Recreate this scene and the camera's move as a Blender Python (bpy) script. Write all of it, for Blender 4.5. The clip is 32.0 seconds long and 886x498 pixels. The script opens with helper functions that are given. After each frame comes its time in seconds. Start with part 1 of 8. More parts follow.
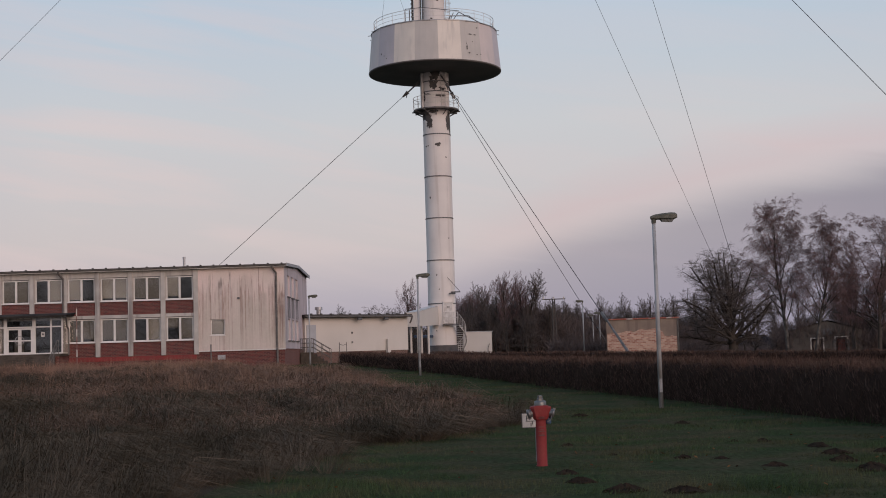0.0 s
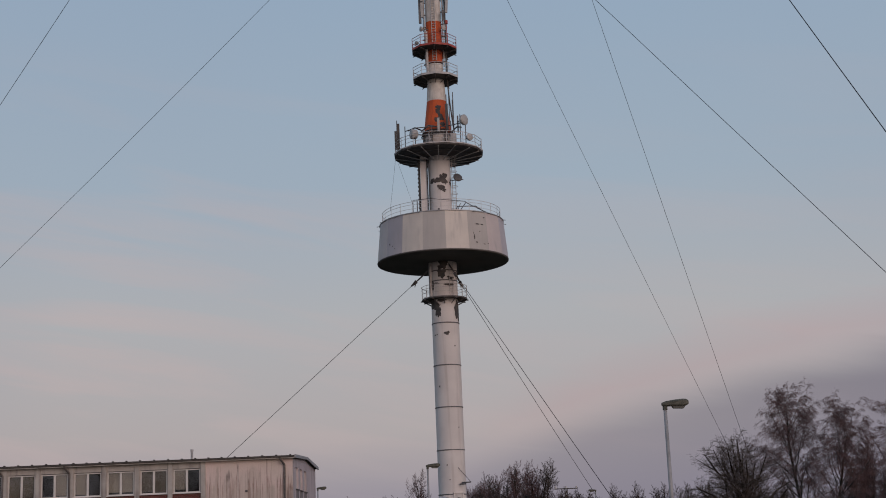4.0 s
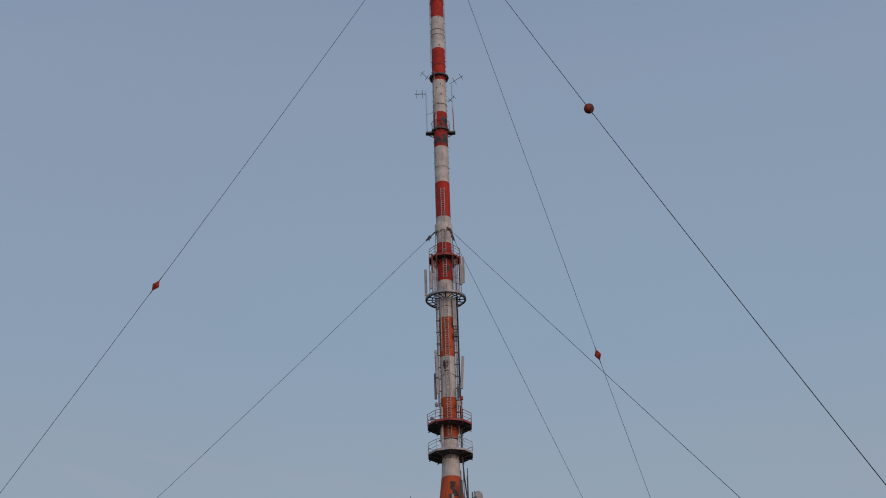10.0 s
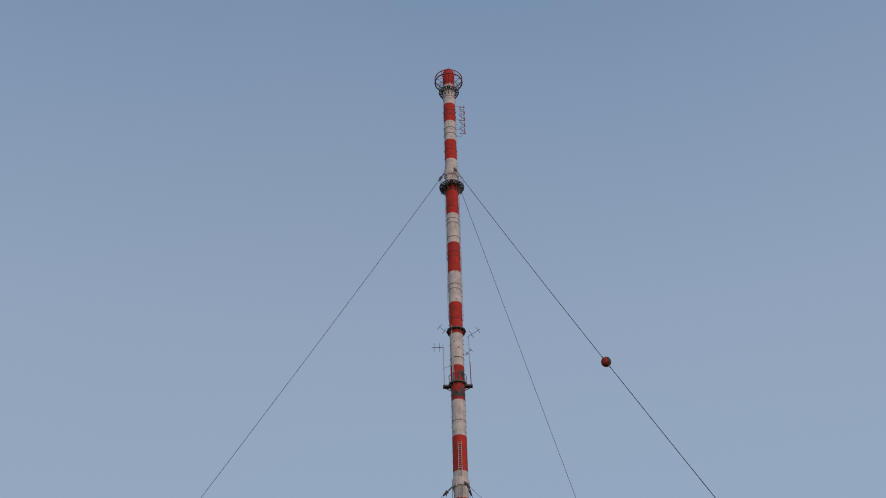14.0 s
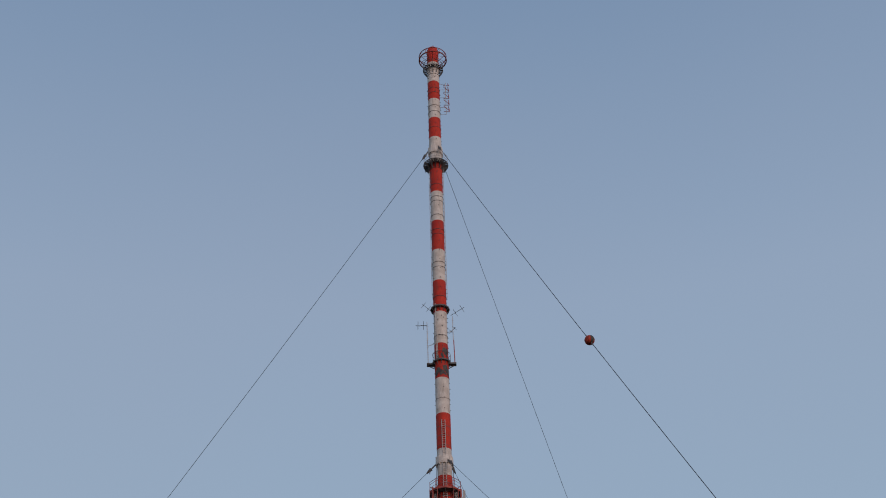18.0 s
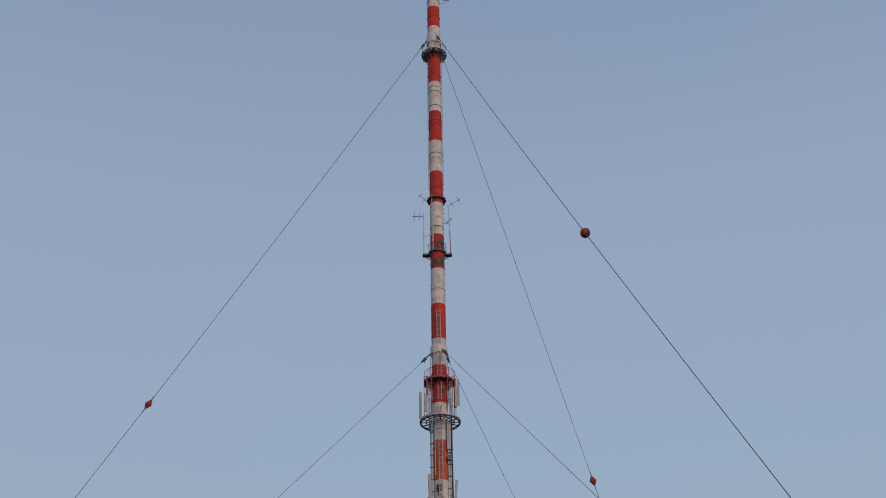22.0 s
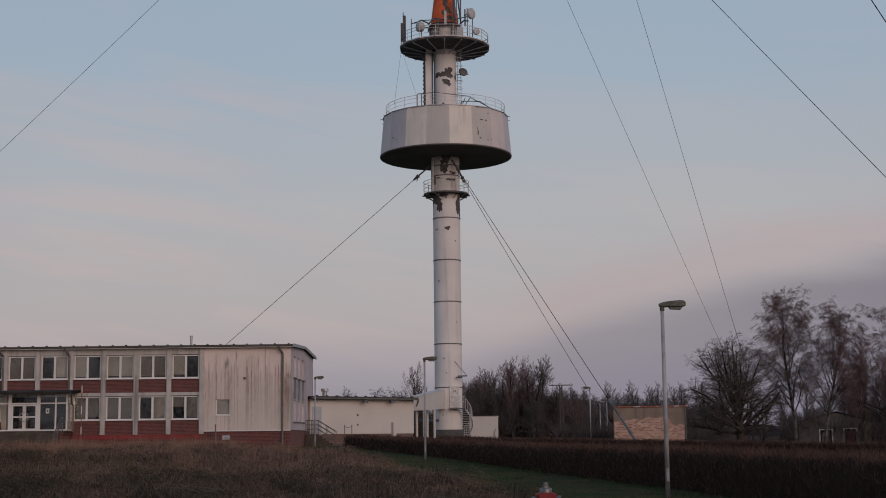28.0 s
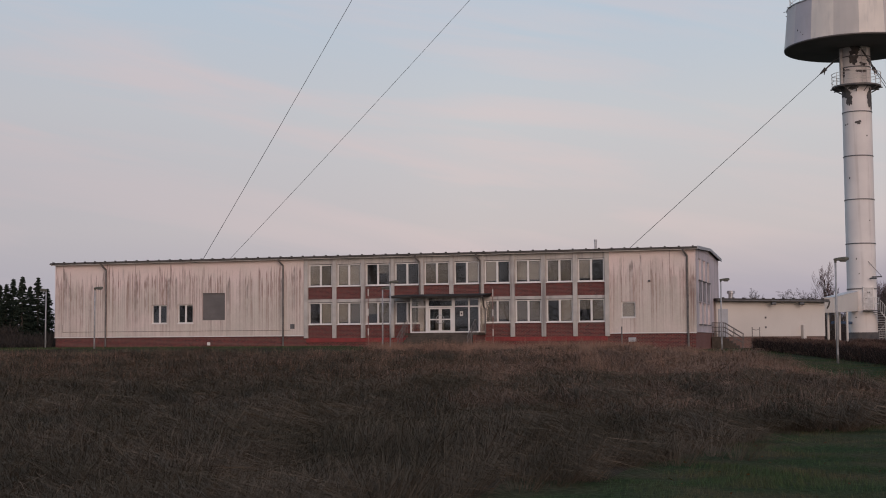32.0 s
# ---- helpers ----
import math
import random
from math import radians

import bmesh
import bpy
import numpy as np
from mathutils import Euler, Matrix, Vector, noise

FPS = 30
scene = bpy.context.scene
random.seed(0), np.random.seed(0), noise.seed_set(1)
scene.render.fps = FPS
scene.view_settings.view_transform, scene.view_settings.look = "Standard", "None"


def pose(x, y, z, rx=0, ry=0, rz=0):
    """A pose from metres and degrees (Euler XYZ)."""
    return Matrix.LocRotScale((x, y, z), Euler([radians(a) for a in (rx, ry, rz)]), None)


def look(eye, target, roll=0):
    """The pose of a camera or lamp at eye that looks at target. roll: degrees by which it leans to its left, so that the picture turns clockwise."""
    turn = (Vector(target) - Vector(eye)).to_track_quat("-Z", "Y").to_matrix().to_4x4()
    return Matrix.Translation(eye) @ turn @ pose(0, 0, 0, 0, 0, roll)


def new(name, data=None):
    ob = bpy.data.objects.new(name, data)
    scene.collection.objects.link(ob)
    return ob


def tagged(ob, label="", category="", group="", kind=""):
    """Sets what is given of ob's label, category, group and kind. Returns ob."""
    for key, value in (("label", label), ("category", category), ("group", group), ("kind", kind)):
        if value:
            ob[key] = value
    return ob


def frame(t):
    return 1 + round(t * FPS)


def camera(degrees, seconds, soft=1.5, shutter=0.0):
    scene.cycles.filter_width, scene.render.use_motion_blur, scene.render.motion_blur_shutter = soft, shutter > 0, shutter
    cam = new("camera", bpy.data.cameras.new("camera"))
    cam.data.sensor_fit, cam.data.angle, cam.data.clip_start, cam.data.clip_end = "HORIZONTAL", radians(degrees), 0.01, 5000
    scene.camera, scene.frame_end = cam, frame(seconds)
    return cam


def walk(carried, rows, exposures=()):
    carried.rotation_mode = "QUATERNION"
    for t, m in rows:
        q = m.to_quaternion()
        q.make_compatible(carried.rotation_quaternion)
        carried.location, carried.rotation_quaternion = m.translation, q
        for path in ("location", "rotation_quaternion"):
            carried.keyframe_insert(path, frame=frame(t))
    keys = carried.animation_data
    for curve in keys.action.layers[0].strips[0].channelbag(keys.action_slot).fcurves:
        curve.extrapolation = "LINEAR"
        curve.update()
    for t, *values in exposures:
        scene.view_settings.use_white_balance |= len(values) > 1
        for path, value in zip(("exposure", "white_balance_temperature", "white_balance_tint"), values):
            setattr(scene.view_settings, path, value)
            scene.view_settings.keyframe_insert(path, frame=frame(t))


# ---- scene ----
# ---------------------------------------------------------------- camera
EYE = (0.0, 0.0, 1.65)


def aim(yaw, pitch, roll):
    """The camera at the eye, turned left by yaw, up by pitch, leaning left by roll."""
    return pose(*EYE, 0, 0, yaw) @ pose(0, 0, 0, 90 + pitch, 0, 0) @ pose(0, 0, 0, 0, 0, roll)


cam = camera(35.8, 32.0, soft=1.0)
walk(cam, [
    (0.0, aim(-0.005, 4.318, -1.719)), (0.5, aim(0.065, 5.396, -1.908)), (1.0, aim(0.039, 6.244, -2.019)), (1.5, aim(-0.096, 6.993, -2.061)), (2.0, aim(-0.229, 8.128, -2.266)),
    (2.5, aim(-0.307, 9.227, -2.421)), (4.5, aim(0.183, 13.204, -2.303)), (5.0, aim(0.005, 14.368, -2.100)), (5.5, aim(-0.166, 15.765, -1.943)), (6.0, aim(-0.081, 16.565, -1.886)),
    (6.5, aim(0.017, 17.669, -1.985)), (7.0, aim(-0.087, 18.850, -2.085)), (7.5, aim(-0.014, 20.024, -2.020)), (8.0, aim(0.063, 21.299, -2.202)), (8.5, aim(0.157, 23.113, -2.135)),
    (9.0, aim(0.219, 24.702, -1.886)), (9.5, aim(0.219, 26.111, -1.799)), (10.0, aim(0.168, 27.800, -1.743)), (10.5, aim(0.044, 29.757, -1.718)), (11.0, aim(0.143, 31.502, -1.523)),
    (11.5, aim(0.233, 33.194, -1.394)), (12.0, aim(0.296, 34.833, -1.359)), (12.5, aim(0.334, 36.552, -1.197)), (13.0, aim(0.389, 37.491, -1.425)), (13.5, aim(0.591, 37.974, -1.479)),
    (14.0, aim(0.678, 38.364, -1.418)), (14.5, aim(0.499, 38.256, -1.481)), (15.0, aim(0.179, 37.956, -1.412)), (15.5, aim(-0.060, 37.771, -1.398)), (17.5, aim(-0.143, 37.367, -1.805)),
    (18.0, aim(-0.139, 37.438, -1.834)), (18.5, aim(-0.055, 37.537, -1.745)), (19.0, aim(-0.179, 37.689, -1.659)), (19.5, aim(-0.500, 37.723, -1.861)), (20.0, aim(-0.458, 37.683, -1.770)),
    (20.5, aim(-0.391, 37.125, -1.544)), (21.0, aim(-0.251, 36.063, -1.444)), (21.5, aim(-0.175, 34.559, -1.227)), (22.0, aim(-0.174, 32.886, -1.117)), (22.5, aim(-0.135, 31.302, -0.934)),
    (23.0, aim(-0.183, 30.318, -0.723)), (23.5, aim(-0.291, 27.976, -0.546)), (24.0, aim(-0.558, 26.130, -0.632)), (24.5, aim(-0.678, 24.088, -0.503)), (25.0, aim(-0.816, 20.949, -0.252)),
    (25.5, aim(-0.688, 18.515, 0.462)), (26.0, aim(-0.488, 14.189, -0.361)), (26.5, aim(-0.114, 11.396, -0.508)), (28.5, aim(0.700, 7.301, -0.814)), (29.0, aim(3.270, 6.988, -0.872)),
    (29.5, aim(6.609, 6.868, -0.901)), (30.0, aim(9.479, 6.266, -0.991)), (30.5, aim(11.488, 5.648, -1.010)), (31.0, aim(13.215, 5.343, -1.188)), (31.5, aim(15.062, 4.676, -0.865)),
    (32.0, aim(17.085, 3.908, -0.361)),
], exposures=[(0.0, 0.05, 6590, 10), (1.0, -0.10, 6578, 10), (2.5, -0.32, 6560, 10), (4.5, -0.48, 6531, 10), (6.0, -0.56, 6510, 10), (9.0, -0.60, 6495, 10), (11.0, -0.56, 6485, 10), (12.0, -0.49, 6480, 10), (13.0, -0.38, 6481, 10), (20.0, -0.37, 6490, 10), (22.0, -0.35, 6498, 10), (24.0, -0.47, 6506, 10), (26.0, -0.52, 6522, 10), (29.0, -0.34, 6560, 10), (30.0, -0.29, 6570, 10), (31.0, -0.18, 6580, 10), (32.0, 0.00, 6590, 10)])

# ---------------------------------------------------------------- world and sun
world = bpy.data.worlds.new("dusk_sky")
scene.world = world
world.use_nodes = True
wn, wl = world.node_tree.nodes, world.node_tree.links
wn.clear()


def wmath(op, a, b=None, c=None, clamp=False):
    n = wn.new("ShaderNodeMath")
    n.operation, n.use_clamp = op, clamp
    for k, v in enumerate((a, b, c)):
        if v is None:
            continue
        if isinstance(v, (int, float)):
            n.inputs[k].default_value = v
        else:
            wl.new(v, n.inputs[k])
    return n.outputs[0]


def wramp(fac, stops, ease="LINEAR"):
    n = wn.new("ShaderNodeValToRGB")
    n.color_ramp.interpolation = ease
    e = n.color_ramp.elements
    e[0].position, e[0].color = stops[0][0], (*stops[0][1], 1)
    e[1].position, e[1].color = stops[-1][0], (*stops[-1][1], 1)
    for p, c in stops[1:-1]:
        k = e.new(p)
        k.color = (*c, 1)
    wl.new(fac, n.inputs[0])
    return n.outputs[0]


def wmix(fac, a, b, kind="MIX"):
    n = wn.new("ShaderNodeMix")
    n.data_type, n.blend_type = "RGBA", kind
    for sock, v in ((n.inputs[0], fac), (n.inputs[6], a), (n.inputs[7], b)):
        if isinstance(v, (int, float)):
            sock.default_value = v
        elif isinstance(v, tuple):
            sock.default_value = (*v, 1)
        else:
            wl.new(v, sock)
    return n.outputs[2]


coord = wn.new("ShaderNodeTexCoord")
sep = wn.new("ShaderNodeSeparateXYZ")
wl.new(coord.outputs["Generated"], sep.inputs[0])
elev = wmath("MULTIPLY", wmath("ARCSINE", sep.outputs[2]), 180 / math.pi)      # degrees above the horizon
turn = wmath("MULTIPLY", wmath("ARCTAN2", sep.outputs[0], sep.outputs[1]), 180 / math.pi)  # degrees to the right of +y
up = wmath("DIVIDE", elev, 60.0, clamp=True)
clear = wramp(up, [(e / 60, c) for e, c in [(0, (0.335, 0.315, 0.405)), (2.2, (0.43, 0.395, 0.455)), (4.6, (0.565, 0.515, 0.525)), (9.5, (0.555, 0.568, 0.60)), (15, (0.450, 0.555, 0.670)), (24, (0.382, 0.520, 0.690)), (35, (0.360, 0.474, 0.648)), (48, (0.238, 0.355, 0.540)), (60, (0.17, 0.30, 0.48))]])
# faint pink streaks of high cloud, drawn out along the horizon
stretch = wn.new("ShaderNodeCombineXYZ")
wl.new(wmath("MULTIPLY", turn, 0.045), stretch.inputs[0])
wl.new(wmath("ADD", wmath("MULTIPLY", elev, 0.42), wmath("MULTIPLY", turn, 0.07)), stretch.inputs[1])
streak = wn.new("ShaderNodeTexNoise")
streak.inputs["Scale"].default_value, streak.inputs["Detail"].default_value = 1.3, 5
streak.inputs["Distortion"].default_value = 0.5
wl.new(stretch.outputs[0], streak.inputs["Vector"])
wisp = wmath("MULTIPLY", wmath("SUBTRACT", streak.outputs["Fac"], 0.47), 5.0, clamp=True)
low = wmath("MULTIPLY", wmath("MULTIPLY", wmath("SUBTRACT", 21.0, elev), 0.09, clamp=True), wmath("MULTIPLY", elev, 0.25, clamp=True))
clear = wmix(wmath("MULTIPLY", wmath("MULTIPLY", wisp, low), wmath("MULTIPLY_ADD", wmath("MULTIPLY", wmath("SUBTRACT", 4.0, turn), 0.05, clamp=True), 0.38, 0.20)), clear, (0.70, 0.56, 0.56))
# broad unevenness of the blue
broad = wn.new("ShaderNodeTexNoise")
broad.inputs["Scale"].default_value, broad.inputs["Detail"].default_value = 2.2, 3
wl.new(coord.outputs["Generated"], broad.inputs["Vector"])
clear = wmix(wmath("MULTIPLY", wmath("SUBTRACT", broad.outputs["Fac"], 0.4), 0.5, clamp=True), clear, (0.40, 0.44, 0.56))
# cooler grey haze low over the far left
cool = wmath("MULTIPLY", wmath("MULTIPLY", wmath("SUBTRACT", -16.0, turn), 0.045, clamp=True), wmath("MULTIPLY", wmath("SUBTRACT", 18.0, elev), 0.08, clamp=True))
clear = wmix(wmath("MULTIPLY", cool, 0.60), clear, (0.40, 0.40, 0.46))
# the dark violet cloud bank that rises towards the right
edge = wmath("MULTIPLY", wmath("SUBTRACT", 1.0, wmath("POWER", 2.718, wmath("MULTIPLY", wmath("MAXIMUM", wmath("ADD", turn, 6.0), 0.0), -0.085))), 9.0)
edge = wmath("ADD", edge, wmath("MULTIPLY", wmath("SUBTRACT", streak.outputs["Fac"], 0.5), 1.8))
bank = wmath("MULTIPLY", wmath("SUBTRACT", edge, elev), 0.50, clamp=True)
bank = wmath("MULTIPLY", bank, wmath("MULTIPLY", wmath("SUBTRACT", 150.0, turn), 0.02, clamp=True))
bank = wmath("MULTIPLY", wmath("MULTIPLY", bank, bank), wmath("SUBTRACT", 3.0, wmath("MULTIPLY", bank, 2.0)))
rim = wmath("MULTIPLY", wmath("SUBTRACT", 1.0, wmath("ABSOLUTE", wmath("MULTIPLY", wmath("SUBTRACT", wmath("SUBTRACT", elev, edge), 0.2), 0.62)), clamp=True), 0.34)
rim = wmath("MULTIPLY", rim, wmath("MULTIPLY", turn, 0.2, clamp=True))
clear = wmix(rim, clear, (0.62, 0.42, 0.44))
thick = wmath("MULTIPLY_ADD", wmath("MULTIPLY", wmath("ADD", turn, 1.0), 0.055, clamp=True), 0.42, 0.40)      # the bank grows denser to the right
clear = wmix(wmath("MULTIPLY", bank, thick), clear, wmix(wmath("MULTIPLY", elev, 0.12, clamp=True), (0.285, 0.272, 0.355), (0.255, 0.232, 0.285)))
# the brighter western sky behind the camera
nishita = wn.new("ShaderNodeTexSky")
nishita.sky_type, nishita.sun_disc = "NISHITA", False
nishita.sun_elevation, nishita.sun_rotation = radians(3.0), radians(150)
west = wmix(1.0, clear, wmix(1.0, nishita.outputs[0], (0.004, 0.004, 0.004), "MULTIPLY"), "ADD")
back = wn.new("ShaderNodeBackground")
back.inputs["Strength"].default_value = 1.0
wl.new(west, back.inputs[0])
wl.new(back.outputs[0], wn.new("ShaderNodeOutputWorld").inputs[0])

sun = new("low_evening_light", bpy.data.lights.new("low_evening_light", "SUN"))
sun.data.energy, sun.data.angle, sun.data.color = 1.9, radians(50), (1.0, 0.72, 0.60)
sun.matrix_world = look((50, -85, 22), (0, 0, 0))

# ---------------------------------------------------------------- materials


def mat(name, base, rough=0.7, metal=0.0, vary=None, scale=1.0, spread=(0.35, 0.65), fine=0.06, fine_scale=30.0,
        bump=0.0, bump_scale=20.0, streaks=None, streak_scale=(3.0, 3.0, 0.12), streak_spread=(0.52, 0.72), island=None, rand=None, spec=None, extra=None, jit=None):
    """A surface: base colour, patches of vary, fine grain, optional runs down the wall, and relief."""
    m = bpy.data.materials.new(name)
    m.use_nodes = True
    n, l = m.node_tree.nodes, m.node_tree.links
    b = n["Principled BSDF"]
    b.inputs["Roughness"].default_value, b.inputs["Metallic"].default_value = rough, metal
    if spec is not None:
        b.inputs["Specular IOR Level"].default_value = spec
    co = n.new("ShaderNodeTexCoord").outputs["Object"]
    geo = n.new("ShaderNodeNewGeometry")
    pos = geo.outputs["Position"]

    def mix(fac, a, c, kind="MIX"):
        k = n.new("ShaderNodeMix")
        k.data_type, k.blend_type = "RGBA", kind
        for sock, v in ((k.inputs[0], fac), (k.inputs[6], a), (k.inputs[7], c)):
            if isinstance(v, (int, float)):
                sock.default_value = v
            elif isinstance(v, tuple):
                sock.default_value = (*v, 1)
            else:
                l.new(v, sock)
        return k.outputs[2]

    def noise_of(vec, sc, detail=4, stretch=None):
        if stretch:
            mp = n.new("ShaderNodeMapping")
            mp.inputs["Scale"].default_value = stretch
            l.new(vec, mp.inputs[0])
            vec = mp.outputs[0]
        t = n.new("ShaderNodeTexNoise")
        t.inputs["Scale"].default_value, t.inputs["Detail"].default_value = sc, detail
        l.new(vec, t.inputs["Vector"])
        return t.outputs["Fac"]

    def ranged(v, lo, hi, a=0.0, c=1.0):
        r = n.new("ShaderNodeMapRange")
        r.inputs[1].default_value, r.inputs[2].default_value, r.inputs[3].default_value, r.inputs[4].default_value = lo, hi, a, c
        l.new(v, r.inputs[0])
        return r.outputs[0]

    col = base
    if vary is not None:
        col = mix(ranged(noise_of(pos, scale), *spread), col, vary)
    if island is not None:
        r = geo.outputs["Random Per Island"]
        for k, c in enumerate(island):
            lo = (k + 0.2) / (len(island) + 0.6)
            col = mix(ranged(r, lo, lo + 0.9 / (len(island) + 0.6)), col, c)
    if jit is not None:
        col = mix(1.0, col, mix(ranged(geo.outputs["Random Per Island"], 0.0, 1.0), (jit[0],) * 3, (jit[1],) * 3), "MULTIPLY")
    if rand is not None:
        col = mix(ranged(n.new("ShaderNodeObjectInfo").outputs["Random"], 0.0, 1.0), col, rand)
    if streaks is not None:
        f = ranged(noise_of(pos, 1.0, 5, streak_scale), *streak_spread)
        g = ranged(noise_of(pos, 0.35, 3), 0.28, 0.52)
        k = n.new("ShaderNodeMath")
        k.operation = "MULTIPLY"
        l.new(f, k.inputs[0])
        l.new(g, k.inputs[1])
        col = mix(k.outputs[0], col, streaks)
    if extra is not None:
        col = extra(n, l, mix, noise_of, ranged, pos, co, col)
    if fine:
        col = mix(1.0, col, mix(noise_of(pos, fine_scale, 3), (1 - fine * 3,) * 3, (1 + fine * 3,) * 3), "MULTIPLY")
    if isinstance(col, tuple):
        b.inputs["Base Color"].default_value = (*col, 1)
    else:
        l.new(col, b.inputs["Base Color"])
    if bump:
        k = n.new("ShaderNodeBump")
        k.inputs["Strength"].default_value, k.inputs["Distance"].default_value = bump, 0.02
        l.new(noise_of(pos, bump_scale, 5), k.inputs["Height"])
        l.new(k.outputs[0], b.inputs["Normal"])
    return m


def rain_runs(n, l, mix, noise_of, ranged, pos, co, col):
    """Runs of dirty water: each column starts at its own height and fades out on the way down."""
    sep = n.new("ShaderNodeSeparateXYZ")
    l.new(pos, sep.inputs[0])

    def calc(op, p, q, clamp=False):
        k = n.new("ShaderNodeMath")
        k.operation, k.use_clamp = op, clamp
        for sock, v in zip(k.inputs, (p, q)):
            if isinstance(v, (int, float)):
                sock.default_value = v
            else:
                l.new(v, sock)
        return k.outputs[0]

    # green-grey film below a ragged line, pinker paint above it
    line = calc("ADD", calc("MULTIPLY", noise_of(pos, 1.0, 4, (0.9, 0.9, 0.0)), 3.6), 5.2)
    film = calc("MULTIPLY", calc("SUBTRACT", line, sep.outputs[2]), 0.55, True)
    col = mix(calc("MULTIPLY", film, ranged(noise_of(pos, 1.0, 4, (0.35, 0.35, 0.4)), 0.32, 0.62, 0.2, 0.8)), col, (0.51, 0.462, 0.405))
    for fx, lo, hi, top, var, run, amount, tone in ((2.6, 0.54, 0.60, 6.1, 8.0, 5.4, 0.80, (0.17, 0.14, 0.13)), (6.5, 0.52, 0.59, 6.1, 7.0, 5.6, 0.86, (0.22, 0.135, 0.115)), (13.0, 0.49, 0.58, 6.0, 6.5, 6.4, 0.74, (0.27, 0.155, 0.13)), (4.2, 0.50, 0.62, 5.6, 7.0, 6.4, 0.45, (0.36, 0.29, 0.24)), (0.8, 0.5, 0.62, 5.6, 7.0, 6.4, 0.34, (0.33, 0.29, 0.25))):
        column = ranged(noise_of(pos, 1.0, 2, (fx, fx, 0.03)), lo, hi)
        start = calc("ADD", calc("MULTIPLY", noise_of(pos, 1.0, 2, (fx * 0.45, fx * 0.45, 0.0)), var), top - 0.5 * var + 1.2)
        below = calc("SUBTRACT", start, sep.outputs[2])
        shape = calc("MULTIPLY", calc("MULTIPLY", below, 3.2, True), calc("SUBTRACT", 1.0, calc("DIVIDE", below, run), True))
        rough = ranged(noise_of(pos, 1.0, 3, (fx * 0.8, fx * 0.8, 1.2)), 0.28, 0.58)
        col = mix(calc("MULTIPLY", calc("MULTIPLY", column, shape), calc("MULTIPLY", rough, amount)), col, tone)
    return col


def brick_extra(c1, c2, mortar, sc=1.0, w=0.25, h=0.075, axis="xz"):
    def f(n, l, mix, noise_of, ranged, pos, co, col):
        s = n.new("ShaderNodeSeparateXYZ")
        l.new(co, s.inputs[0])
        c = n.new("ShaderNodeCombineXYZ")
        l.new(s.outputs[0 if axis[0] == "x" else 1], c.inputs[0])
        l.new(s.outputs[2], c.inputs[1])
        t = n.new("ShaderNodeTexBrick")
        t.inputs["Scale"].default_value = sc
        t.inputs["Brick Width"].default_value, t.inputs["Row Height"].default_value = w, h
        t.inputs["Mortar Size"].default_value = 0.012
        t.inputs["Color1"].default_value, t.inputs["Color2"].default_value, t.inputs["Mortar"].default_value = (*c1, 1), (*c2, 1), (*mortar, 1)
        l.new(c.outputs[0], t.inputs["Vector"])
        return mix(ranged(noise_of(pos, 0.8), 0.3, 0.75, 0.0, 0.3), t.outputs["Color"], tuple(v * 0.6 for v in c1))
    return f


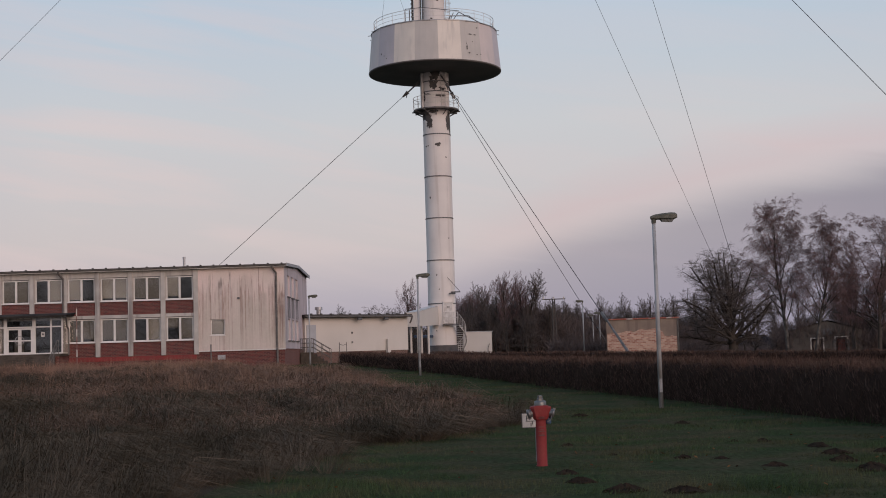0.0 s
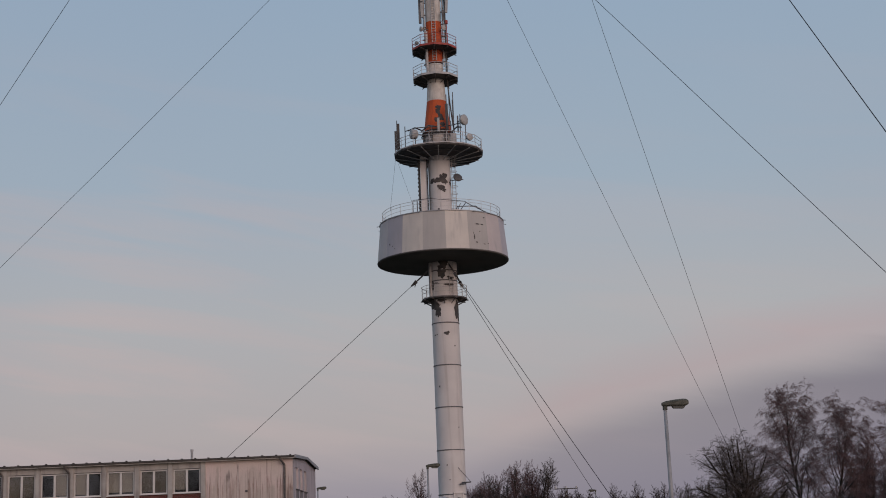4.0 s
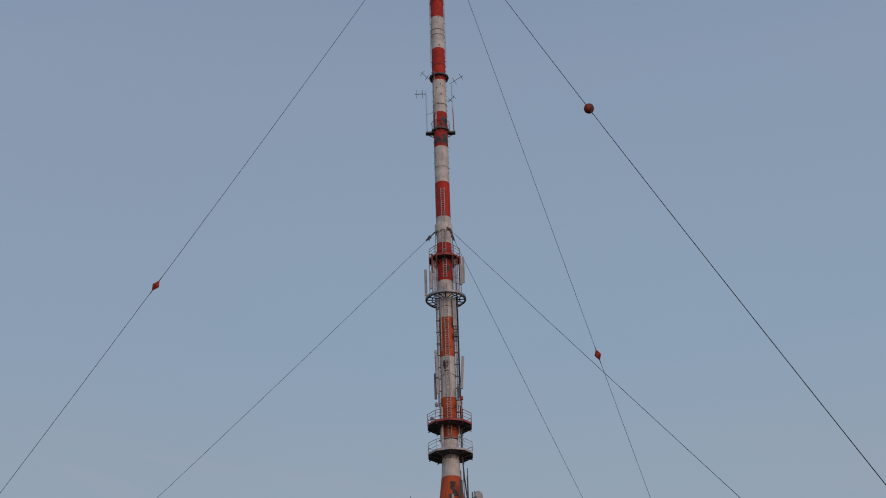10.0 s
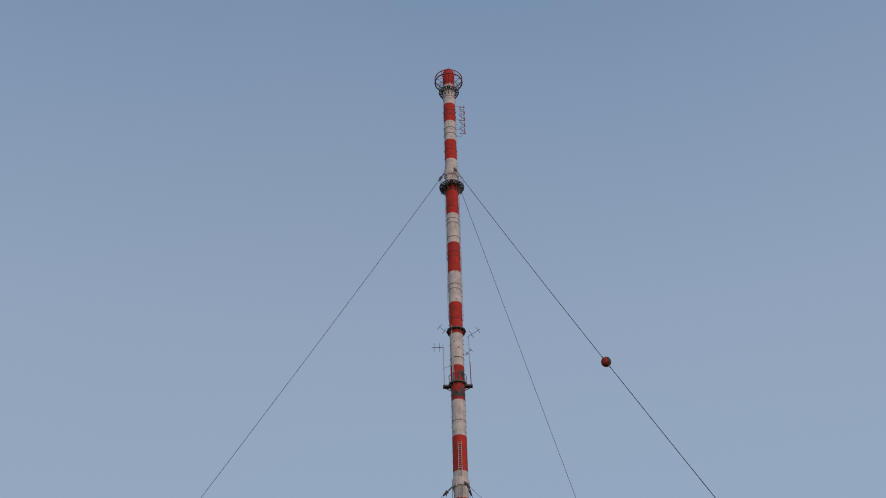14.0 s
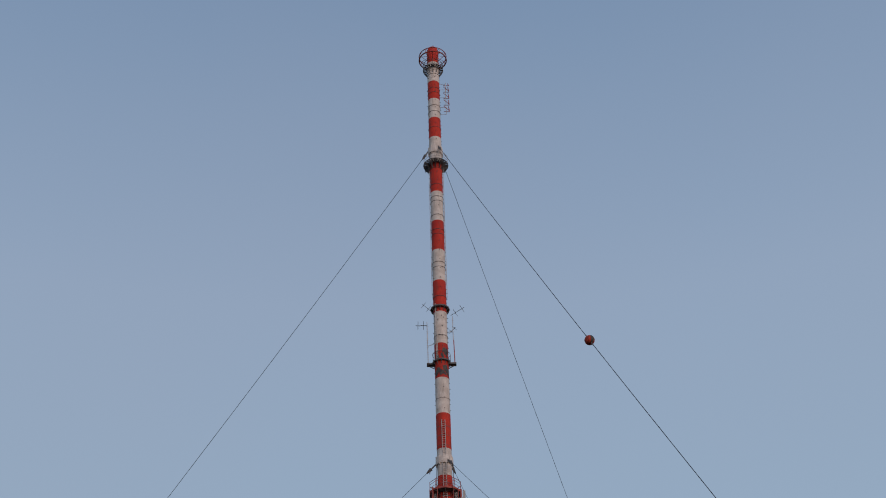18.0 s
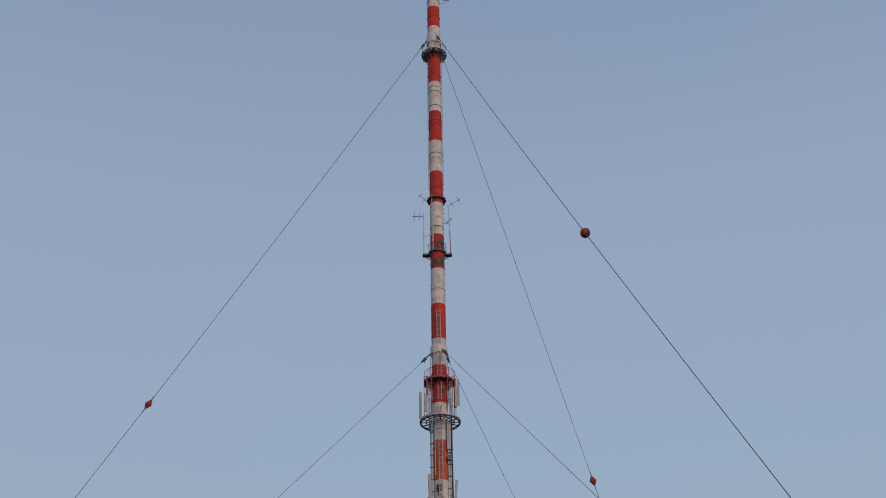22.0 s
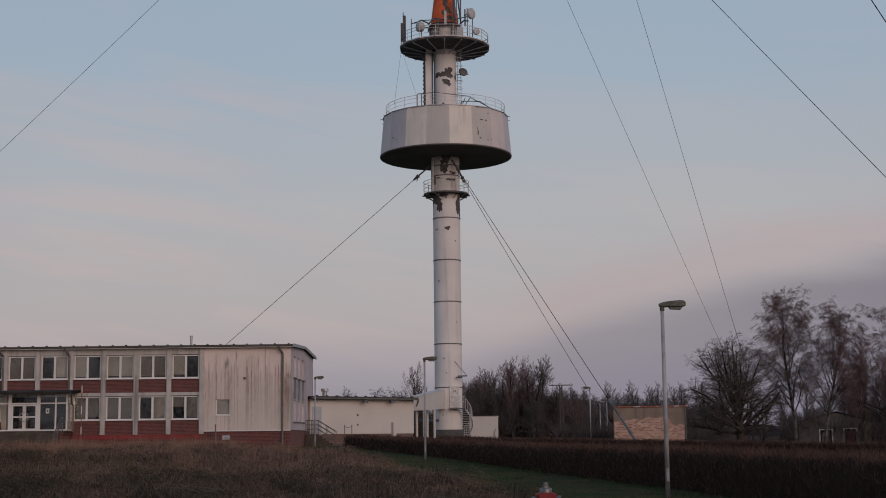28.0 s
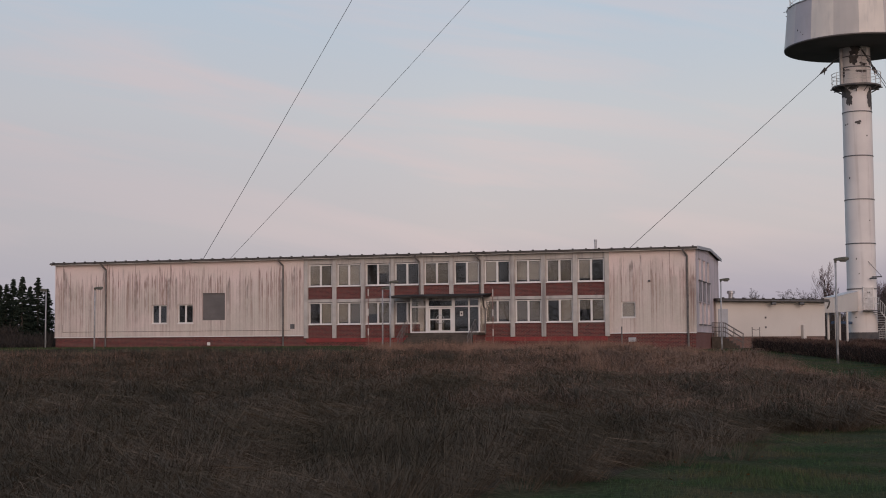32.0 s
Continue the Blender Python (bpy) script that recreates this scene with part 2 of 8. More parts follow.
M = {
    "tower_white": mat("tower_white_paint", (0.72, 0.675, 0.645), 0.6, spec=0.12, vary=(0.62, 0.58, 0.56), scale=0.35, streaks=(0.50, 0.45, 0.42), streak_scale=(2.5, 2.5, 0.10), streak_spread=(0.56, 0.8), fine=0.02, bump=0.05, bump_scale=3),
    "mast_white": mat("mast_white_paint", (0.72, 0.68, 0.63), 0.6, vary=(0.56, 0.51, 0.46), scale=1.2, streaks=(0.34, 0.31, 0.28), streak_scale=(5, 5, 0.5), streak_spread=(0.55, 0.8), fine=0.05, fine_scale=9, spec=0.12),
    "mast_red": mat("mast_red_paint", (0.58, 0.050, 0.030), 0.6, vary=(0.44, 0.04, 0.03), scale=0.9, streaks=(0.30, 0.06, 0.04), streak_scale=(5, 5, 0.5), fine=0.04, fine_scale=9, spec=0.12),
    "mast_orange": mat("mast_orange_paint", (0.62, 0.125, 0.045), 0.6, vary=(0.50, 0.095, 0.04), scale=0.9, streaks=(0.34, 0.09, 0.05), streak_scale=(5, 5, 0.5), fine=0.04, fine_scale=9, spec=0.12),
    # cabin panels: paint tone with each facet's shading mixed into the colour
    "panel_cream": mat("cream_cabin_panel_paint_and_shade", (0.70, 0.635, 0.565), 0.5, vary=(0.62, 0.565, 0.51), scale=0.5, streaks=(0.42, 0.39, 0.37), streak_scale=(1.6, 1.6, 0.25), streak_spread=(0.58, 0.82), fine=0.02, spec=0.3),
    "panel_pink": mat("pink_cabin_panel_paint_and_shade", (0.60, 0.525, 0.50), 0.5, vary=(0.55, 0.48, 0.465), scale=0.5, streaks=(0.42, 0.39, 0.37), streak_scale=(1.6, 1.6, 0.25), streak_spread=(0.58, 0.82), fine=0.02, spec=0.3),
    "panel_grey": mat("grey_cabin_panel_paint_and_shade", (0.50, 0.465, 0.435), 0.5, vary=(0.45, 0.42, 0.395), scale=0.5, streaks=(0.42, 0.39, 0.37), streak_scale=(1.6, 1.6, 0.25), streak_spread=(0.58, 0.82), fine=0.02, spec=0.3),
    "panel_lilac": mat("lilac_cabin_panel_paint_and_shade", (0.50, 0.455, 0.475), 0.5, vary=(0.45, 0.41, 0.43), scale=0.5, streaks=(0.42, 0.39, 0.37), streak_scale=(1.6, 1.6, 0.25), streak_spread=(0.58, 0.82), fine=0.02, spec=0.3),
    # cabin underside, a much darker grey than the wall panels
    "underside": mat("dark_cabin_underside", (0.12, 0.112, 0.11), 0.8, vary=(0.16, 0.15, 0.145), scale=0.4),
    "primer": mat("bare_dark_primer", (0.05, 0.047, 0.048), 0.75, vary=(0.10, 0.085, 0.075), scale=2.0),
    "steel": mat("weathered_steel", (0.16, 0.155, 0.155), 0.6, 0.3, vary=(0.09, 0.085, 0.085), scale=2.0),
    "dark_steel": mat("dark_steel", (0.095, 0.094, 0.10), 0.7, 0.2, vary=(0.13, 0.12, 0.115), scale=2.0),
    "galv": mat("galvanised_steel", (0.42, 0.42, 0.43), 0.5, 0.4, vary=(0.30, 0.30, 0.31), scale=3.0),
    "rail_white": mat("white_railing_paint", (0.60, 0.58, 0.57), 0.6, vary=(0.42, 0.39, 0.37), scale=3.0),
    "rail_red": mat("red_railing_paint", (0.42, 0.06, 0.04), 0.6, vary=(0.30, 0.06, 0.05), scale=3.0),
    "antenna": mat("antenna_plastic", (0.46, 0.45, 0.43), 0.5, vary=(0.36, 0.35, 0.34), scale=2.0),
    "cable": mat("steel_rope", (0.020, 0.020, 0.030), 0.9, 0.0),
    "marker": mat("faded_red_marker", (0.52, 0.065, 0.035), 0.6, spec=0.15, vary=(0.26, 0.05, 0.035), scale=3.0),
    "render_wall": mat("stained_render", (0.70, 0.570, 0.535), 0.85, vary=(0.63, 0.54, 0.495), scale=0.5, extra=rain_runs, fine=0.03, fine_scale=8, bump=0.25, bump_scale=25),
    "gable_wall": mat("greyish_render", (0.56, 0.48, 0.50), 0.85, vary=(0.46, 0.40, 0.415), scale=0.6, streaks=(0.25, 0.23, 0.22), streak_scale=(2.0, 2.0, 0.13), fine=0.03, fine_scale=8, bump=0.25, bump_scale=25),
    "wing_wall": mat("cream_render", (0.585, 0.545, 0.505), 0.85, vary=(0.53, 0.495, 0.46), scale=0.3, streaks=(0.52, 0.485, 0.45), streak_scale=(1.2, 1.2, 0.25), streak_spread=(0.56, 0.85), fine=0.02, bump=0.2, bump_scale=25),
    "concrete": mat("grey_concrete", (0.48, 0.45, 0.42), 0.85, vary=(0.38, 0.355, 0.33), scale=1.5, streaks=(0.22, 0.2, 0.19), fine=0.06, bump=0.3),
    "stair_concrete": mat("mossy_stair_concrete", (0.095, 0.078, 0.066), 0.9, vary=(0.055, 0.047, 0.038), spec=0.1, scale=1.5, fine=0.06, bump=0.3),
    "frame": mat("white_window_frame", (0.70, 0.68, 0.66), 0.5, vary=(0.60, 0.58, 0.56), scale=1.0, fine=0.02),
    "roof": mat("dark_fibre_cement_roof", (0.050, 0.045, 0.045), 0.9, spec=0.1, vary=(0.085, 0.08, 0.075), scale=1.0, bump=0.3),
    "fascia": mat("dark_fascia", (0.075, 0.07, 0.068), 0.7, vary=(0.11, 0.10, 0.10), scale=1.5),
    "pipe": mat("zinc_downpipe", (0.16, 0.145, 0.135), 0.6, 0.2, vary=(0.10, 0.09, 0.085), scale=3.0),
    "brick": mat("red_facing_brick", (0.30, 0.07, 0.05), 0.85, extra=brick_extra((0.150, 0.033, 0.028), (0.060, 0.019, 0.018), (0.18, 0.11, 0.095), h=0.10), bump=0.2),
    "brown_brick": mat("brown_facing_brick", (0.2, 0.1, 0.07), 0.85, extra=brick_extra((0.165, 0.085, 0.068), (0.105, 0.060, 0.050), (0.18, 0.145, 0.125), h=0.10), bump=0.2),
    "brick_end": mat("red_facing_brick_on_end_wall", (0.30, 0.07, 0.05), 0.85, extra=brick_extra((0.20, 0.06, 0.045), (0.13, 0.04, 0.035), (0.17, 0.12, 0.10), axis="yz"), bump=0.2),
    "red_band": mat("painted_red_plinth", (0.24, 0.036, 0.034), 0.85, vary=(0.17, 0.032, 0.03), scale=1.2, bump=0.15),
    "old_render": mat("old_ochre_render", (0.235, 0.18, 0.14), 0.9, vary=(0.185, 0.14, 0.115), scale=1.0, streaks=(0.16, 0.12, 0.10), bump=0.3),
    "old_brick": mat("pale_old_brick", (0.42, 0.28, 0.2), 0.9, extra=brick_extra((0.50, 0.33, 0.25), (0.24, 0.085, 0.058), (0.44, 0.37, 0.31), w=0.30, h=0.13), bump=0.2),
    "stone_house": mat("grey_brown_old_plaster", (0.105, 0.092, 0.08), 0.9, vary=(0.075, 0.066, 0.06), scale=0.8, bump=0.3),
    "tile_edge": mat("red_tile_edge", (0.30, 0.09, 0.06), 0.8, vary=(0.42, 0.36, 0.33), scale=1.5, spread=(0.5, 0.6)),
    "glass": mat("window_glass", (0.035, 0.036, 0.036), 0.04, spec=1.0, fine=0),
    # near-black tone that gives the lobby its shade
    "lobby": mat("lobby_shade_tone", (0.030, 0.036, 0.034), 0.85, vary=(0.02, 0.025, 0.024), scale=0.8),
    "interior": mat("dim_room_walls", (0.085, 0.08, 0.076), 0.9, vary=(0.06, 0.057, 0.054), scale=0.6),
    "blind": mat("drawn_grey_blind", (0.20, 0.19, 0.17), 0.8, vary=(0.15, 0.143, 0.127), scale=0.7, fine=0.03),
    # dark sheet behind panes, coloured to imitate a dim reflection in the glass
    "reflection_sheet": mat("dark_reflection_sheet", (0.095, 0.090, 0.078), 0.8, vary=(0.06, 0.057, 0.05), scale=0.9, fine=0.03),
    "spandrel": mat("dirty_spandrel_render", (0.34, 0.30, 0.31), 0.85, vary=(0.20, 0.175, 0.175), scale=1.1, streaks=(0.10, 0.09, 0.085), streak_scale=(6, 6, 0.4), streak_spread=(0.45, 0.7), fine=0.04),
    "roller": mat("grey_roller_shutter", (0.15, 0.135, 0.13), 0.6, vary=(0.12, 0.11, 0.105), scale=1.0),
    "hydrant_red": mat("faded_red_hydrant_enamel", (0.205, 0.038, 0.036), 0.6, spec=0.12, vary=(0.21, 0.03, 0.032), scale=6.0, streaks=(0.2, 0.03, 0.03), streak_scale=(12, 12, 2), fine=0.05),
    "alu": mat("cast_aluminium", (0.17, 0.165, 0.16), 0.45, 0.6, vary=(0.14, 0.14, 0.14), scale=12.0, fine=0.05),
    "sign_white": mat("sign_enamel", (0.58, 0.55, 0.50), 0.5, vary=(0.48, 0.45, 0.42), scale=6.0),
    "black_print": mat("black_print", (0.02, 0.02, 0.02), 0.6, fine=0),
    "blue_cap": mat("dull_blue_plastic", (0.05, 0.09, 0.16), 0.6, vary=(0.04, 0.06, 0.1), scale=8),
    "lamp_post": mat("pale_grey_lamp_post_paint", (0.36, 0.36, 0.37), 0.6, 0.1, vary=(0.26, 0.26, 0.26), scale=2.5, streaks=(0.18, 0.17, 0.16), streak_scale=(9, 9, 0.6)),
    "lamp_head": mat("mossy_lamp_housing", (0.13, 0.125, 0.10), 0.8, vary=(0.07, 0.07, 0.055), scale=9.0, fine=0.08),
    "lamp_glass": mat("dusty_lamp_bowl", (0.25, 0.25, 0.24), 0.4, vary=(0.16, 0.16, 0.15), scale=9),
    "soil": mat("molehill_soil", (0.022, 0.017, 0.014), 0.95, vary=(0.036, 0.027, 0.021), scale=8.0, bump=0.8, bump_scale=40),
    "lawn_soil": mat("lawn_ground", (0.036, 0.049, 0.026), 0.95, vary=(0.064, 0.057, 0.036), scale=0.9, fine=0.26, fine_scale=11, bump=0.8, bump_scale=14),
    "field_soil": mat("matted_field_ground", (0.060, 0.048, 0.037), 0.95, vary=(0.043, 0.038, 0.028), scale=0.5, fine=0.1, fine_scale=18, bump=0.8, bump_scale=9),
    "far_soil": mat("far_meadow_ground", (0.075, 0.062, 0.042), 0.95, vary=(0.050, 0.050, 0.032), scale=0.08, fine=0.1, fine_scale=3),
    "lawn_blade": mat("lawn_grass", (0.045, 0.069, 0.032), 0.7, vary=(0.080, 0.073, 0.043), scale=0.9, spread=(0.42, 0.66), jit=(0.62, 1.42), fine=0),
    "field_blade": mat("dry_field_grass", (0.070, 0.058, 0.042), 0.8, vary=(0.130, 0.101, 0.076), scale=0.6, spread=(0.40, 0.64), jit=(0.75, 1.25), fine=0),
    "field_far": mat("russet_meadow_grass", (0.142, 0.098, 0.072), 0.8, vary=(0.205, 0.136, 0.102), scale=0.25, spread=(0.4, 0.62), jit=(0.8, 1.2), fine=0),
    "field_olive": mat("olive_meadow_grass_blades", (0.074, 0.061, 0.045), 0.8, vary=(0.112, 0.082, 0.061), scale=0.3, spread=(0.42, 0.66), jit=(0.75, 1.25), fine=0),
    "seed_blade": mat("russet_seed_stalks", (0.28, 0.166, 0.124), 0.8, vary=(0.21, 0.144, 0.105), scale=0.4, jit=(0.7, 1.3), fine=0),
    # twig brown darkened to stand for shade deep in the hedge
    "hedge_core": mat("hedge_core_shade", (0.034, 0.023, 0.019), 0.95, vary=(0.050, 0.033, 0.027), scale=3.0, bump=1.0, bump_scale=25),
    "hedge_twig": mat("purple_brown_hedge_twigs", (0.114, 0.069, 0.056), 0.8, vary=(0.083, 0.056, 0.044), scale=1.5, jit=(0.45, 1.6), fine=0),
    "bark": mat("dark_oak_bark", (0.050, 0.043, 0.039), 0.9, vary=(0.075, 0.064, 0.056), scale=1.5, fine=0.1),
    "twigs": mat("fine_winter_twigs", (0.105, 0.090, 0.084), 0.9, island=[(0.135, 0.112, 0.10), (0.08, 0.070, 0.070)], fine=0),
    "birch_bark": mat("birch_bark", (0.13, 0.12, 0.11), 0.8, vary=(0.04, 0.036, 0.034), scale=1.6, spread=(0.36, 0.56)),
    "birch_twigs": mat("russet_birch_twigs", (0.15, 0.098, 0.10), 0.9, island=[(0.18, 0.115, 0.11), (0.12, 0.082, 0.086)], fine=0),
    "conifer": mat("dark_spruce_needles", (0.024, 0.033, 0.024), 0.9, island=[(0.036, 0.046, 0.034), (0.018, 0.025, 0.019)], fine=0),
    "shrub": mat("dull_shrub_twigs", (0.115, 0.092, 0.088), 0.9, island=[(0.14, 0.11, 0.10), (0.085, 0.072, 0.074)], fine=0),
    "leaf": mat("fallen_leaf", (0.11, 0.045, 0.02), 0.8, island=[(0.07, 0.03, 0.018), (0.15, 0.08, 0.035)], fine=0),
    "pole_red": mat("faded_red_pole_paint", (0.22, 0.10, 0.085), 0.8, vary=(0.16, 0.09, 0.08), scale=2.0),
    "red_door": mat("faded_red_door", (0.14, 0.036, 0.03), 0.8, vary=(0.10, 0.03, 0.025), scale=2.0),
    "blue_grey": mat("shaded_blue_grey_door", (0.40, 0.415, 0.45), 0.6, vary=(0.34, 0.35, 0.38), scale=1.0),
    "wood_pole": mat("weathered_pole_wood", (0.10, 0.09, 0.08), 0.9, vary=(0.07, 0.06, 0.055), scale=3.0),
}

for key in ("lawn_soil", "field_soil", "far_soil", "soil", "lawn_blade", "field_blade", "field_far", "field_olive", "seed_blade", "roof", "hedge_core", "hedge_twig", "twigs", "birch_twigs", "bark", "conifer", "shrub", "cable", "leaf"):
    M[key].node_tree.nodes["Principled BSDF"].inputs["Specular IOR Level"].default_value = 0.0
g = M["glass"].node_tree.nodes["Principled BSDF"]
g.inputs["Transmission Weight"].default_value, g.inputs["IOR"].default_value, g.inputs["Roughness"].default_value = 1.0, 1.60, 0.0
g.inputs["Base Color"].default_value = (0.82, 0.84, 0.83, 1)

# ---------------------------------------------------------------- mesh tools


class Shape:
    """Collects corners and faces of one mesh."""

    def __init__(self):
        self.v, self.f = [], []

    def add(self, verts, faces):
        k = len(self.v)
        self.v += [tuple(p) for p in verts]
        self.f += [tuple(i + k for i in q) for q in faces]
        return self

    def box(self, x0, x1, y0, y1, z0, z1, bevel=0.0):
        if bevel:
            b = bevel
            ring = [(x0 + b, y0), (x1 - b, y0), (x1, y0 + b), (x1, y1 - b), (x1 - b, y1), (x0 + b, y1), (x0, y1 - b), (x0, y0 + b)]
            inner = [(min(max(x, x0 + b), x1 - b), min(max(y, y0 + b), y1 - b)) for x, y in ring]
            vs = [(*p, z0) for p in inner] + [(*p, z0 + b) for p in ring] + [(*p, z1 - b) for p in ring] + [(*p, z1) for p in inner]
            fs = [tuple(range(7, -1, -1)), tuple(range(24, 32))]
            for k in range(3):
                fs += [(k * 8 + i, k * 8 + (i + 1) % 8, k * 8 + 8 + (i + 1) % 8, k * 8 + 8 + i) for i in range(8)]
            return self.add(vs, fs)
        vs = [(x0, y0, z0), (x1, y0, z0), (x1, y1, z0), (x0, y1, z0), (x0, y0, z1), (x1, y0, z1), (x1, y1, z1), (x0, y1, z1)]
        return self.add(vs, [(3, 2, 1, 0), (4, 5, 6, 7), (0, 1, 5, 4), (1, 2, 6, 5), (2, 3, 7, 6), (3, 0, 4, 7)])

    def rod(self, a, b, ra, rb=None, n=6, caps=True):
        a, b = Vector(a), Vector(b)
        rb = ra if rb is None else rb
        d = (b - a).normalized()
        u = d.cross(Vector((0, 0, 1)) if abs(d.z) < 0.9 else Vector((1, 0, 0))).normalized()
        w = d.cross(u)
        vs = []
        for c, r in ((a, ra), (b, rb)):
            vs += [c + (u * math.cos(2 * math.pi * k / n) + w * math.sin(2 * math.pi * k / n)) * r for k in range(n)]
        fs = [(k, (k + 1) % n, n + (k + 1) % n, n + k) for k in range(n)]
        if caps:
            fs += [tuple(range(n - 1, -1, -1)), tuple(range(n, 2 * n))]
        return self.add(vs, fs)

    def path(self, pts, r, n=6):
        for a, b in zip(pts, pts[1:]):
            self.rod(a, b, r, n=n)
        return self

    def lathe(self, profile, n=32, centre=(0, 0), a0=0.0, a1=360.0, phase=0.0):
        """Turns (radius, z) pairs round a vertical axis."""
        whole = a1 - a0 >= 359.9
        m = n if whole else n + 1
        vs = []
        for r, z in profile:
            for k in range(m):
                t = radians(phase + a0 + (a1 - a0) * k / n)
                vs.append((centre[0] + r * math.cos(t), centre[1] + r * math.sin(t), z))
        fs = []
        for j in range(len(profile) - 1):
            for k in range(n):
                q = (k + 1) % m
                fs.append((j * m + k, j * m + q, (j + 1) * m + q, (j + 1) * m + k))
        return self.add(vs, fs)

    def hoop(self, r, z, thick, n=32, sides=5, phase=0.0, centre=(0, 0)):
        vs, fs = [], []
        for k in range(n):
            t = radians(phase) + 2 * math.pi * k / n
            for j in range(sides):
                p = 2 * math.pi * j / sides
                q = r + thick * math.cos(p)
                vs.append((centre[0] + q * math.cos(t), centre[1] + q * math.sin(t), z + thick * math.sin(p)))
        for k in range(n):
            for j in range(sides):
                fs.append((k * sides + j, ((k + 1) % n) * sides + j, ((k + 1) % n) * sides + (j + 1) % sides, k * sides + (j + 1) % sides))
        return self.add(vs, fs)

    def prism(self, outline, z0, z1):
        n = len(outline)
        vs = [(x, y, z0) for x, y in outline] + [(x, y, z1) for x, y in outline]
        fs = [tuple(range(n - 1, -1, -1)), tuple(range(n, 2 * n))] + [(k, (k + 1) % n, n + (k + 1) % n, n + k) for k in range(n)]
        return self.add(vs, fs)


def raw_mesh(name, v, f, material, smooth=False):
    me = bpy.data.meshes.new(name)
    me.from_pydata(v, [], f)
    if smooth:
        me.polygons.foreach_set("use_smooth", [True] * len(me.polygons))
    me.materials.append(material if not isinstance(material, str) else M[material])
    me.update()
    return me


def part(name, shape, material, parent=None, label="", smooth=False, at=None):
    """One mesh object, under a thing or a part when one is given."""
    ob = new(name, raw_mesh(name, shape.v, shape.f, material, smooth))
    if parent is not None:
        ob.parent = parent
    if at is not None:
        ob.matrix_basis = at
    if label:
        ob["label"] = label
    return ob


def share(name, source, parent, at):
    """Another object on the mesh of source."""
    ob = new(name, source.data)
    ob.parent, ob.matrix_basis = parent, at
    return ob


def thing(name, at, label, category, group="", kind=""):
    ob = new(name)
    ob.matrix_basis = at
    return tagged(ob, label, category, group, kind)


def fast_mesh(name, verts, tris, material):
    """A large triangle mesh from arrays."""
    me = bpy.data.meshes.new(name)
    me.vertices.add(len(verts))
    me.vertices.foreach_set("co", np.asarray(verts, np.float32).ravel())
    me.loops.add(tris.size)
    me.loops.foreach_set("vertex_index", np.asarray(tris, np.int32).ravel())
    me.polygons.add(len(tris))
    me.polygons.foreach_set("loop_start", np.arange(0, tris.size, 3, dtype=np.int32))
    me.polygons.foreach_set("loop_total", np.full(len(tris), 3, np.int32))
    me.materials.append(M[material])
    me.update(calc_edges=True)
    return me


def ground_z(x, y):
    t = np.clip((np.asarray(y, float) - 25.0) / 85.0, 0, 1)
    a = np.clip((np.asarray(x, float) - 6.0) / 28.0, 0, 1)
    b = np.clip((np.asarray(y, float) - 70.0) / 70.0, 0, 1)
    # the ground falls away again behind the hedges; a low bank lies before the left part of the building
    c = np.clip((-np.asarray(x, float) - 30.0) / 10.0, 0, 1) * np.clip((np.asarray(y, float) - 78.0) / 14.0, 0, 1) * np.clip((112.0 - np.asarray(y, float)) / 9.0, 0, 1)
    return 0.42 * c * c * (3 - 2 * c) + 1.05 * t * t * (3 - 2 * t) - 1.15 * a * a * (3 - 2 * a) * b * b * (3 - 2 * b)


def gz(x, y):
    return float(ground_z(x, y))


def polar(az, r):
    """Plan position at az degrees to the left of the first view, r metres off."""
    return -r * math.sin(radians(az)), r * math.cos(radians(az))


# ---------------------------------------------------------------- ground
FIELD_EDGE_Y = (-30, 8, 15, 18, 24, 29, 33, 38, 44, 56, 64, 73, 82, 88, 97)
FIELD_EDGE_X = (-14, -6.5, -3.6, -3.0, -1.9, 0.9, 1.1, 0.4, -0.8, -2.6, -3.9, -5.6, -9.0, -13.0, -14.5)


def field_edge(y):
    return np.interp(y, FIELD_EDGE_Y, FIELD_EDGE_X)


def build_ground():
    gx = np.unique(np.concatenate([np.linspace(-2500, -90, 14), np.linspace(-90, 40, 131), np.linspace(40, 2500, 14)]))
    gy = np.unique(np.concatenate([np.linspace(-2500, -10, 12), np.linspace(-10, 140, 151), np.linspace(140, 3000, 14)]))
    X, Y = np.meshgrid(gx, gy)
    lump = np.array([[noise.noise((x * 0.35, y * 0.35, 3.0)) for x in gx] for y in gy])
    near = (np.abs(X) < 85) & (Y > 4) & (Y < 92)
    Z = ground_z(X, Y) + np.where(near & (X < field_edge(Y)), 0.10 * lump, 0.03 * lump * near)
    nx = len(gx)
    v = np.stack([X, Y, Z], -1).reshape(-1, 3)
    f = [(j * nx + i, j * nx + i + 1, (j + 1) * nx + i + 1, (j + 1) * nx + i) for j in range(len(gy) - 1) for i in range(nx - 1)]
    me = bpy.data.meshes.new("ground")
    me.from_pydata(v.tolist(), [], f)
    for k in ("lawn_soil", "field_soil", "far_soil"):
        me.materials.append(M[k])
    for p in me.polygons:
        x, y, _ = p.center
        p.use_smooth = True
        if y > 128 or x > 60 or x < -95 or y < -12:
            p.material_index = 2
        elif y < 91 and x < field_edge(y):
            p.material_index = 1
    tagged(new("ground", me), "mown green lawn beside a matted brown meadow", "ground", kind="structure")


build_ground()

# ---------------------------------------------------------------- the guyed tower
TX, TY = -0.25, 130.0
TG = gz(TX, TY)
tower = thing("radio_tower", pose(TX, TY, 0), "white guyed tube tower with round cabin and red-white mast", "tower")

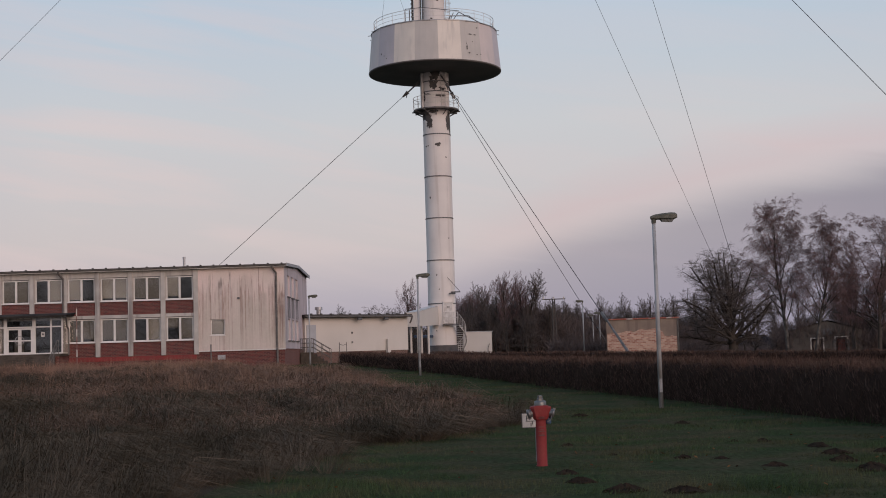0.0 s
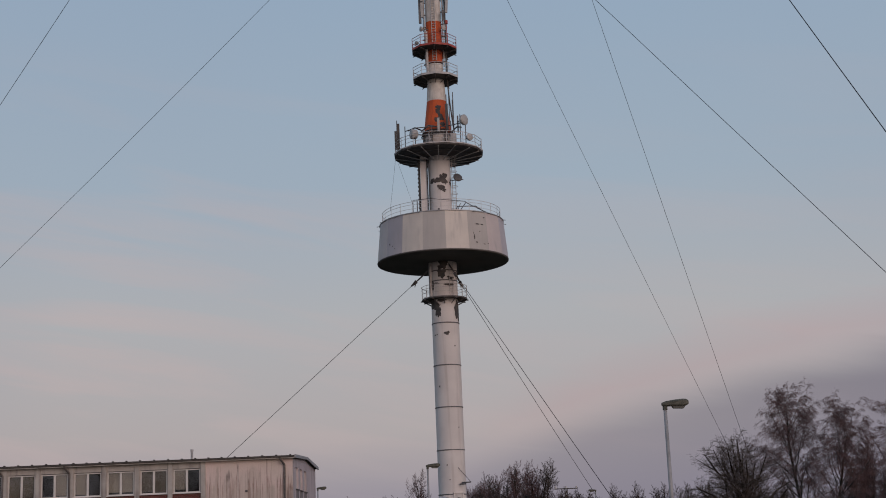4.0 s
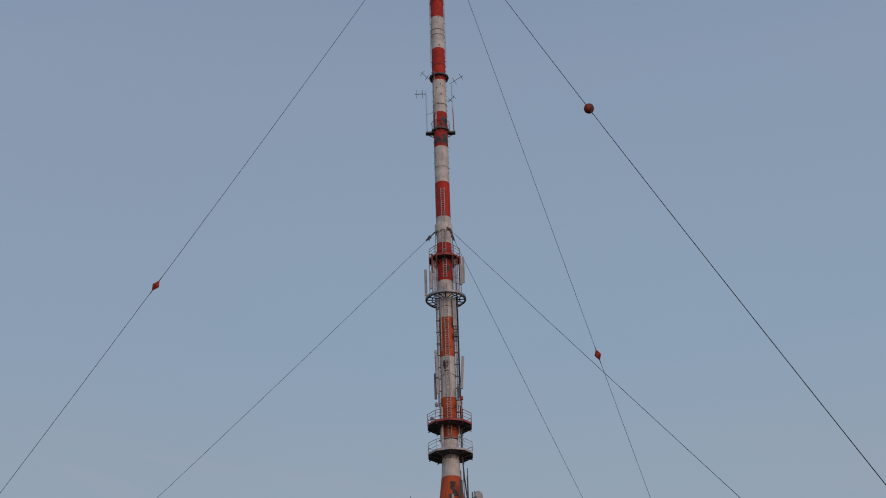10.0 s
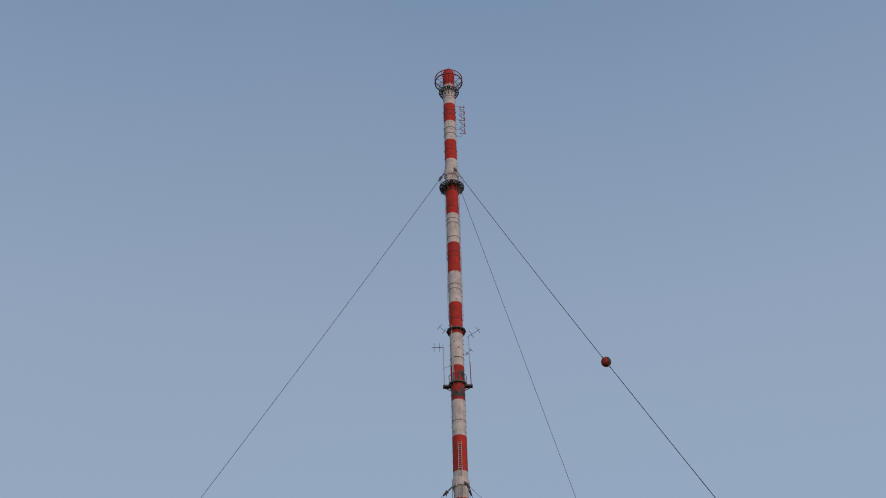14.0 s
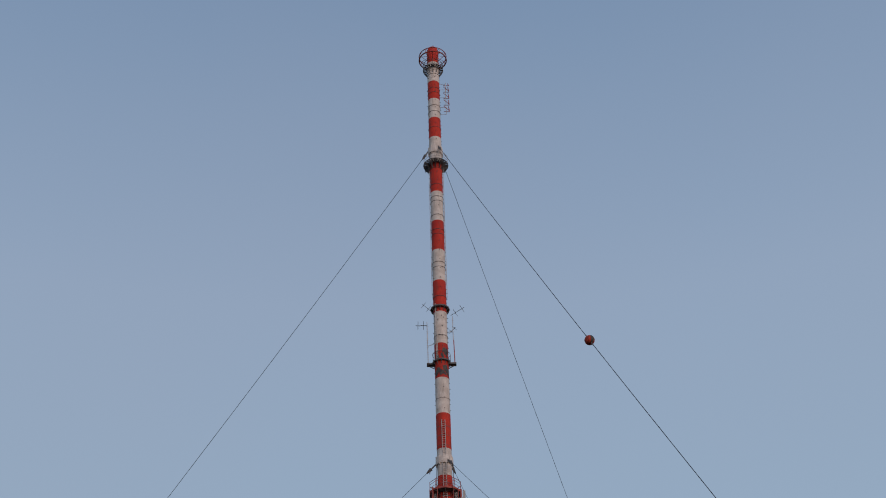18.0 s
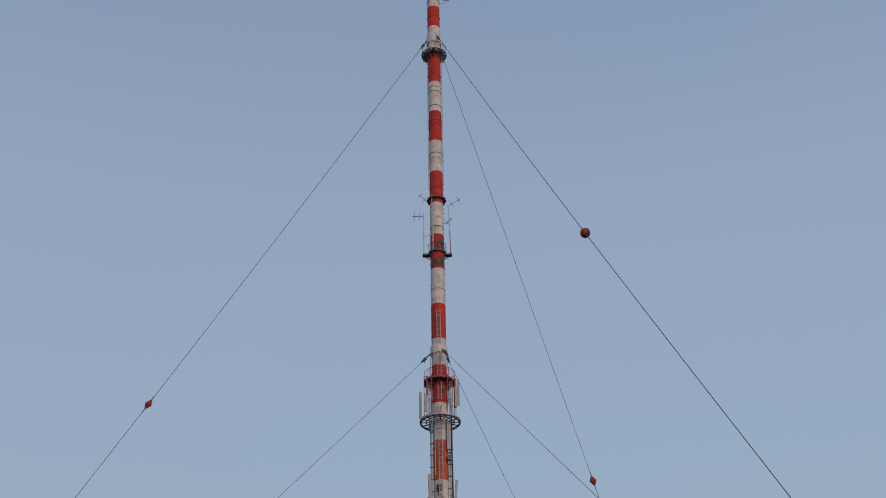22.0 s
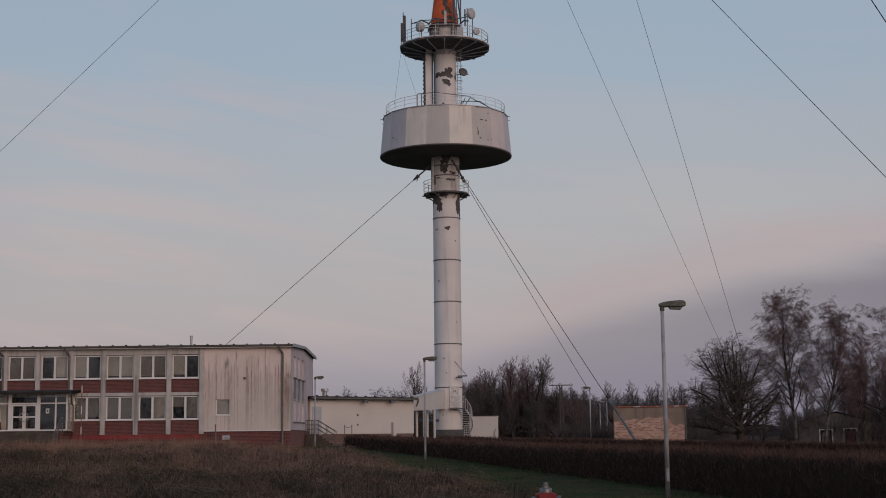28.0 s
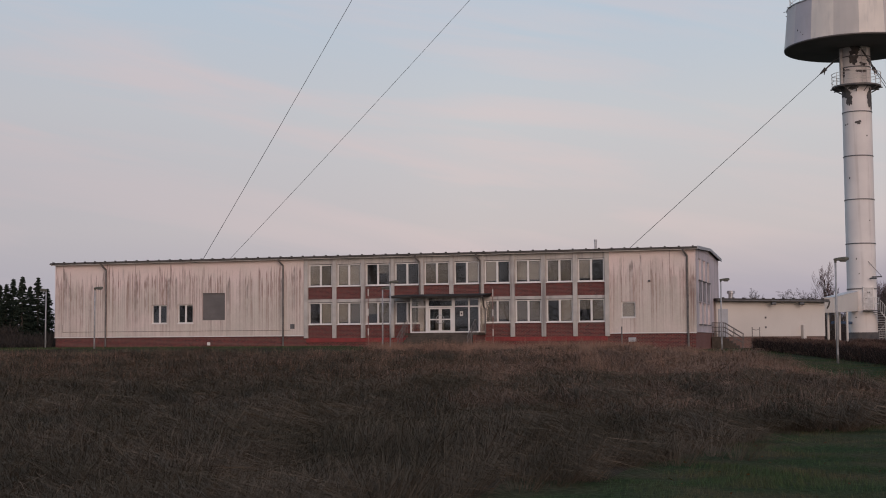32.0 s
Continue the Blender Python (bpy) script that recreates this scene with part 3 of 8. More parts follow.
# stout lower tube
part("base_ring", Shape().lathe([(0, TG - 0.3), (1.62, TG - 0.3), (1.62, TG + 0.5), (1.40, TG + 0.55), (1.40, 2.30), (1.30, 2.34)], 40), "primer", tower, "dark bitumen-coated base ring", True)
part("lower_tube", Shape().lathe([(1.295, 2.2), (1.295, 29.0)], 48), "tower_white", tower, "white-painted steel tube with peeling paint", True)
seam = part("seam_ring", Shape().lathe([(1.295, -0.05), (1.335, -0.045), (1.335, 0.045), (1.295, 0.05)], 48), "steel", tower, smooth=False, at=pose(0, 0, 6.25))
for z in (10.35, 14.35, 18.32, 22.36, 26.46, 27.44):
    share("seam_ring", seam, tower, pose(0, 0, z))


def around(name, shape, material, parent, n, start=0.0, label=""):
    """The same piece n times round the axis, each an object of its own."""
    first = part(name, shape, material, parent, label, at=pose(0, 0, 0, 0, 0, start))
    for k in range(1, n):
        share(name, first, parent, pose(0, 0, 0, 0, 0, start + 360.0 * k / n))


def railing(parent, name, r, z, n, material, height=1.1, sides=None, bars=(0.38, 0.74), thick=0.022, gap=None):
    """A guard rail round the mast: posts, a top rail and knee rails, as parts."""
    sides = sides or n
    s = Shape()
    for k in range(n):
        t = 2 * math.pi * (k + 0.5) / n
        s.rod((r * math.cos(t), r * math.sin(t), z), (r * math.cos(t), r * math.sin(t), z + height), thick, n=5)
    for h, w in [(height, thick * 1.15)] + [(b * height, thick * 0.8) for b in bars]:
        s.hoop(r, z + h, w, sides, 5, 180.0 / n)
    return part(name, s, material, parent)


def patch(parent, r, az, z, w, h, seed, material="primer", name="peeled_patch"):
    """A flake of lost paint, an uneven sheet lying on the tube; az in degrees to the right of the side that faces the eye."""
    if w * h > 0.06:
        w, h = w * 1.4, h * 1.35
    rnd = random.Random(seed)
    n = 20
    s = Shape()
    lobes = [(0.0, 0.0, 1.0)] if w * h <= 0.06 else [(0.0, 0.0, 0.66)] + [(rnd.uniform(-0.34, 0.34), rnd.uniform(-0.34, 0.34), rnd.uniform(0.30, 0.52)) for _ in range(4)]
    for i, (ox, oy, size) in enumerate(lobes):
        wob = [1 + rnd.uniform(-0.34, 0.24) for _ in range(n)]
        rim = []
        for q in range(n):
            t = 2 * math.pi * q / n
            rr = size * wob[q] * (0.7 + 0.3 * wob[(q + 1) % n])
            rim.append(((ox + math.cos(t) * rr / 2) * w, (oy + math.sin(t) * rr / 2) * h))
        mid = [((x + ox * w) / 2, (y + oy * h) / 2) for x, y in rim]
        out = []
        for x, y in rim + mid + [(ox * w, oy * h)]:
            a, q = radians(-90 + az) + x / r, r + 0.006 + 0.002 * i
            out.append((q * math.cos(a), q * math.sin(a), z + y))
        s.add(out, [(q, (q + 1) % n, n + (q + 1) % n, n + q) for q in range(n)] + [(n + q, n + (q + 1) % n, 2 * n) for q in range(n)])
    return part(name, s, material, parent)


for k, (az, z, w, h) in enumerate([(5, 21.35, 0.50, 0.32), (-52, 21.2, 0.22, 0.14), (-40, 21.25, 0.16, 0.12), (38, 20.1, 0.14, 0.2), (-18, 8.95, 0.10, 0.2), (-38, 16.3, 0.15, 0.22), (40, 12.4, 0.1, 0.14),
                                   (-48, 24.1, 1.3, 1.1), (-30, 23.6, 0.55, 1.3), (-8, 24.5, 0.8, 0.35), (62, 23.8, 0.75, 1.7), (78, 23.2, 0.5, 1.5), (0, 27.95, 1.0, 0.75), (-6, 27.0, 0.62, 1.2), (32, 26.65, 0.55, 0.3), (-62, 26.0, 0.5, 0.9),
                                   (26, 26.0, 0.8, 0.4), (-35, 26.2, 0.6, 0.16), (-25, 3.7, 0.16, 0.1), (12, 5.0, 0.12, 0.12), (-8, 7.6, 0.12, 0.12)]):
    patch(tower, 1.295, az, z, w, h, 100 + k)

# lower gallery under the cabin
gallery = part("gallery", Shape().lathe([(1.3, 24.68), (2.19, 24.68), (2.19, 24.80), (1.3, 24.80)], 16), "dark_steel", tower, "small ring gallery under the cabin")
around("bracket", Shape().rod((1.3, 0, 24.2), (2.15, 0, 24.66), 0.05, n=4).rod((2.0, 0, 24.62), (2.30, 0, 24.62), 0.06, n=4), "dark_steel", gallery, 12)
railing(gallery, "railing", 2.19, 24.8, 14, "rail_white", 1.15, 28)
lad = Shape()
for x in (-0.2, 0.2):
    lad.rod((x, -1.42, 24.8), (x, -1.42, 28.4), 0.025, n=4)
for k in range(12):
    lad.rod((-0.2, -1.42, 25.0 + k * 0.29), (0.2, -1.42, 25.0 + k * 0.29), 0.018, n=4)
part("ladder", lad, "rail_white", gallery, at=pose(0, 0, 0, 0, 0, 30))
part("cable_duct", Shape().box(-0.14, 0.14, -1.52, -1.3, 24.8, 28.4), "rail_white", gallery, at=pose(0, 0, 0, 0, 0, -66))

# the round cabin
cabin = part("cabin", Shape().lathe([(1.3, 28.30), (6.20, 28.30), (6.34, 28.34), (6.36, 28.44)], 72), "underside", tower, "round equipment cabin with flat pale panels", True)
n_pan = 18
sp = Shape()
for k in (0,):
    a0, a1 = radians(-90 + 3.5), radians(-90 + 3.5 + 360 / n_pan)
    vs = []
    for r, z in ((6.34, 28.40), (6.03, 32.15)):
        for f in (0.0, 0.25, 0.5, 0.75, 1.0):
            t = a0 + (a1 - a0) * f
            # the foot follows the round sill, the head is a straight sheet
            c = math.cos((a1 - a0) / 2) / math.cos(t - (a0 + a1) / 2)
            q = r * (1.0 if z < 30 else (0.4 + 0.6 * c))
            vs.append((q * math.cos(t), q * math.sin(t), z))
    nv = len(vs)
    vs += [(x * 0.985, y * 0.985, z) for x, y, z in vs]
    fs = [(i, i + 1, i + 6, i + 5) for i in range(4)] + [(nv, nv + 5, 5, 0), (4, 9, nv + 9, nv + 4)]
    fs += [(5 + i, 6 + i, nv + 6 + i, nv + 5 + i) for i in range(4)] + [(i + 1, i, nv + i, nv + i + 1) for i in range(4)]
    sp.add(vs, fs)
# tone per panel round the cabin; facet shading is part of these colours
TONES = ("cream", "grey", "pink", "lilac", "grey", "pink", "cream", "lilac", "pink", "grey", "cream", "pink", "grey", "cream", "pink", "lilac", "cream", "grey")
sheets = {}
for k, tone in enumerate(TONES):
    at = pose(0, 0, 0, 0, 0, 360 / n_pan * k)
    if tone in sheets:
        share("wall_panel", sheets[tone], cabin, at)
    else:
        sheets[tone] = part("wall_panel", sp, "panel_" + tone, cabin, at=at)
part("cabin_roof", Shape().lathe([(5.95, 28.6), (5.90, 32.05), (6.06, 32.13), (6.06, 32.20), (5.9, 32.22), (1.0, 32.45)], 72), "galv", cabin, "flat metal cabin roof")
railing(cabin, "roof_railing", 5.75, 32.2, 26, "rail_white", 1.1, 52, thick=0.02)
around("eave_bracket", Shape().rod((6.0, 0, 32.12), (6.32, 0, 32.06), 0.03, n=4), "steel", cabin, 22, 5)
for k, (az, z, w, h) in enumerate([(-52, 29.55, 0.16, 0.2), (-48, 29.3, 0.1, 0.1), (-45, 29.0, 0.1, 0.12), (29, 29.6, 0.12, 0.5), (33, 30.9, 0.4, 0.1), (35, 30.2, 0.1, 0.1), (38, 30.9, 0.3, 0.1), (41, 31.6, 0.2, 0.1), (31, 29.1, 0.2, 0.12), (39, 29.0, 0.25, 0.08), (43, 29.1, 0.15, 0.1), (28.5, 30.0, 0.06, 0.25)]):
    rr = 6.34 - (z - 28.56) * 0.0865
    patch(cabin, rr + 0.01, az, z, w, h, 300 + k, name="chipped_spot")
# pipes and hatch gear on the cabin roof
s = Shape()
s.path([(-2.6, -4.6, 32.3), (-2.6, -4.6, 33.55), (-1.0, -4.9, 33.6), (2.4, -4.4, 33.3)], 0.035, 5)
s.path([(-2.2, -4.7, 32.3), (-2.2, -4.7, 33.5)], 0.05, 5)
s.path([(1.2, -2.2, 32.5), (1.6, -3.0, 33.2), (3.3, -3.6, 33.0), (4.2, -3.4, 32.4)], 0.05, 5)
s.path([(1.5, -2.2, 32.5), (2.4, -3.2, 33.5), (2.9, -3.2, 33.2), (4.4, -3.2, 32.4)], 0.04, 5)
s.path([(1.4, -2.6, 32.4), (1.9, -2.6, 33.6)], 0.04, 5)
part("roof_pipework", s, "steel", cabin, "bent steel pipes on the cabin roof")

# tube above the cabin
part("upper_tube", Shape().lathe([(1.10, 32.2), (1.10, 40.4), (1.37, 40.7), (1.37, 41.1)], 40), "tower_white", tower, "white tube above the cabin", True)
for k, (r, az, z, w, h) in enumerate([(1.1, -12, 36.4, 0.9, 0.5), (1.1, 14, 36.55, 0.7, 0.9), (1.1, 8, 35.6, 0.75, 0.6), (1.1, -42, 36.3, 0.5, 0.4), (1.1, 30, 36.9, 0.5, 0.5), (1.1, 64, 36.1, 0.3, 0.3), (1.1, -10, 33.5, 0.25, 0.18), (1.1, 20, 33.3, 0.4, 0.14)]):
    patch(tower, r, az, z, w, h, 400 + k)
part("cable_duct", Shape().box(-0.30, 0.30, -0.22, 0.22, 32.3, 40.0), "tower_white", tower, "tall vertical cable duct", at=pose(-1.56, -0.35, 0))
# black strips edge the duct; the right one paints the shaded gap to the tube
s = Shape()
s.box(-0.52, -0.32, -0.34, 0.0, 32.3, 40.0).box(0.31, 0.42, -0.34, 0.0, 32.3, 40.0)
for k in range(18):
    s.box(-0.58, -0.50, -0.28, -0.02, 32.5 + k * 0.42, 32.62 + k * 0.42)
part("duct_frame", s, "black_print", tower, "black strips and rungs along the duct for its dark gap and edge", at=pose(-1.56, -0.35, 0))
s = Shape()
for x in (-0.17, 0.17):
    s.rod((x, 0, 32.3), (x, 0, 39.8), 0.03, n=4)
for k in range(25):
    s.rod((-0.17, 0, 32.5 + 0.29 * k), (0.17, 0, 32.5 + 0.29 * k), 0.02, n=4)
for k in range(9):
    s.hoop(0.34, 33.6 + k * 0.75, 0.02, 10, 4, centre=(0.0, -0.3))
part("caged_ladder", s, "rail_white", tower, at=pose(1.38, -0.1, 0))
s = Shape()
s.lathe([(0, -0.05), (0.42, -0.05), (0.46, 0.04), (0.4, 0.1), (0, 0.12)], 20)
dish = part("dark_dish", s, "dark_steel", tower, "dark round dish beside the tube", True, at=pose(1.75, -0.9, 36.6, 70, 0, 20))
part("dish_arm", Shape().rod((1.0, -0.6, 36.4), (2.3, -0.8, 36.4), 0.04, n=5), "steel", tower)

# wide disc platform
R_D, Z_D = 4.38, 39.15
disc = part("disc_platform", Shape().lathe([(1.1, Z_D - 0.25), (4.30, Z_D - 0.12), (R_D, Z_D - 0.08), (R_D, Z_D + 0.10), (1.1, Z_D + 0.12)], 16, phase=11.25), "primer", tower, "wide disc platform with radial ribs")
around("rib", Shape().rod((1.05, 0, Z_D - 0.72), (4.25, 0, Z_D - 0.17), 0.05, n=4), "antenna", disc, 16)
around("purlin", Shape().rod((3.1, 0, Z_D - 0.30), (3.1 * math.cos(radians(22.5)), 3.1 * math.sin(radians(22.5)), Z_D - 0.30), 0.035, n=4), "dark_steel", disc, 16)
part("rim_band", Shape().lathe([(R_D + 0.01, Z_D + 0.06), (R_D + 0.05, Z_D + 0.06), (R_D + 0.05, Z_D + 0.17), (R_D + 0.01, Z_D + 0.17)], 16, phase=11.25), "rail_white", disc)
railing(disc, "railing", 4.3, Z_D + 0.1, 16, "rail_white", 1.15, 16, thick=0.028)
# conical foot of the mast
part("mast_cone_white", Shape().lathe([(1.39, 41.05), (1.385, 41.26)], 36), "tower_white", tower, smooth=True)
part("mast_cone_orange", Shape().lathe([(1.38, 41.24), (0.97, 44.64)], 36), "mast_orange", tower, "orange conical foot of the mast", True)
part("mast_cone_upper", Shape().lathe([(0.97, 44.64), (0.83, 46.9), (0.80, 48.5)], 36), "mast_white", tower, smooth=True)
for k, (az, z, w, h, r) in enumerate([(4, 43.3, 0.45, 0.7, 1.16), (14, 42.7, 0.7, 0.9, 1.22), (-2, 42.5, 0.7, 0.5, 1.25), (10, 43.8, 0.5, 0.4, 1.1), (20, 42.0, 0.5, 0.5, 1.32)]):
    patch(tower, r, az, z, w, h, 500 + k)

# banded mast
BANDS = [(48.65, 52.97, "mast_orange", 0.80), (52.97, 57.45, "mast_white", 0.79), (57.45, 61.90, "mast_orange", 0.79), (61.90, 66.17, "mast_white", 0.79), (66.17, 70.68, "mast_red", 0.79),
         (70.68, 73.89, "mast_white", 0.79), (73.89, 78.23, "mast_red", 0.80), (78.23, 82.78, "mast_white", 0.79), (82.78, 87.35, "mast_red", 0.78), (87.35, 91.72, "mast_white", 0.77), (91.72, 96.17, "mast_red", 0.77),
         (96.17, 100.67, "mast_white", 0.77), (100.67, 105.10, "mast_red", 0.77), (105.10, 109.65, "mast_white", 0.77), (109.65, 114.36, "mast_red", 0.77), (114.36, 118.66, "mast_white", 0.77), (118.66, 121.99, "mast_red", 0.77),
         (121.99, 125.31, "mast_white", 0.77), (125.31, 128.45, "mast_red", 0.77), (128.45, 131.99, "mast_white", 0.77)]
for z0, z1, m, r in BANDS:
    part("mast_band", Shape().lathe([(r, z0), (r, z1)], 32), m, tower, {"mast_orange": "faded orange mast section", "mast_red": "red mast section", "mast_white": "off-white mast section"}[m], True)
part("mast_cap", Shape().lathe([(0.77, 131.99), (0.77, 134.42), (0.66, 134.88), (0.4, 135.14), (0, 135.24)], 32), "mast_red", tower, "red domed mast head", True)
flange = part("flange", Shape().lathe([(0.77, -0.022), (0.812, -0.02), (0.812, 0.02), (0.77, 0.022)], 28), "dark_steel", tower, at=pose(0, 0, 55.43))
for z in (60.09, 58.49, 61.10, 66.61, 68.22, 69.72, 74.24, 75.44, 76.57, 80.11, 88.41, 93.89, 98.10, 98.81, 103.01, 103.71, 105.95, 108.13, 108.83, 110.81, 113.45, 120.34, 123.08, 124.09, 126.42, 127.23, 129.76, 63.10):
    share("flange", flange, tower, pose(0, 0, z))
for k, (az, z, w, h) in enumerate([(-22, 56.48, 0.5, 0.7), (-15, 55.78, 0.3, 0.25), (10, 68.22, 0.7, 0.2), (30, 67.52, 0.5, 0.6), (45, 85.99, 0.6, 1.1), (10, 85.58, 0.35, 0.7), (-30, 85.48, 0.4, 0.6), (20, 86.19, 0.3, 0.3), (38, 83.76, 0.6, 0.9), (-5, 83.55, 0.35, 0.7), (-35, 83.66, 0.6, 0.8), (12, 83.35, 0.5, 0.5), (60, 83.45, 0.4, 0.9), (-55, 83.35, 0.3, 0.5),
                                   (2, 112.73, 0.1, 0.12), (-8, 88.41, 0.15, 0.2), (16, 89.63, 0.1, 0.2), (-20, 90.54, 0.1, 0.25), (28, 90.85, 0.1, 0.15)]):
    patch(tower, 0.795, az, z, w, h, 600 + k)
# step bolts on the upper mast
s = Shape()
for k in range(78):
    z = 78.79 + k * 0.68
    for az in ((-78, 70) if k % 2 else (-50, 12, 82)):
        t = radians(-90 + az)
        s.rod((0.75 * math.cos(t), 0.75 * math.sin(t), z), (0.90 * math.cos(t), 0.90 * math.sin(t), z), 0.036, n=4)
part("step_bolt", s, "dark_steel", tower)["kind"] = "stuff"
# ladders on the face of the mast
def mast_ladder(z0, z1, x, y, material, step=0.36, w=0.2, th=0.022):
    s = Shape()
    for q in (-w, w):
        s.rod((x + q, y, z0), (x + q, y, z1), th, n=4)
    for k in range(int((z1 - z0) / step)):
        s.rod((x - w, y, z0 + 0.1 + k * step), (x + w, y, z0 + 0.1 + k * step), th * 0.85, n=4)
    return part("ladder", s, material, tower)


mast_ladder(48.75, 65.81, 0.0, -0.90, "rail_white", step=0.27, w=0.18, th=0.034)
mast_ladder(66.41, 77.27, 0.0, -0.90, "rail_white", step=0.27, w=0.18, th=0.034)
s = Shape()
for z0, z1, x in ((93.99, 114.16, -0.86), (93.99, 114.16, 0.88)):
    s.rod((x, -0.15, z0), (x, -0.15, z1), 0.03, n=4)
    for k in range(int((z1 - z0) / 0.55)):
        s.rod((x - 0.07, -0.15, z0 + k * 0.55), (x + 0.07, -0.15, z0 + k * 0.55), 0.02, n=4)
part("cable_rail", s, "rail_white", tower)
s = Shape()
for x, y, z0, z1, r in ((-1.02, -0.3, 52, 64.71, 0.035), (1.12, -0.25, 47.2, 66.71, 0.045), (1.22, -0.1, 39.5, 63.70, 0.04), (1.0, -0.4, 52, 64.71, 0.03), (-0.92, -0.45, 52.67, 64.71, 0.03), (0.92, -0.5, 66, 72, 0.03), (-0.9, -0.5, 65, 72, 0.03)):
    s.rod((x, y, z0), (x, y, z1), r, n=5)
for k in range(24):
    s.rod((0.75, -0.2, 48 + k * 0.72), (1.24, -0.2, 48 + k * 0.72), 0.02, n=4)
    if k > 6:
        s.rod((-0.75, -0.3, 48 + k * 0.72), (-1.04, -0.3, 48 + k * 0.72), 0.02, n=4)
part("cable_run", s, "primer", tower, "dark cable runs beside the mast")
for x, y, z0, z1, r in ((-0.90, -0.42, 48.2, 64.0, 0.07), (0.92, -0.38, 48.2, 64.0, 0.065), (-0.55, -0.70, 58.0, 64.0, 0.05)):
    part("conduit", Shape().rod((x, y, z0), (x, y, z1), r, n=8), "antenna", tower, "grey conduit along the mast")
part("black_feeder", Shape().path([(1.20, -0.30, 66.0), (1.18, -0.32, 58.0), (1.10, -0.32, 47.5), (1.30, -0.35, 44.5), (1.62, -0.40, 41.4)], 0.075, 6), "primer", tower, "thick black feeder cable")
s = Shape()
for k in range(12):
    z = 48.4 + k * 1.31
    s.box(-1.10, -0.74, -0.50, -0.36, z, z + 0.09)
    s.box(0.74, 1.22, -0.46, -0.32, z + 0.3, z + 0.39)
part("cable_clamp", s, "dark_steel", tower, "dark clamps holding the conduits")["kind"] = "stuff"


def ring_platform(name, r, z, n, rail_mat, label, rail=1.1, ribs=True, drop=0.5):
    p = part(name, Shape().lathe([(0.8, z - 0.08), (r, z - 0.06), (r, z + 0.05), (0.8, z + 0.05)], n, phase=180.0 / n), "dark_steel", tower, label)
    if ribs:
        around("bracket", Shape().rod((0.8, 0, z - drop), (r * 0.97, 0, z - 0.1), 0.04, n=4).rod((r * 0.72, 0, z - 0.1), (r, 0, z - 0.24), 0.05, n=4), "dark_steel", p, n, 180.0 / n)
    part("toe_board", Shape().lathe([(r + 0.005, z - 0.06), (r + 0.03, z - 0.06), (r + 0.03, z + 0.15), (r + 0.005, z + 0.15)], n, phase=180.0 / n), rail_mat, p)
    if rail:
        railing(p, "railing", r, z + 0.05, n, rail_mat, rail, n, thick=0.027)
    return p


ring_platform("white_platform", 2.30, 46.95, 10, "rail_white", "ten-sided platform with white railing")
ring_platform("orange_platform", 2.30, 49.98, 10, "rail_red", "ten-sided platform with red railing")
ring_platform("red_platform", 1.70, 68.75, 10, "rail_red", "red railed platform below the middle guys")

# open antenna wheel with its cage of poles
Z_W = 64.2
wheel = part("antenna_wheel", Shape().lathe([(2.04, Z_W - 0.10), (2.15, Z_W - 0.10), (2.15, Z_W + 0.12), (2.04, Z_W + 0.12), (2.04, Z_W - 0.10)], 40), "galv", tower, "open spoked steel ring carrying antennas")
around("spoke", Shape().rod((0.8, 0, Z_W - 0.05), (2.1, 0, Z_W - 0.05), 0.06, n=4), "primer", wheel, 16)
part("inner_hoop", Shape().hoop(1.45, Z_W - 0.05, 0.05, 24, 4), "primer", wheel)
part("lower_hoop", Shape().hoop(2.0, Z_W - 0.16, 0.07, 32, 5), "primer", wheel, "dark hoop under the pale rim")
cage = None
for t in (-160, -140, -118, -62, -40, -18, 30, 80, 130):
    if cage is None:
        cage = part("antenna_pole", Shape().rod((1.75, 0, Z_W), (1.75, 0, 69.02), 0.035, n=5).rod((0.78, 0, 66.41), (1.75, 0, 66.41), 0.025, n=4), "rail_red", wheel, at=pose(0, 0, 0, 0, 0, t))
    else:
        share("antenna_pole", cage, wheel, pose(0, 0, 0, 0, 0, t))


for t in (-150, -30, 60, 120):
    c, q = 1.28 * math.cos(radians(t)), 1.28 * math.sin(radians(t))
    s = Shape()
    for dx, dy in ((-0.11, -0.06), (0.11, -0.06), (0.0, 0.12)):
        s.rod((c + dx, q + dy, Z_W), (c + dx, q + dy, 68.7), 0.028, n=4)
    for k in range(11):
        z = Z_W + 0.1 + k * 0.4
        s.rod((c - 0.11, q - 0.06, z), (c + 0.11, q - 0.06, z + 0.4), 0.02, n=4).rod((c + 0.11, q - 0.06, z), (c - 0.11, q - 0.06, z + 0.4), 0.02, n=4)
    part("lattice_column", s, "rail_white", wheel, "white lattice column between ring and platform")
for x, y, z0, z1 in ((-1.32, -0.95, 66.9, 69.1), (1.62, -0.55, 65.6, 69.0)):
    part("red_tube", Shape().rod((x, y, z0), (x, y, z1), 0.11, n=10), "rail_red", wheel, "stout red antenna tube")


def panel_antenna(x, y, z0, z1, w=0.16, d=0.09, material="antenna", parent=None, lean=0.0, label="slim grey panel antenna", turn=0.0):
    s = Shape().box(-w, w, -d, d, 0, z1 - z0, 0.03)
    p = part("panel_antenna", s, material, parent or tower, label, at=pose(x, y, z0, 0, lean, turn))
    return p


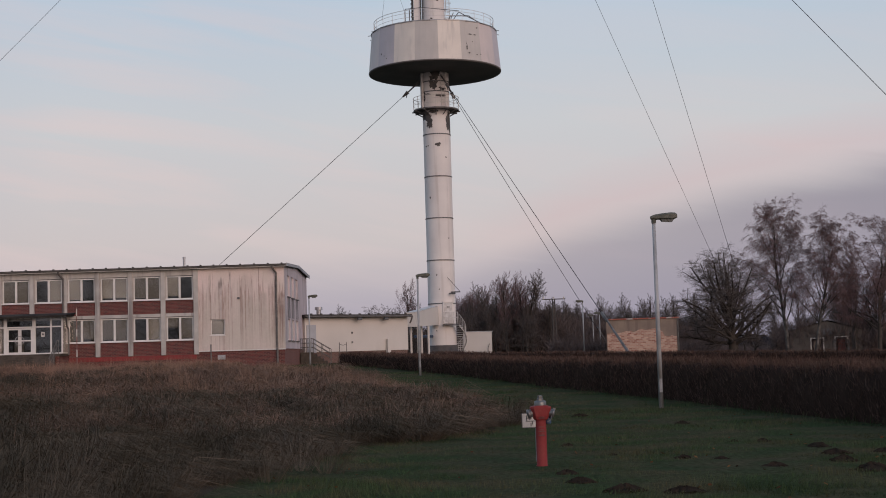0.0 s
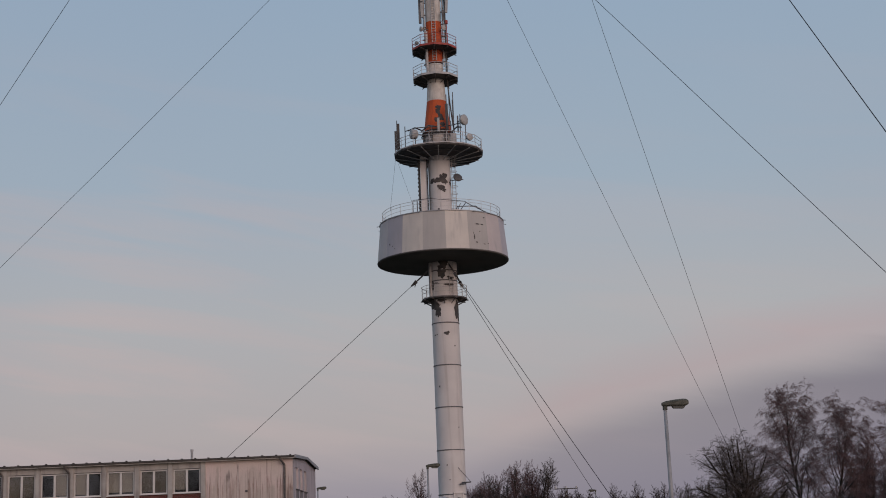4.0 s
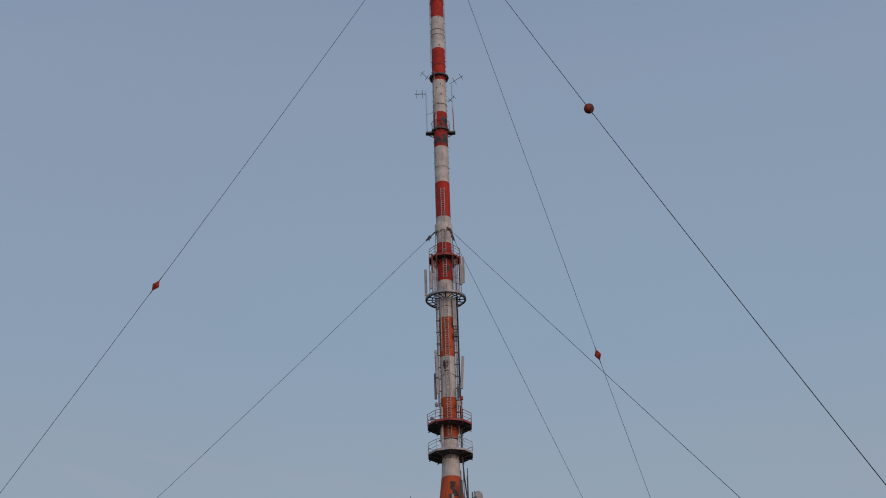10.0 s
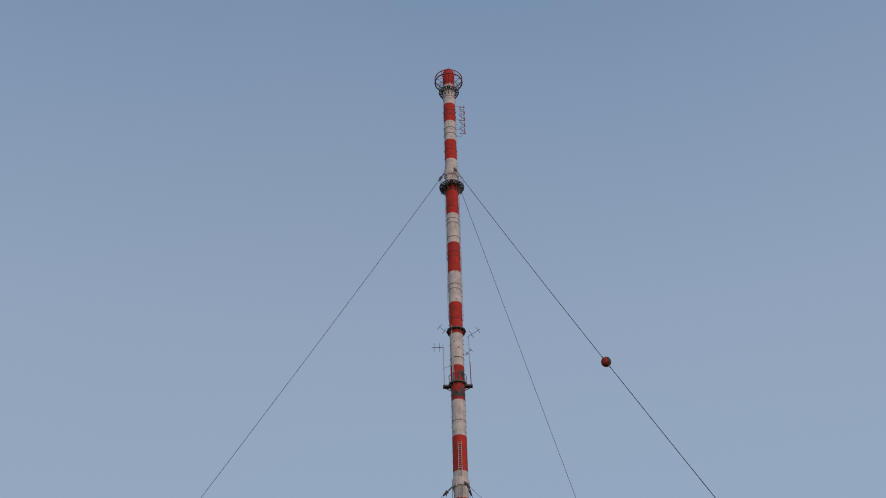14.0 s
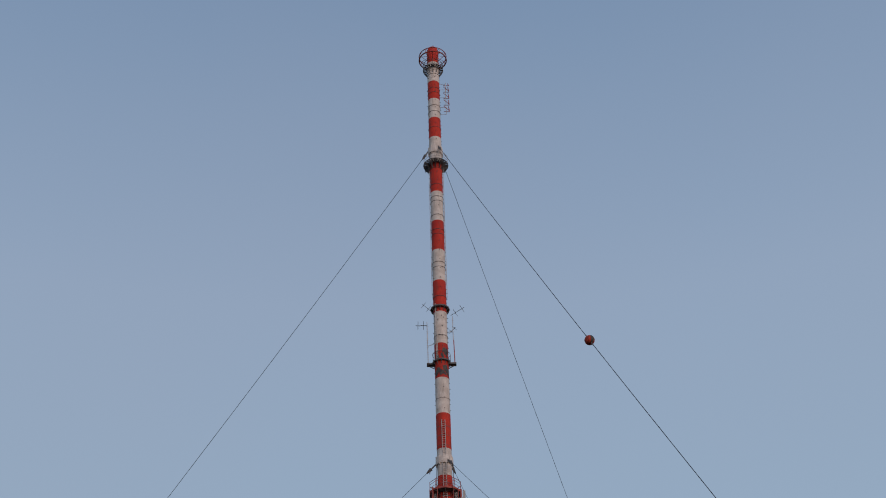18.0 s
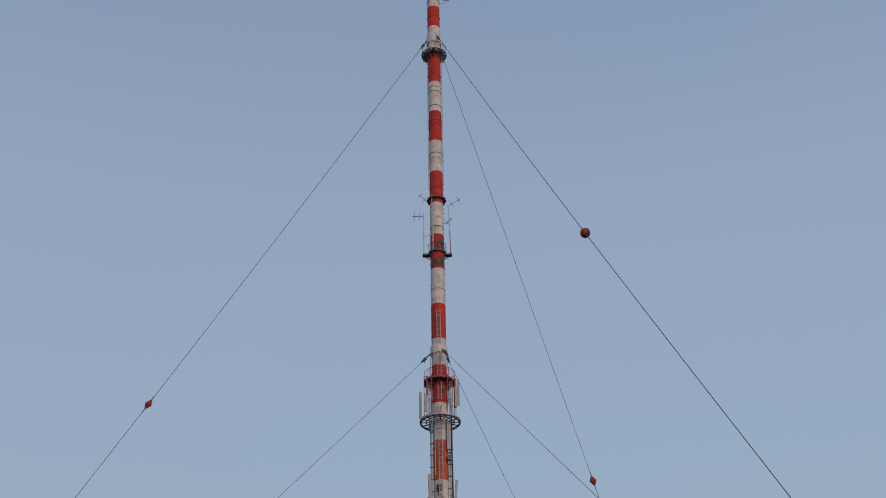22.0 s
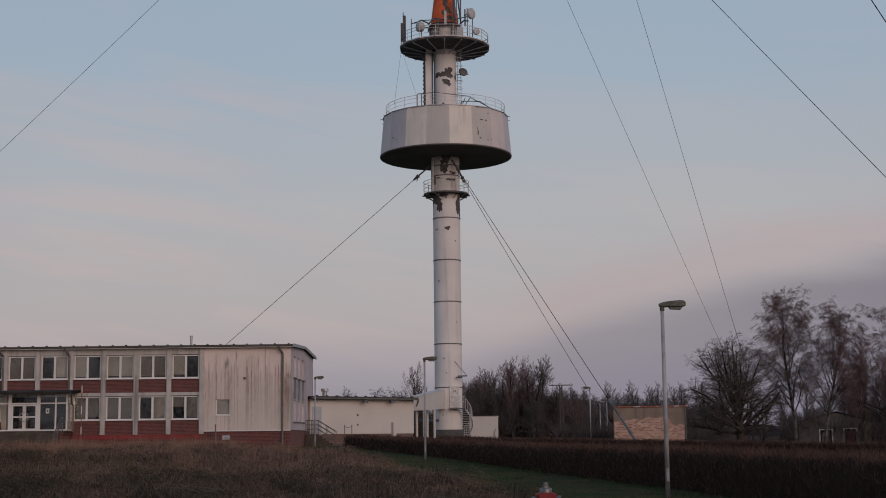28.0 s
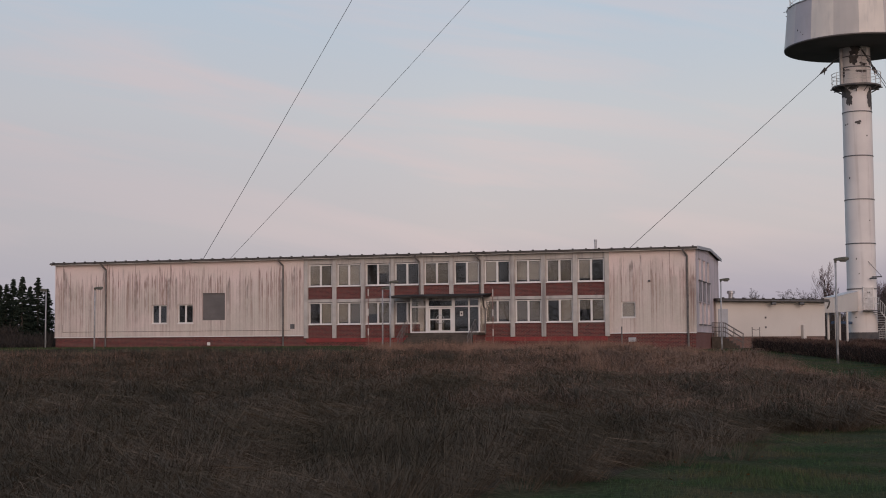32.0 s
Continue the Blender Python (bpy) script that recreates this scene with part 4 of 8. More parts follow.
for x, y, z0, z1 in ((-2.05, -0.5, 64.41, 67.52), (1.95, -0.6, 65.81, 68.82), (1.7, -1.0, 65.41, 67.82), (-1.5, -1.3, 64.81, 66.91)):
    panel_antenna(x, y, z0, z1, 0.14, 0.08, "antenna", parent=wheel)
panel_antenna(0.86, -0.72, 60.75, 63.95, 0.20, 0.10, "antenna", parent=wheel)
for x, y, z0, z1, le, ma in ((-1.08, -0.7, 53.37, 58.09, -1.5, "antenna"), (-1.30, -0.6, 52.77, 55.58, 0, "steel"), (1.32, -0.7, 53.77, 57.38, 4, "antenna"), (-1.1, -0.9, 55, 57.38, 0, "antenna"), (1.0, -0.95, 52.87, 53.97, 0, "steel")):
    panel_antenna(x, y, z0, z1, 0.14, 0.08, ma, lean=le)
part("equipment_box", Shape().box(-0.25, 0.25, -0.15, 0.15, 0, 0.6, 0.04), "steel", tower, at=pose(0.95, -0.8, 59.49))


def drum_dish(x, y, z, r, depth, yaw, material="antenna", tilt=0.0):
    s = Shape().lathe([(0, depth), (r * 0.9, depth), (r, depth * 0.9), (r, 0.05), (r * 0.8, -0.08), (r * 0.3, -0.2), (0, -0.2)], 24)
    d = part("dish_antenna", s, material, tower, "round grey drum dish antenna", True, at=pose(x, y, z, 90 + tilt, 0, yaw))
    part("mount", Shape().rod((0, 0, -0.2), (0, 0, -0.7), 0.05, n=6), "dark_steel", d)
    return d


drum_dish(2.45, -3.0, 41.75, 0.52, 0.30, 50)
drum_dish(3.0, -3.0, 40.0, 0.34, 0.2, 30)
drum_dish(-2.1, -2.2, 40.75, 0.48, 0.55, -70)
drum_dish(1.05, -1.0, 52.07, 0.30, 0.15, 15)
drum_dish(-1.2, -0.9, 52.07, 0.26, 0.15, -70)
drum_dish(-1.7, -1.0, 50.56, 0.2, 0.15, -40)
for x, y, z0, z1, w, ma in ((-4.15, -0.8, 39.7, 41.6, 0.10, "primer"), (-3.9, -0.6, 39.7, 42.4, 0.15, "primer"), (0.95, -1.7, 41.3, 43.9, 0.14, "steel"), (0.1, -2.0, 41.0, 42.4, 0.12, "antenna"), (1.55, -1.9, 41.3, 44.2, 0.05, "steel"), (2.0, -1.8, 40.9, 42.6, 0.07, "steel")):
    panel_antenna(x, y, z0, z1, w, 0.09, ma)
s = Shape()
for x, y, z0, z1 in ((-4.0, -0.7, 39.2, 42.7), (-3.2, -1.2, 39.2, 41.9), (-2.2, -2.0, 39.2, 41.2), (0.95, -1.85, 39.2, 44.8), (2.2, -2.8, 39.2, 42.4), (2.7, -2.6, 39.2, 41.4), (1.6, -1.9, 39.2, 45.0), (1.3, -2.2, 39.2, 42.0), (-0.6, -2.0, 39.2, 41.7)):
    s.rod((x, y, z0), (x, y, z1), 0.045, n=5)
s.path([(-3.2, -1.2, 41.4), (-2.1, -1.9, 41.5), (-0.8, -1.7, 41.6), (0.9, -1.7, 41.6), (2.2, -2.6, 41.6)], 0.05, 5)
s.path([(-1.6, -1.5, 41.2), (-0.9, -1.6, 41.8), (0.3, -1.75, 41.5)], 0.08, 5)
part("antenna_mast", s, "dark_steel", tower, "dark mounting poles and feeder cables")
s = Shape()
for q, (r, z) in enumerate(((1.50, 41.16), (1.56, 41.30), (1.47, 41.44), (1.60, 41.05))):
    s.hoop(r, z, 0.055, 30, 5, phase=5.0 * q)
for x, y in ((-1.42, -0.62), (-1.30, -0.80), (-0.55, -1.45), (0.70, -1.38), (1.32, -0.85), (1.45, -0.55)):
    s.rod((x, y, 39.3), (x, y, 41.4), 0.06, n=5)
s.path([(-2.9, -1.5, 41.35), (-2.2, -1.8, 41.55), (-1.4, -1.2, 41.35)], 0.07, 5)
s.path([(2.3, -2.5, 41.2), (1.9, -1.7, 41.5), (1.4, -0.9, 41.3)], 0.07, 5)
part("cable_bundle", s, "primer", tower, "dark cable bundle round the mast foot")
part("cabinet", Shape().box(-0.3, 0.3, -0.25, 0.25, 0, 1.3, 0.03), "antenna", tower, at=pose(1.5, -2.4, 39.3))
part("white_pipe", Shape().path([(-0.75, -0.95, 47.1), (-0.75, -0.95, 51.76)], 0.13, 10), "rail_white", tower)
part("warning_lamp", Shape().rod((1.3, -1.2, 50.16), (1.3, -1.2, 52.47), 0.04, n=6).box(1.16, 1.44, -1.34, -1.06, 52.37, 52.77, 0.05), "rail_red", tower, "red warning lamp on a pole")
part("side_arm", Shape().rod((0.9, -1.0, 6.95 + 0.35), (1.75, -1.35, 7.3), 0.06, n=5).rod((0.6, -1.15, 8.7), (1.75, -1.35, 7.3), 0.025, n=4).rod((0.7, -1.3, 7.15), (1.3, -1.5, 7.15), 0.07, n=5), "dark_steel", tower)

# guy collars
def collar(z, r, h):
    s = Shape().lathe([(r, z - h), (r + 0.13, z - h), (r + 0.16, z - h * 0.5), (r + 0.13, z + h), (r, z + h)], 24)
    for k in range(8):
        t = 2 * math.pi * k / 8 + 0.2
        c, q = math.cos(t), math.sin(t)
        s.rod(((r + 0.1) * c, (r + 0.1) * q, z - h * 1.4), ((r + 0.1) * c, (r + 0.1) * q, z + h * 1.2), 0.07, n=5)
    part("guy_collar", s, "mast_white", tower, "thick collar that holds the guys", False)


collar(72.55, 0.80, 0.45)
collar(116.55, 0.78, 0.5)

# lower yagi bracket ring and upper ring
def small_ring(z, r, n, label):
    p = part("bracket_ring", Shape().lathe([(0.78, z - 0.1), (r, z - 0.1), (r, z + 0.08), (0.78, z + 0.08)], n), "dark_steel", tower, label)
    around("bracket", Shape().rod((0.78, 0, z - 0.5), (r, 0, z - 0.05), 0.045, n=4), "dark_steel", p, n)
    return p


low_ring = small_ring(85.07, 1.05, 12, "dark ring with two outriggers")
around("outrigger", Shape().box(0.85, 1.66, -0.28, 0.28, 84.77, 84.97).rod((1.5, 0, 84.72), (0.8, 0, 84.32), 0.06, n=4), "steel", low_ring, 2)
s = Shape()
for k in range(9):
    t = 2 * math.pi * k / 9
    s.rod((1.0 * math.cos(t), 1.0 * math.sin(t), 85.12), (1.0 * math.cos(t), 1.0 * math.sin(t), 86.13), 0.025, n=4)
s.hoop(1.0, 86.13, 0.03, 18, 4)
part("railing", s, "dark_steel", low_ring)
high_ring = small_ring(92.35, 1.12, 12, "dark bracket ring with yagi antennas")
part("whip_pole", Shape().rod((1.5, -0.1, 84.77), (1.45, -0.1, 88.01), 0.055, n=5), "rail_red", tower, "stout red whip pole")
for foot, tip, r in (((-1.5, -0.1, 84.77), (-1.55, -0.1, 90.6), 0.035), ((1.42, -0.1, 88.01), (1.38, -0.1, 91.4), 0.03), ((-0.55, -0.75, 84.97), (-0.55, -0.75, 92.78), 0.045), ((-0.40, -0.78, 84.97), (-0.40, -0.78, 89.03), 0.035), ((-1.52, -0.1, 87.30), (-0.75, -0.1, 87.60), 0.03), ((1.43, -0.1, 89.3), (0.75, -0.1, 89.1), 0.03)):
    part("pale_rod", Shape().rod(foot, tip, r, n=5), "rail_white", tower, "thin pale antenna rod")
for x, z0, n in ((-1.52, 85.2, 16), (1.42, 88.2, 10)):
    for k in range(n):
        part("rod_rung", Shape().rod((x - 0.13, -0.1, z0 + k * 0.32), (x + 0.13, -0.1, z0 + k * 0.32), 0.014, n=4), "rail_white", tower)


def yagi(p, q, bars, half):
    """A boom with crossed pairs of elements."""
    s = Shape()
    p, q = Vector(p), Vector(q)
    s.rod(p, q, 0.032, n=4)
    d = (q - p).normalized()
    w = d.cross(Vector((0, 1, 0))).normalized()
    u = d.cross(w).normalized()
    for k in range(bars):
        c = p.lerp(q, (k + 0.7) / bars)
        for e in ((w + u) * 0.7071, (w - u) * 0.7071):
            s.rod(c - e * half, c + e * half, 0.024, n=4)
    part("yagi_antenna", s, "dark_steel", tower, "dark crossed yagi antenna")


yagi((-1.5, -0.2, 90.1), (-2.75, -0.9, 89.6), 2, 0.48)
yagi((-0.95, -0.3, 91.9), (-2.05, -0.9, 92.6), 2, 0.42)
yagi((1.2, -0.3, 91.3), (2.75, -1.0, 91.9), 2, 0.48)
yagi((0.9, -0.4, 88.7), (1.7, -1.0, 89.2), 2, 0.34)

# gallery at the upper guys
top_gal = part("upper_gallery", Shape().hoop(1.52, 114.32, 0.06, 24, 5).hoop(1.15, 114.35, 0.04, 24, 4).hoop(0.84, 114.32, 0.05, 24, 4), "steel", tower, "small open steel gallery at the upper guys")
around("grating_bar", Shape().box(0.8, 1.5, -0.09, 0.09, 114.33, 114.37), "dark_steel", top_gal, 26)
around("gusset", Shape().add([(0.80, -0.02, 113.35), (1.48, -0.02, 114.05), (1.48, -0.02, 114.3), (0.80, -0.02, 114.3), (0.80, 0.02, 113.35), (1.48, 0.02, 114.05), (1.48, 0.02, 114.3), (0.80, 0.02, 114.3)], [(0, 1, 2, 3), (7, 6, 5, 4), (0, 4, 5, 1), (1, 5, 6, 2), (2, 6, 7, 3), (3, 7, 4, 0)]), "dark_steel", top_gal, 12)
around("bracket", Shape().rod((0.78, 0, 113.47), (1.5, 0, 114.27), 0.05, n=4).rod((1.5, 0, 113.87), (1.5 * math.cos(radians(30)), 1.5 * math.sin(radians(30)), 114.27), 0.03, n=4), "dark_steel", top_gal, 12)
railing(top_gal, "railing", 1.52, 114.37, 12, "rail_white", 1.1, 12, thick=0.024)

# wheel at the mast head
head = part("head_platform", Shape().hoop(1.30, 130.97, 0.05, 24, 5).hoop(0.86, 130.97, 0.05, 24, 4), "steel", tower, "open steel platform below the mast head")
around("grating_bar", Shape().box(0.8, 1.28, -0.09, 0.09, 130.96, 131.00), "dark_steel", head, 22)
around("bracket", Shape().rod((0.78, 0, 130.02), (1.28, 0, 130.92), 0.05, n=4).rod((1.28, 0, 130.92), (1.28, 0, 131.93), 0.03, n=4), "dark_steel", head, 12)
part("hand_rail", Shape().hoop(1.28, 131.93, 0.035, 24, 4), "dark_steel", head)
s = Shape().hoop(1.80, 132.83, 0.085, 36, 6).hoop(1.80, 133.53, 0.06, 36, 5)
for k in range(12):
    t = 2 * math.pi * k / 12
    c, q = math.cos(t), math.sin(t)
    s.rod((0.77 * c, 0.77 * q, 132.33), (1.8 * c, 1.8 * q, 132.83), 0.04, n=4)
    s.rod((0.77 * c, 0.77 * q, 133.73), (1.8 * c, 1.8 * q, 133.53), 0.03, n=4)
    s.rod((1.8 * c, 1.8 * q, 132.83), (1.8 * c, 1.8 * q, 133.53), 0.03, n=4)
part("head_wheel", s, "rail_red", head, "dark red spoked hoop round the mast head")
part("lightning_rod", Shape().rod((0.1, 0, 134.54), (0.1, 0, 135.84), 0.025, n=4), "dark_steel", tower)
# dipole array on arms beside the upper mast
s = Shape()
for z in (122.87, 124.09, 125.81, 127.23, 128.24):
    s.rod((0.75, -0.2, z), (1.55, -0.35, z - 0.15), 0.03, n=4)
s.rod((1.55, -0.35, 122.77), (1.55, -0.35, 128.34), 0.04, n=5)
part("array_arm", s, "rail_white", tower)
s = Shape()
for k in range(9):
    z = 123.18 + k * 0.58
    a = 1 if k % 2 else -1
    s.rod((1.55 - 0.28, -0.35 - 0.2 * a, z + 0.2), (1.55 + 0.42, -0.35 + 0.2 * a, z - 0.22), 0.05, n=4)
    s.rod((1.55 + 0.42, -0.35 + 0.2 * a, z - 0.22), (1.55 + 0.30, -0.35, z + 0.35), 0.045, n=4)
part("dipole_array", s, "rail_red", tower, "red zigzag dipole array")

# entrance at the foot: door, landing and spiral stair, covered bridge
door = part("tower_door", Shape().box(-0.42, 0.42, -0.06, 0.03, 0, 1.95, 0.03), "rail_white", tower, "white steel door in the tube", at=pose(0.545, -1.19, 4.35, 0, 0, 25))
part("door_frame", Shape().box(-0.50, -0.42, -0.07, 0.1, -0.05, 2.05).box(0.42, 0.50, -0.07, 0.1, -0.05, 2.05).box(-0.5, 0.5, -0.07, 0.1, 1.97, 2.06), "tower_white", door)
part("door_handle", Shape().rod((-0.34, -0.12, 1.0), (-0.22, -0.12, 1.0), 0.02, n=5), "dark_steel", door)
part("sign_plate", Shape().box(-0.12, -0.02, -0.075, -0.06, 1.5, 1.62).box(0.04, 0.14, -0.075, -0.06, 1.5, 1.62), "steel", door)
s = Shape()
s.lathe([(1.25, 4.22), (2.1, 4.22), (2.1, 4.32), (1.25, 4.32), (1.25, 4.22)], 10, a0=-88, a1=-45)
land = part("stair_landing", s, "dark_steel", tower, "steel landing before the door")
s = Shape()
for a in (-87, -74, -60, -47):
    c, q = math.cos(radians(a)), math.sin(radians(a))
    s.rod((2.08 * c, 2.08 * q, 4.3), (2.08 * c, 2.08 * q, 5.4), 0.025, n=5)
for h in (5.4, 4.9):
    s.path([(2.08 * math.cos(radians(a)), 2.08 * math.sin(radians(a)), h) for a in range(-87, -44, 6)], 0.022, 5)
part("railing", s, "rail_white", land)
st = Shape()
for k in range(15):
    a0, a1 = -45 + k * 7.2, -45 + (k + 1.1) * 7.2
    z = 4.15 - k * 0.205
    pts = [(1.34 * math.cos(radians(a0)), 1.34 * math.sin(radians(a0))), (2.22 * math.cos(radians(a0)), 2.22 * math.sin(radians(a0))), (2.22 * math.cos(radians(a1)), 2.22 * math.sin(radians(a1))), (1.34 * math.cos(radians(a1)), 1.34 * math.sin(radians(a1)))]
    part("stair_tread", Shape().prism(pts, z - 0.05, z), "rail_white", land)
    st.rod((2.20 * math.cos(radians(a0)), 2.20 * math.sin(radians(a0)), z), (2.20 * math.cos(radians(a0)), 2.20 * math.sin(radians(a0)), z + 1.05), 0.02, n=4)
st.path([(2.20 * math.cos(radians(-45 + k * 7.2)), 2.20 * math.sin(radians(-45 + k * 7.2)), 5.2 - k * 0.205) for k in range(15)], 0.025, 5)
st.path([(2.23 * math.cos(radians(-45 + k * 7.2)), 2.23 * math.sin(radians(-45 + k * 7.2)), 4.1 - k * 0.205) for k in range(15)], 0.05, 5)
part("stair_rail", st, "rail_white", land)

# thin halyards from the disc platform down to the cabin roof
part("halyard", Shape().rod((-4.2, -0.8, 39.0), (-4.9, -1.5, 33.3), 0.012, n=3).rod((-4.2, -0.8, 39.0), (-2.6, -2.4, 33.5), 0.010, n=3), "cable", tower)

# ---------------------------------------------------------------- guys
def guy(theta, z, rho, sag, r, label, marker=None):
    u = Vector((math.cos(radians(theta)), math.sin(radians(theta)), 0))
    r0 = 1.25 if z < 40 else 0.85
    a = Vector((TX, TY, z)) + u * r0
    gx, gy = TX + rho * u.x, TY + rho * u.y
    b = Vector((gx, gy, gz(gx, gy) + 0.12))
    g = thing("guy_rope", Matrix.Translation(b), label, "guy rope", "guys of the tower")
    pts = []
    n = 24
    for k in range(n + 1):
        f = k / n
        p = a.lerp(b, f)
        p.z -= 4 * (sag * (a - b).length) * f * (1 - f)
        pts.append(p - b)
    part("rope", Shape().path(pts, r, 5), "cable", g)
    # shackle and insulator near the tower
    d = (pts[1] - pts[0]).normalized()
    q = pts[0] + d * (2.3 if z < 40 else 1.3)
    side = d.cross(Vector((0, 0, 1))).normalized()
    part("link_plate", Shape().rod(pts[0], q, 0.09, 0.07, n=5).rod(q - d * 0.45, q + d * 0.25, 0.20, 0.07, n=6).rod(q - d * 0.35 + Vector((0, 0, 0.0)), q - d * 0.2 + Vector((0, 0, -0.42)), 0.07, 0.03, n=4), "dark_steel", g, "dark steel link near the mast")
    part("turnbuckle", Shape().rod(pts[-1] - d * 4.2, pts[-1], 0.075, 0.12, n=6).rod(pts[-1] - d * 5.0, pts[-1] - d * 4.0, 0.13, 0.13, n=6), "steel", g, "heavy turnbuckle at the anchor")
    part("anchor_block", Shape().box(-0.7, 0.7, -0.7, 0.7, -0.9, 0.0, 0.08), "stair_concrete", g, "concrete anchor block")
    if marker:
        kind, f = marker
        i = int(f * n)
        c = pts[i].lerp(pts[i + 1], f * n - i)
        s = Shape()
        if kind == "ball":
            s.lathe([(0.0, -0.46)] + [(0.46 * math.cos(radians(t)), 0.46 * math.sin(radians(t))) for t in range(-75, 90, 15)] + [(0.0, 0.46)], 24)
            o = part("marker_ball", s, "marker", g, "red ball marker on the rope", True, at=Matrix.Translation(c))
            part("dark_gore", Shape().lathe([(0.468 * math.cos(radians(t)), 0.468 * math.sin(radians(t))) for t in range(-60, 75, 15)], 4, a0=-80, a1=-35), "primer", o)
        else:
            e2 = side * 0.48
            s.add([c - d * 0.75, c + e2 + Vector((0, 0, 0.0)), c + d * 0.75, c - e2, c + side.cross(d) * 0.42, c - side.cross(d) * 0.42], [(0, 1, 4), (1, 2, 4), (2, 3, 4), (3, 0, 4), (1, 0, 5), (2, 1, 5), (3, 2, 5), (0, 3, 5)])
            part("marker_diamond", s, "marker", g, "red diamond marker on the rope")
        part("clamp", Shape().rod(c - d * 1.1, c + d * 1.1, 0.05, n=5), "dark_steel", g)


LOW, MID, TOP = "dark steel guy rope from below the round cabin", "dark steel guy rope from the middle of the mast", "dark steel guy rope from the upper mast with a red marker"
guy(172.6, 27.91, 33.2, 0.0012, 0.026, LOW)
guy(-65.6, 28.00, 33.0, 0.0009, 0.026, LOW)
guy(54.1, 28.05, 33.2, 0.0040, 0.026, LOW)
guy(177.5, 72.40, 74.9, 0.0112, 0.021, MID)
guy(-64.6, 72.45, 74.65, 0.0014, 0.021, MID)
guy(53.9, 73.10, 73.3, 0.0029, 0.021, MID)
guy(176.3, 116.9, 75.0, 0.0116, 0.027, TOP, ("diamond", 0.410))
guy(54.2, 116.9, 75.4, 0.0044, 0.025, TOP, ("diamond", 0.411))
guy(-65.0, 116.95, 75.8, 0.0066, 0.030, TOP, ("ball", 0.406))
# ---------------------------------------------------------------- main building
BX, BY, BL, BDEEP = -11.74, 100.66, 53.35, 16.4
Z_PL, Z_WT = 2.30, 8.34          # top of the plinth, top of the wall
hall = thing("office_building", pose(BX, BY, 0), "long two-storey render and brick building with stained walls", "building")


def wall_boxes(s, x0, x1, z0, z1, y0, y1, holes):
    """A wall with thickness and openings through it, as one closed skin; holes are (x0, x1, z0, z1)."""
    xs = sorted({x0, x1, *[h[0] for h in holes], *[h[1] for h in holes]})
    zs = sorted({z0, z1, *[h[2] for h in holes], *[h[3] for h in holes]})

    def solid(i, j):
        if not (0 <= i < len(xs) - 1 and 0 <= j < len(zs) - 1):
            return False
        x, z = (xs[i] + xs[i + 1]) / 2, (zs[j] + zs[j + 1]) / 2
        return not any(h[0] < x < h[1] and h[2] < z < h[3] for h in holes)

    ids, vs, fs = {}, [], []

    def corner(i, j, side):
        key = (i, j, side)
        if key not in ids:
            ids[key] = len(vs)
            vs.append((xs[i], y1 if side else y0, zs[j]))
        return ids[key]

    for i in range(len(xs) - 1):
        for j in range(len(zs) - 1):
            if not solid(i, j):
                continue
            a, b, c, d = [corner(*q, 0) for q in ((i, j), (i + 1, j), (i + 1, j + 1), (i, j + 1))]
            e, f, g, h = [corner(*q, 1) for q in ((i, j), (i + 1, j), (i + 1, j + 1), (i, j + 1))]
            fs += [(a, b, c, d), (h, g, f, e)]
            for free, face in ((not solid(i, j - 1), (e, f, b, a)), (not solid(i, j + 1), (d, c, g, h)), (not solid(i - 1, j), (a, d, h, e)), (not solid(i + 1, j), (b, f, g, c))):
                if free:
                    fs.append(face)
    return s.add(vs, fs)


SMALL = [(-44.25, -42.87, 3.36, 4.88), (-41.88, -40.50, 3.36, 4.88), (-39.64, -37.64, 3.58, 5.78)]
part("west_wall", wall_boxes(Shape(), -BL, -30.56, Z_PL, Z_WT, 0, 0.36, SMALL), "render_wall", hall, "pale render wall with dark rain streaks")
part("east_wall", wall_boxes(Shape(), -6.50, 0, Z_PL, Z_WT, 0, 0.36, [(-5.47, -4.42, 3.42, 4.58)]), "render_wall", hall, "pale render wall with dark rain streaks")
part("plinth_west", Shape().box(-BL + 0.06, -30.56, 0.06, 0.4, 0.7, Z_PL - 0.004), "brick", hall, "red brick plinth")
part("plinth_east", Shape().box(-6.50, -0.06, 0.06, 0.4, 0.7, Z_PL - 0.004), "brick", hall, "red brick plinth")
part("drip_edge", Shape().box(-BL - 0.02, -30.56, -0.03, 0.05, Z_PL - 0.06, Z_PL), "frame", hall)
part("drip_edge", Shape().box(-6.50, 0.02, -0.03, 0.05, Z_PL - 0.06, Z_PL), "frame", hall)
part("plinth_middle", Shape().box(-30.56, -6.50, 0.10, 0.4, 0.7, 1.74), "brick", hall, "red brick plinth below the windows")
for a, b in ((-15.9, -6.50), (-30.56, -21.55)):
    part("red_band", Shape().box(a, b, 0.03, 0.4, 1.74, 2.06), "red_band", hall, "band of bright red paint over the plinth")
# end walls, back wall, floors
GW = [(y, y + 1.75, z, z + 1.6) for z in (6.2, 2.92) for y in (1.9, 4.65, 7.5)]


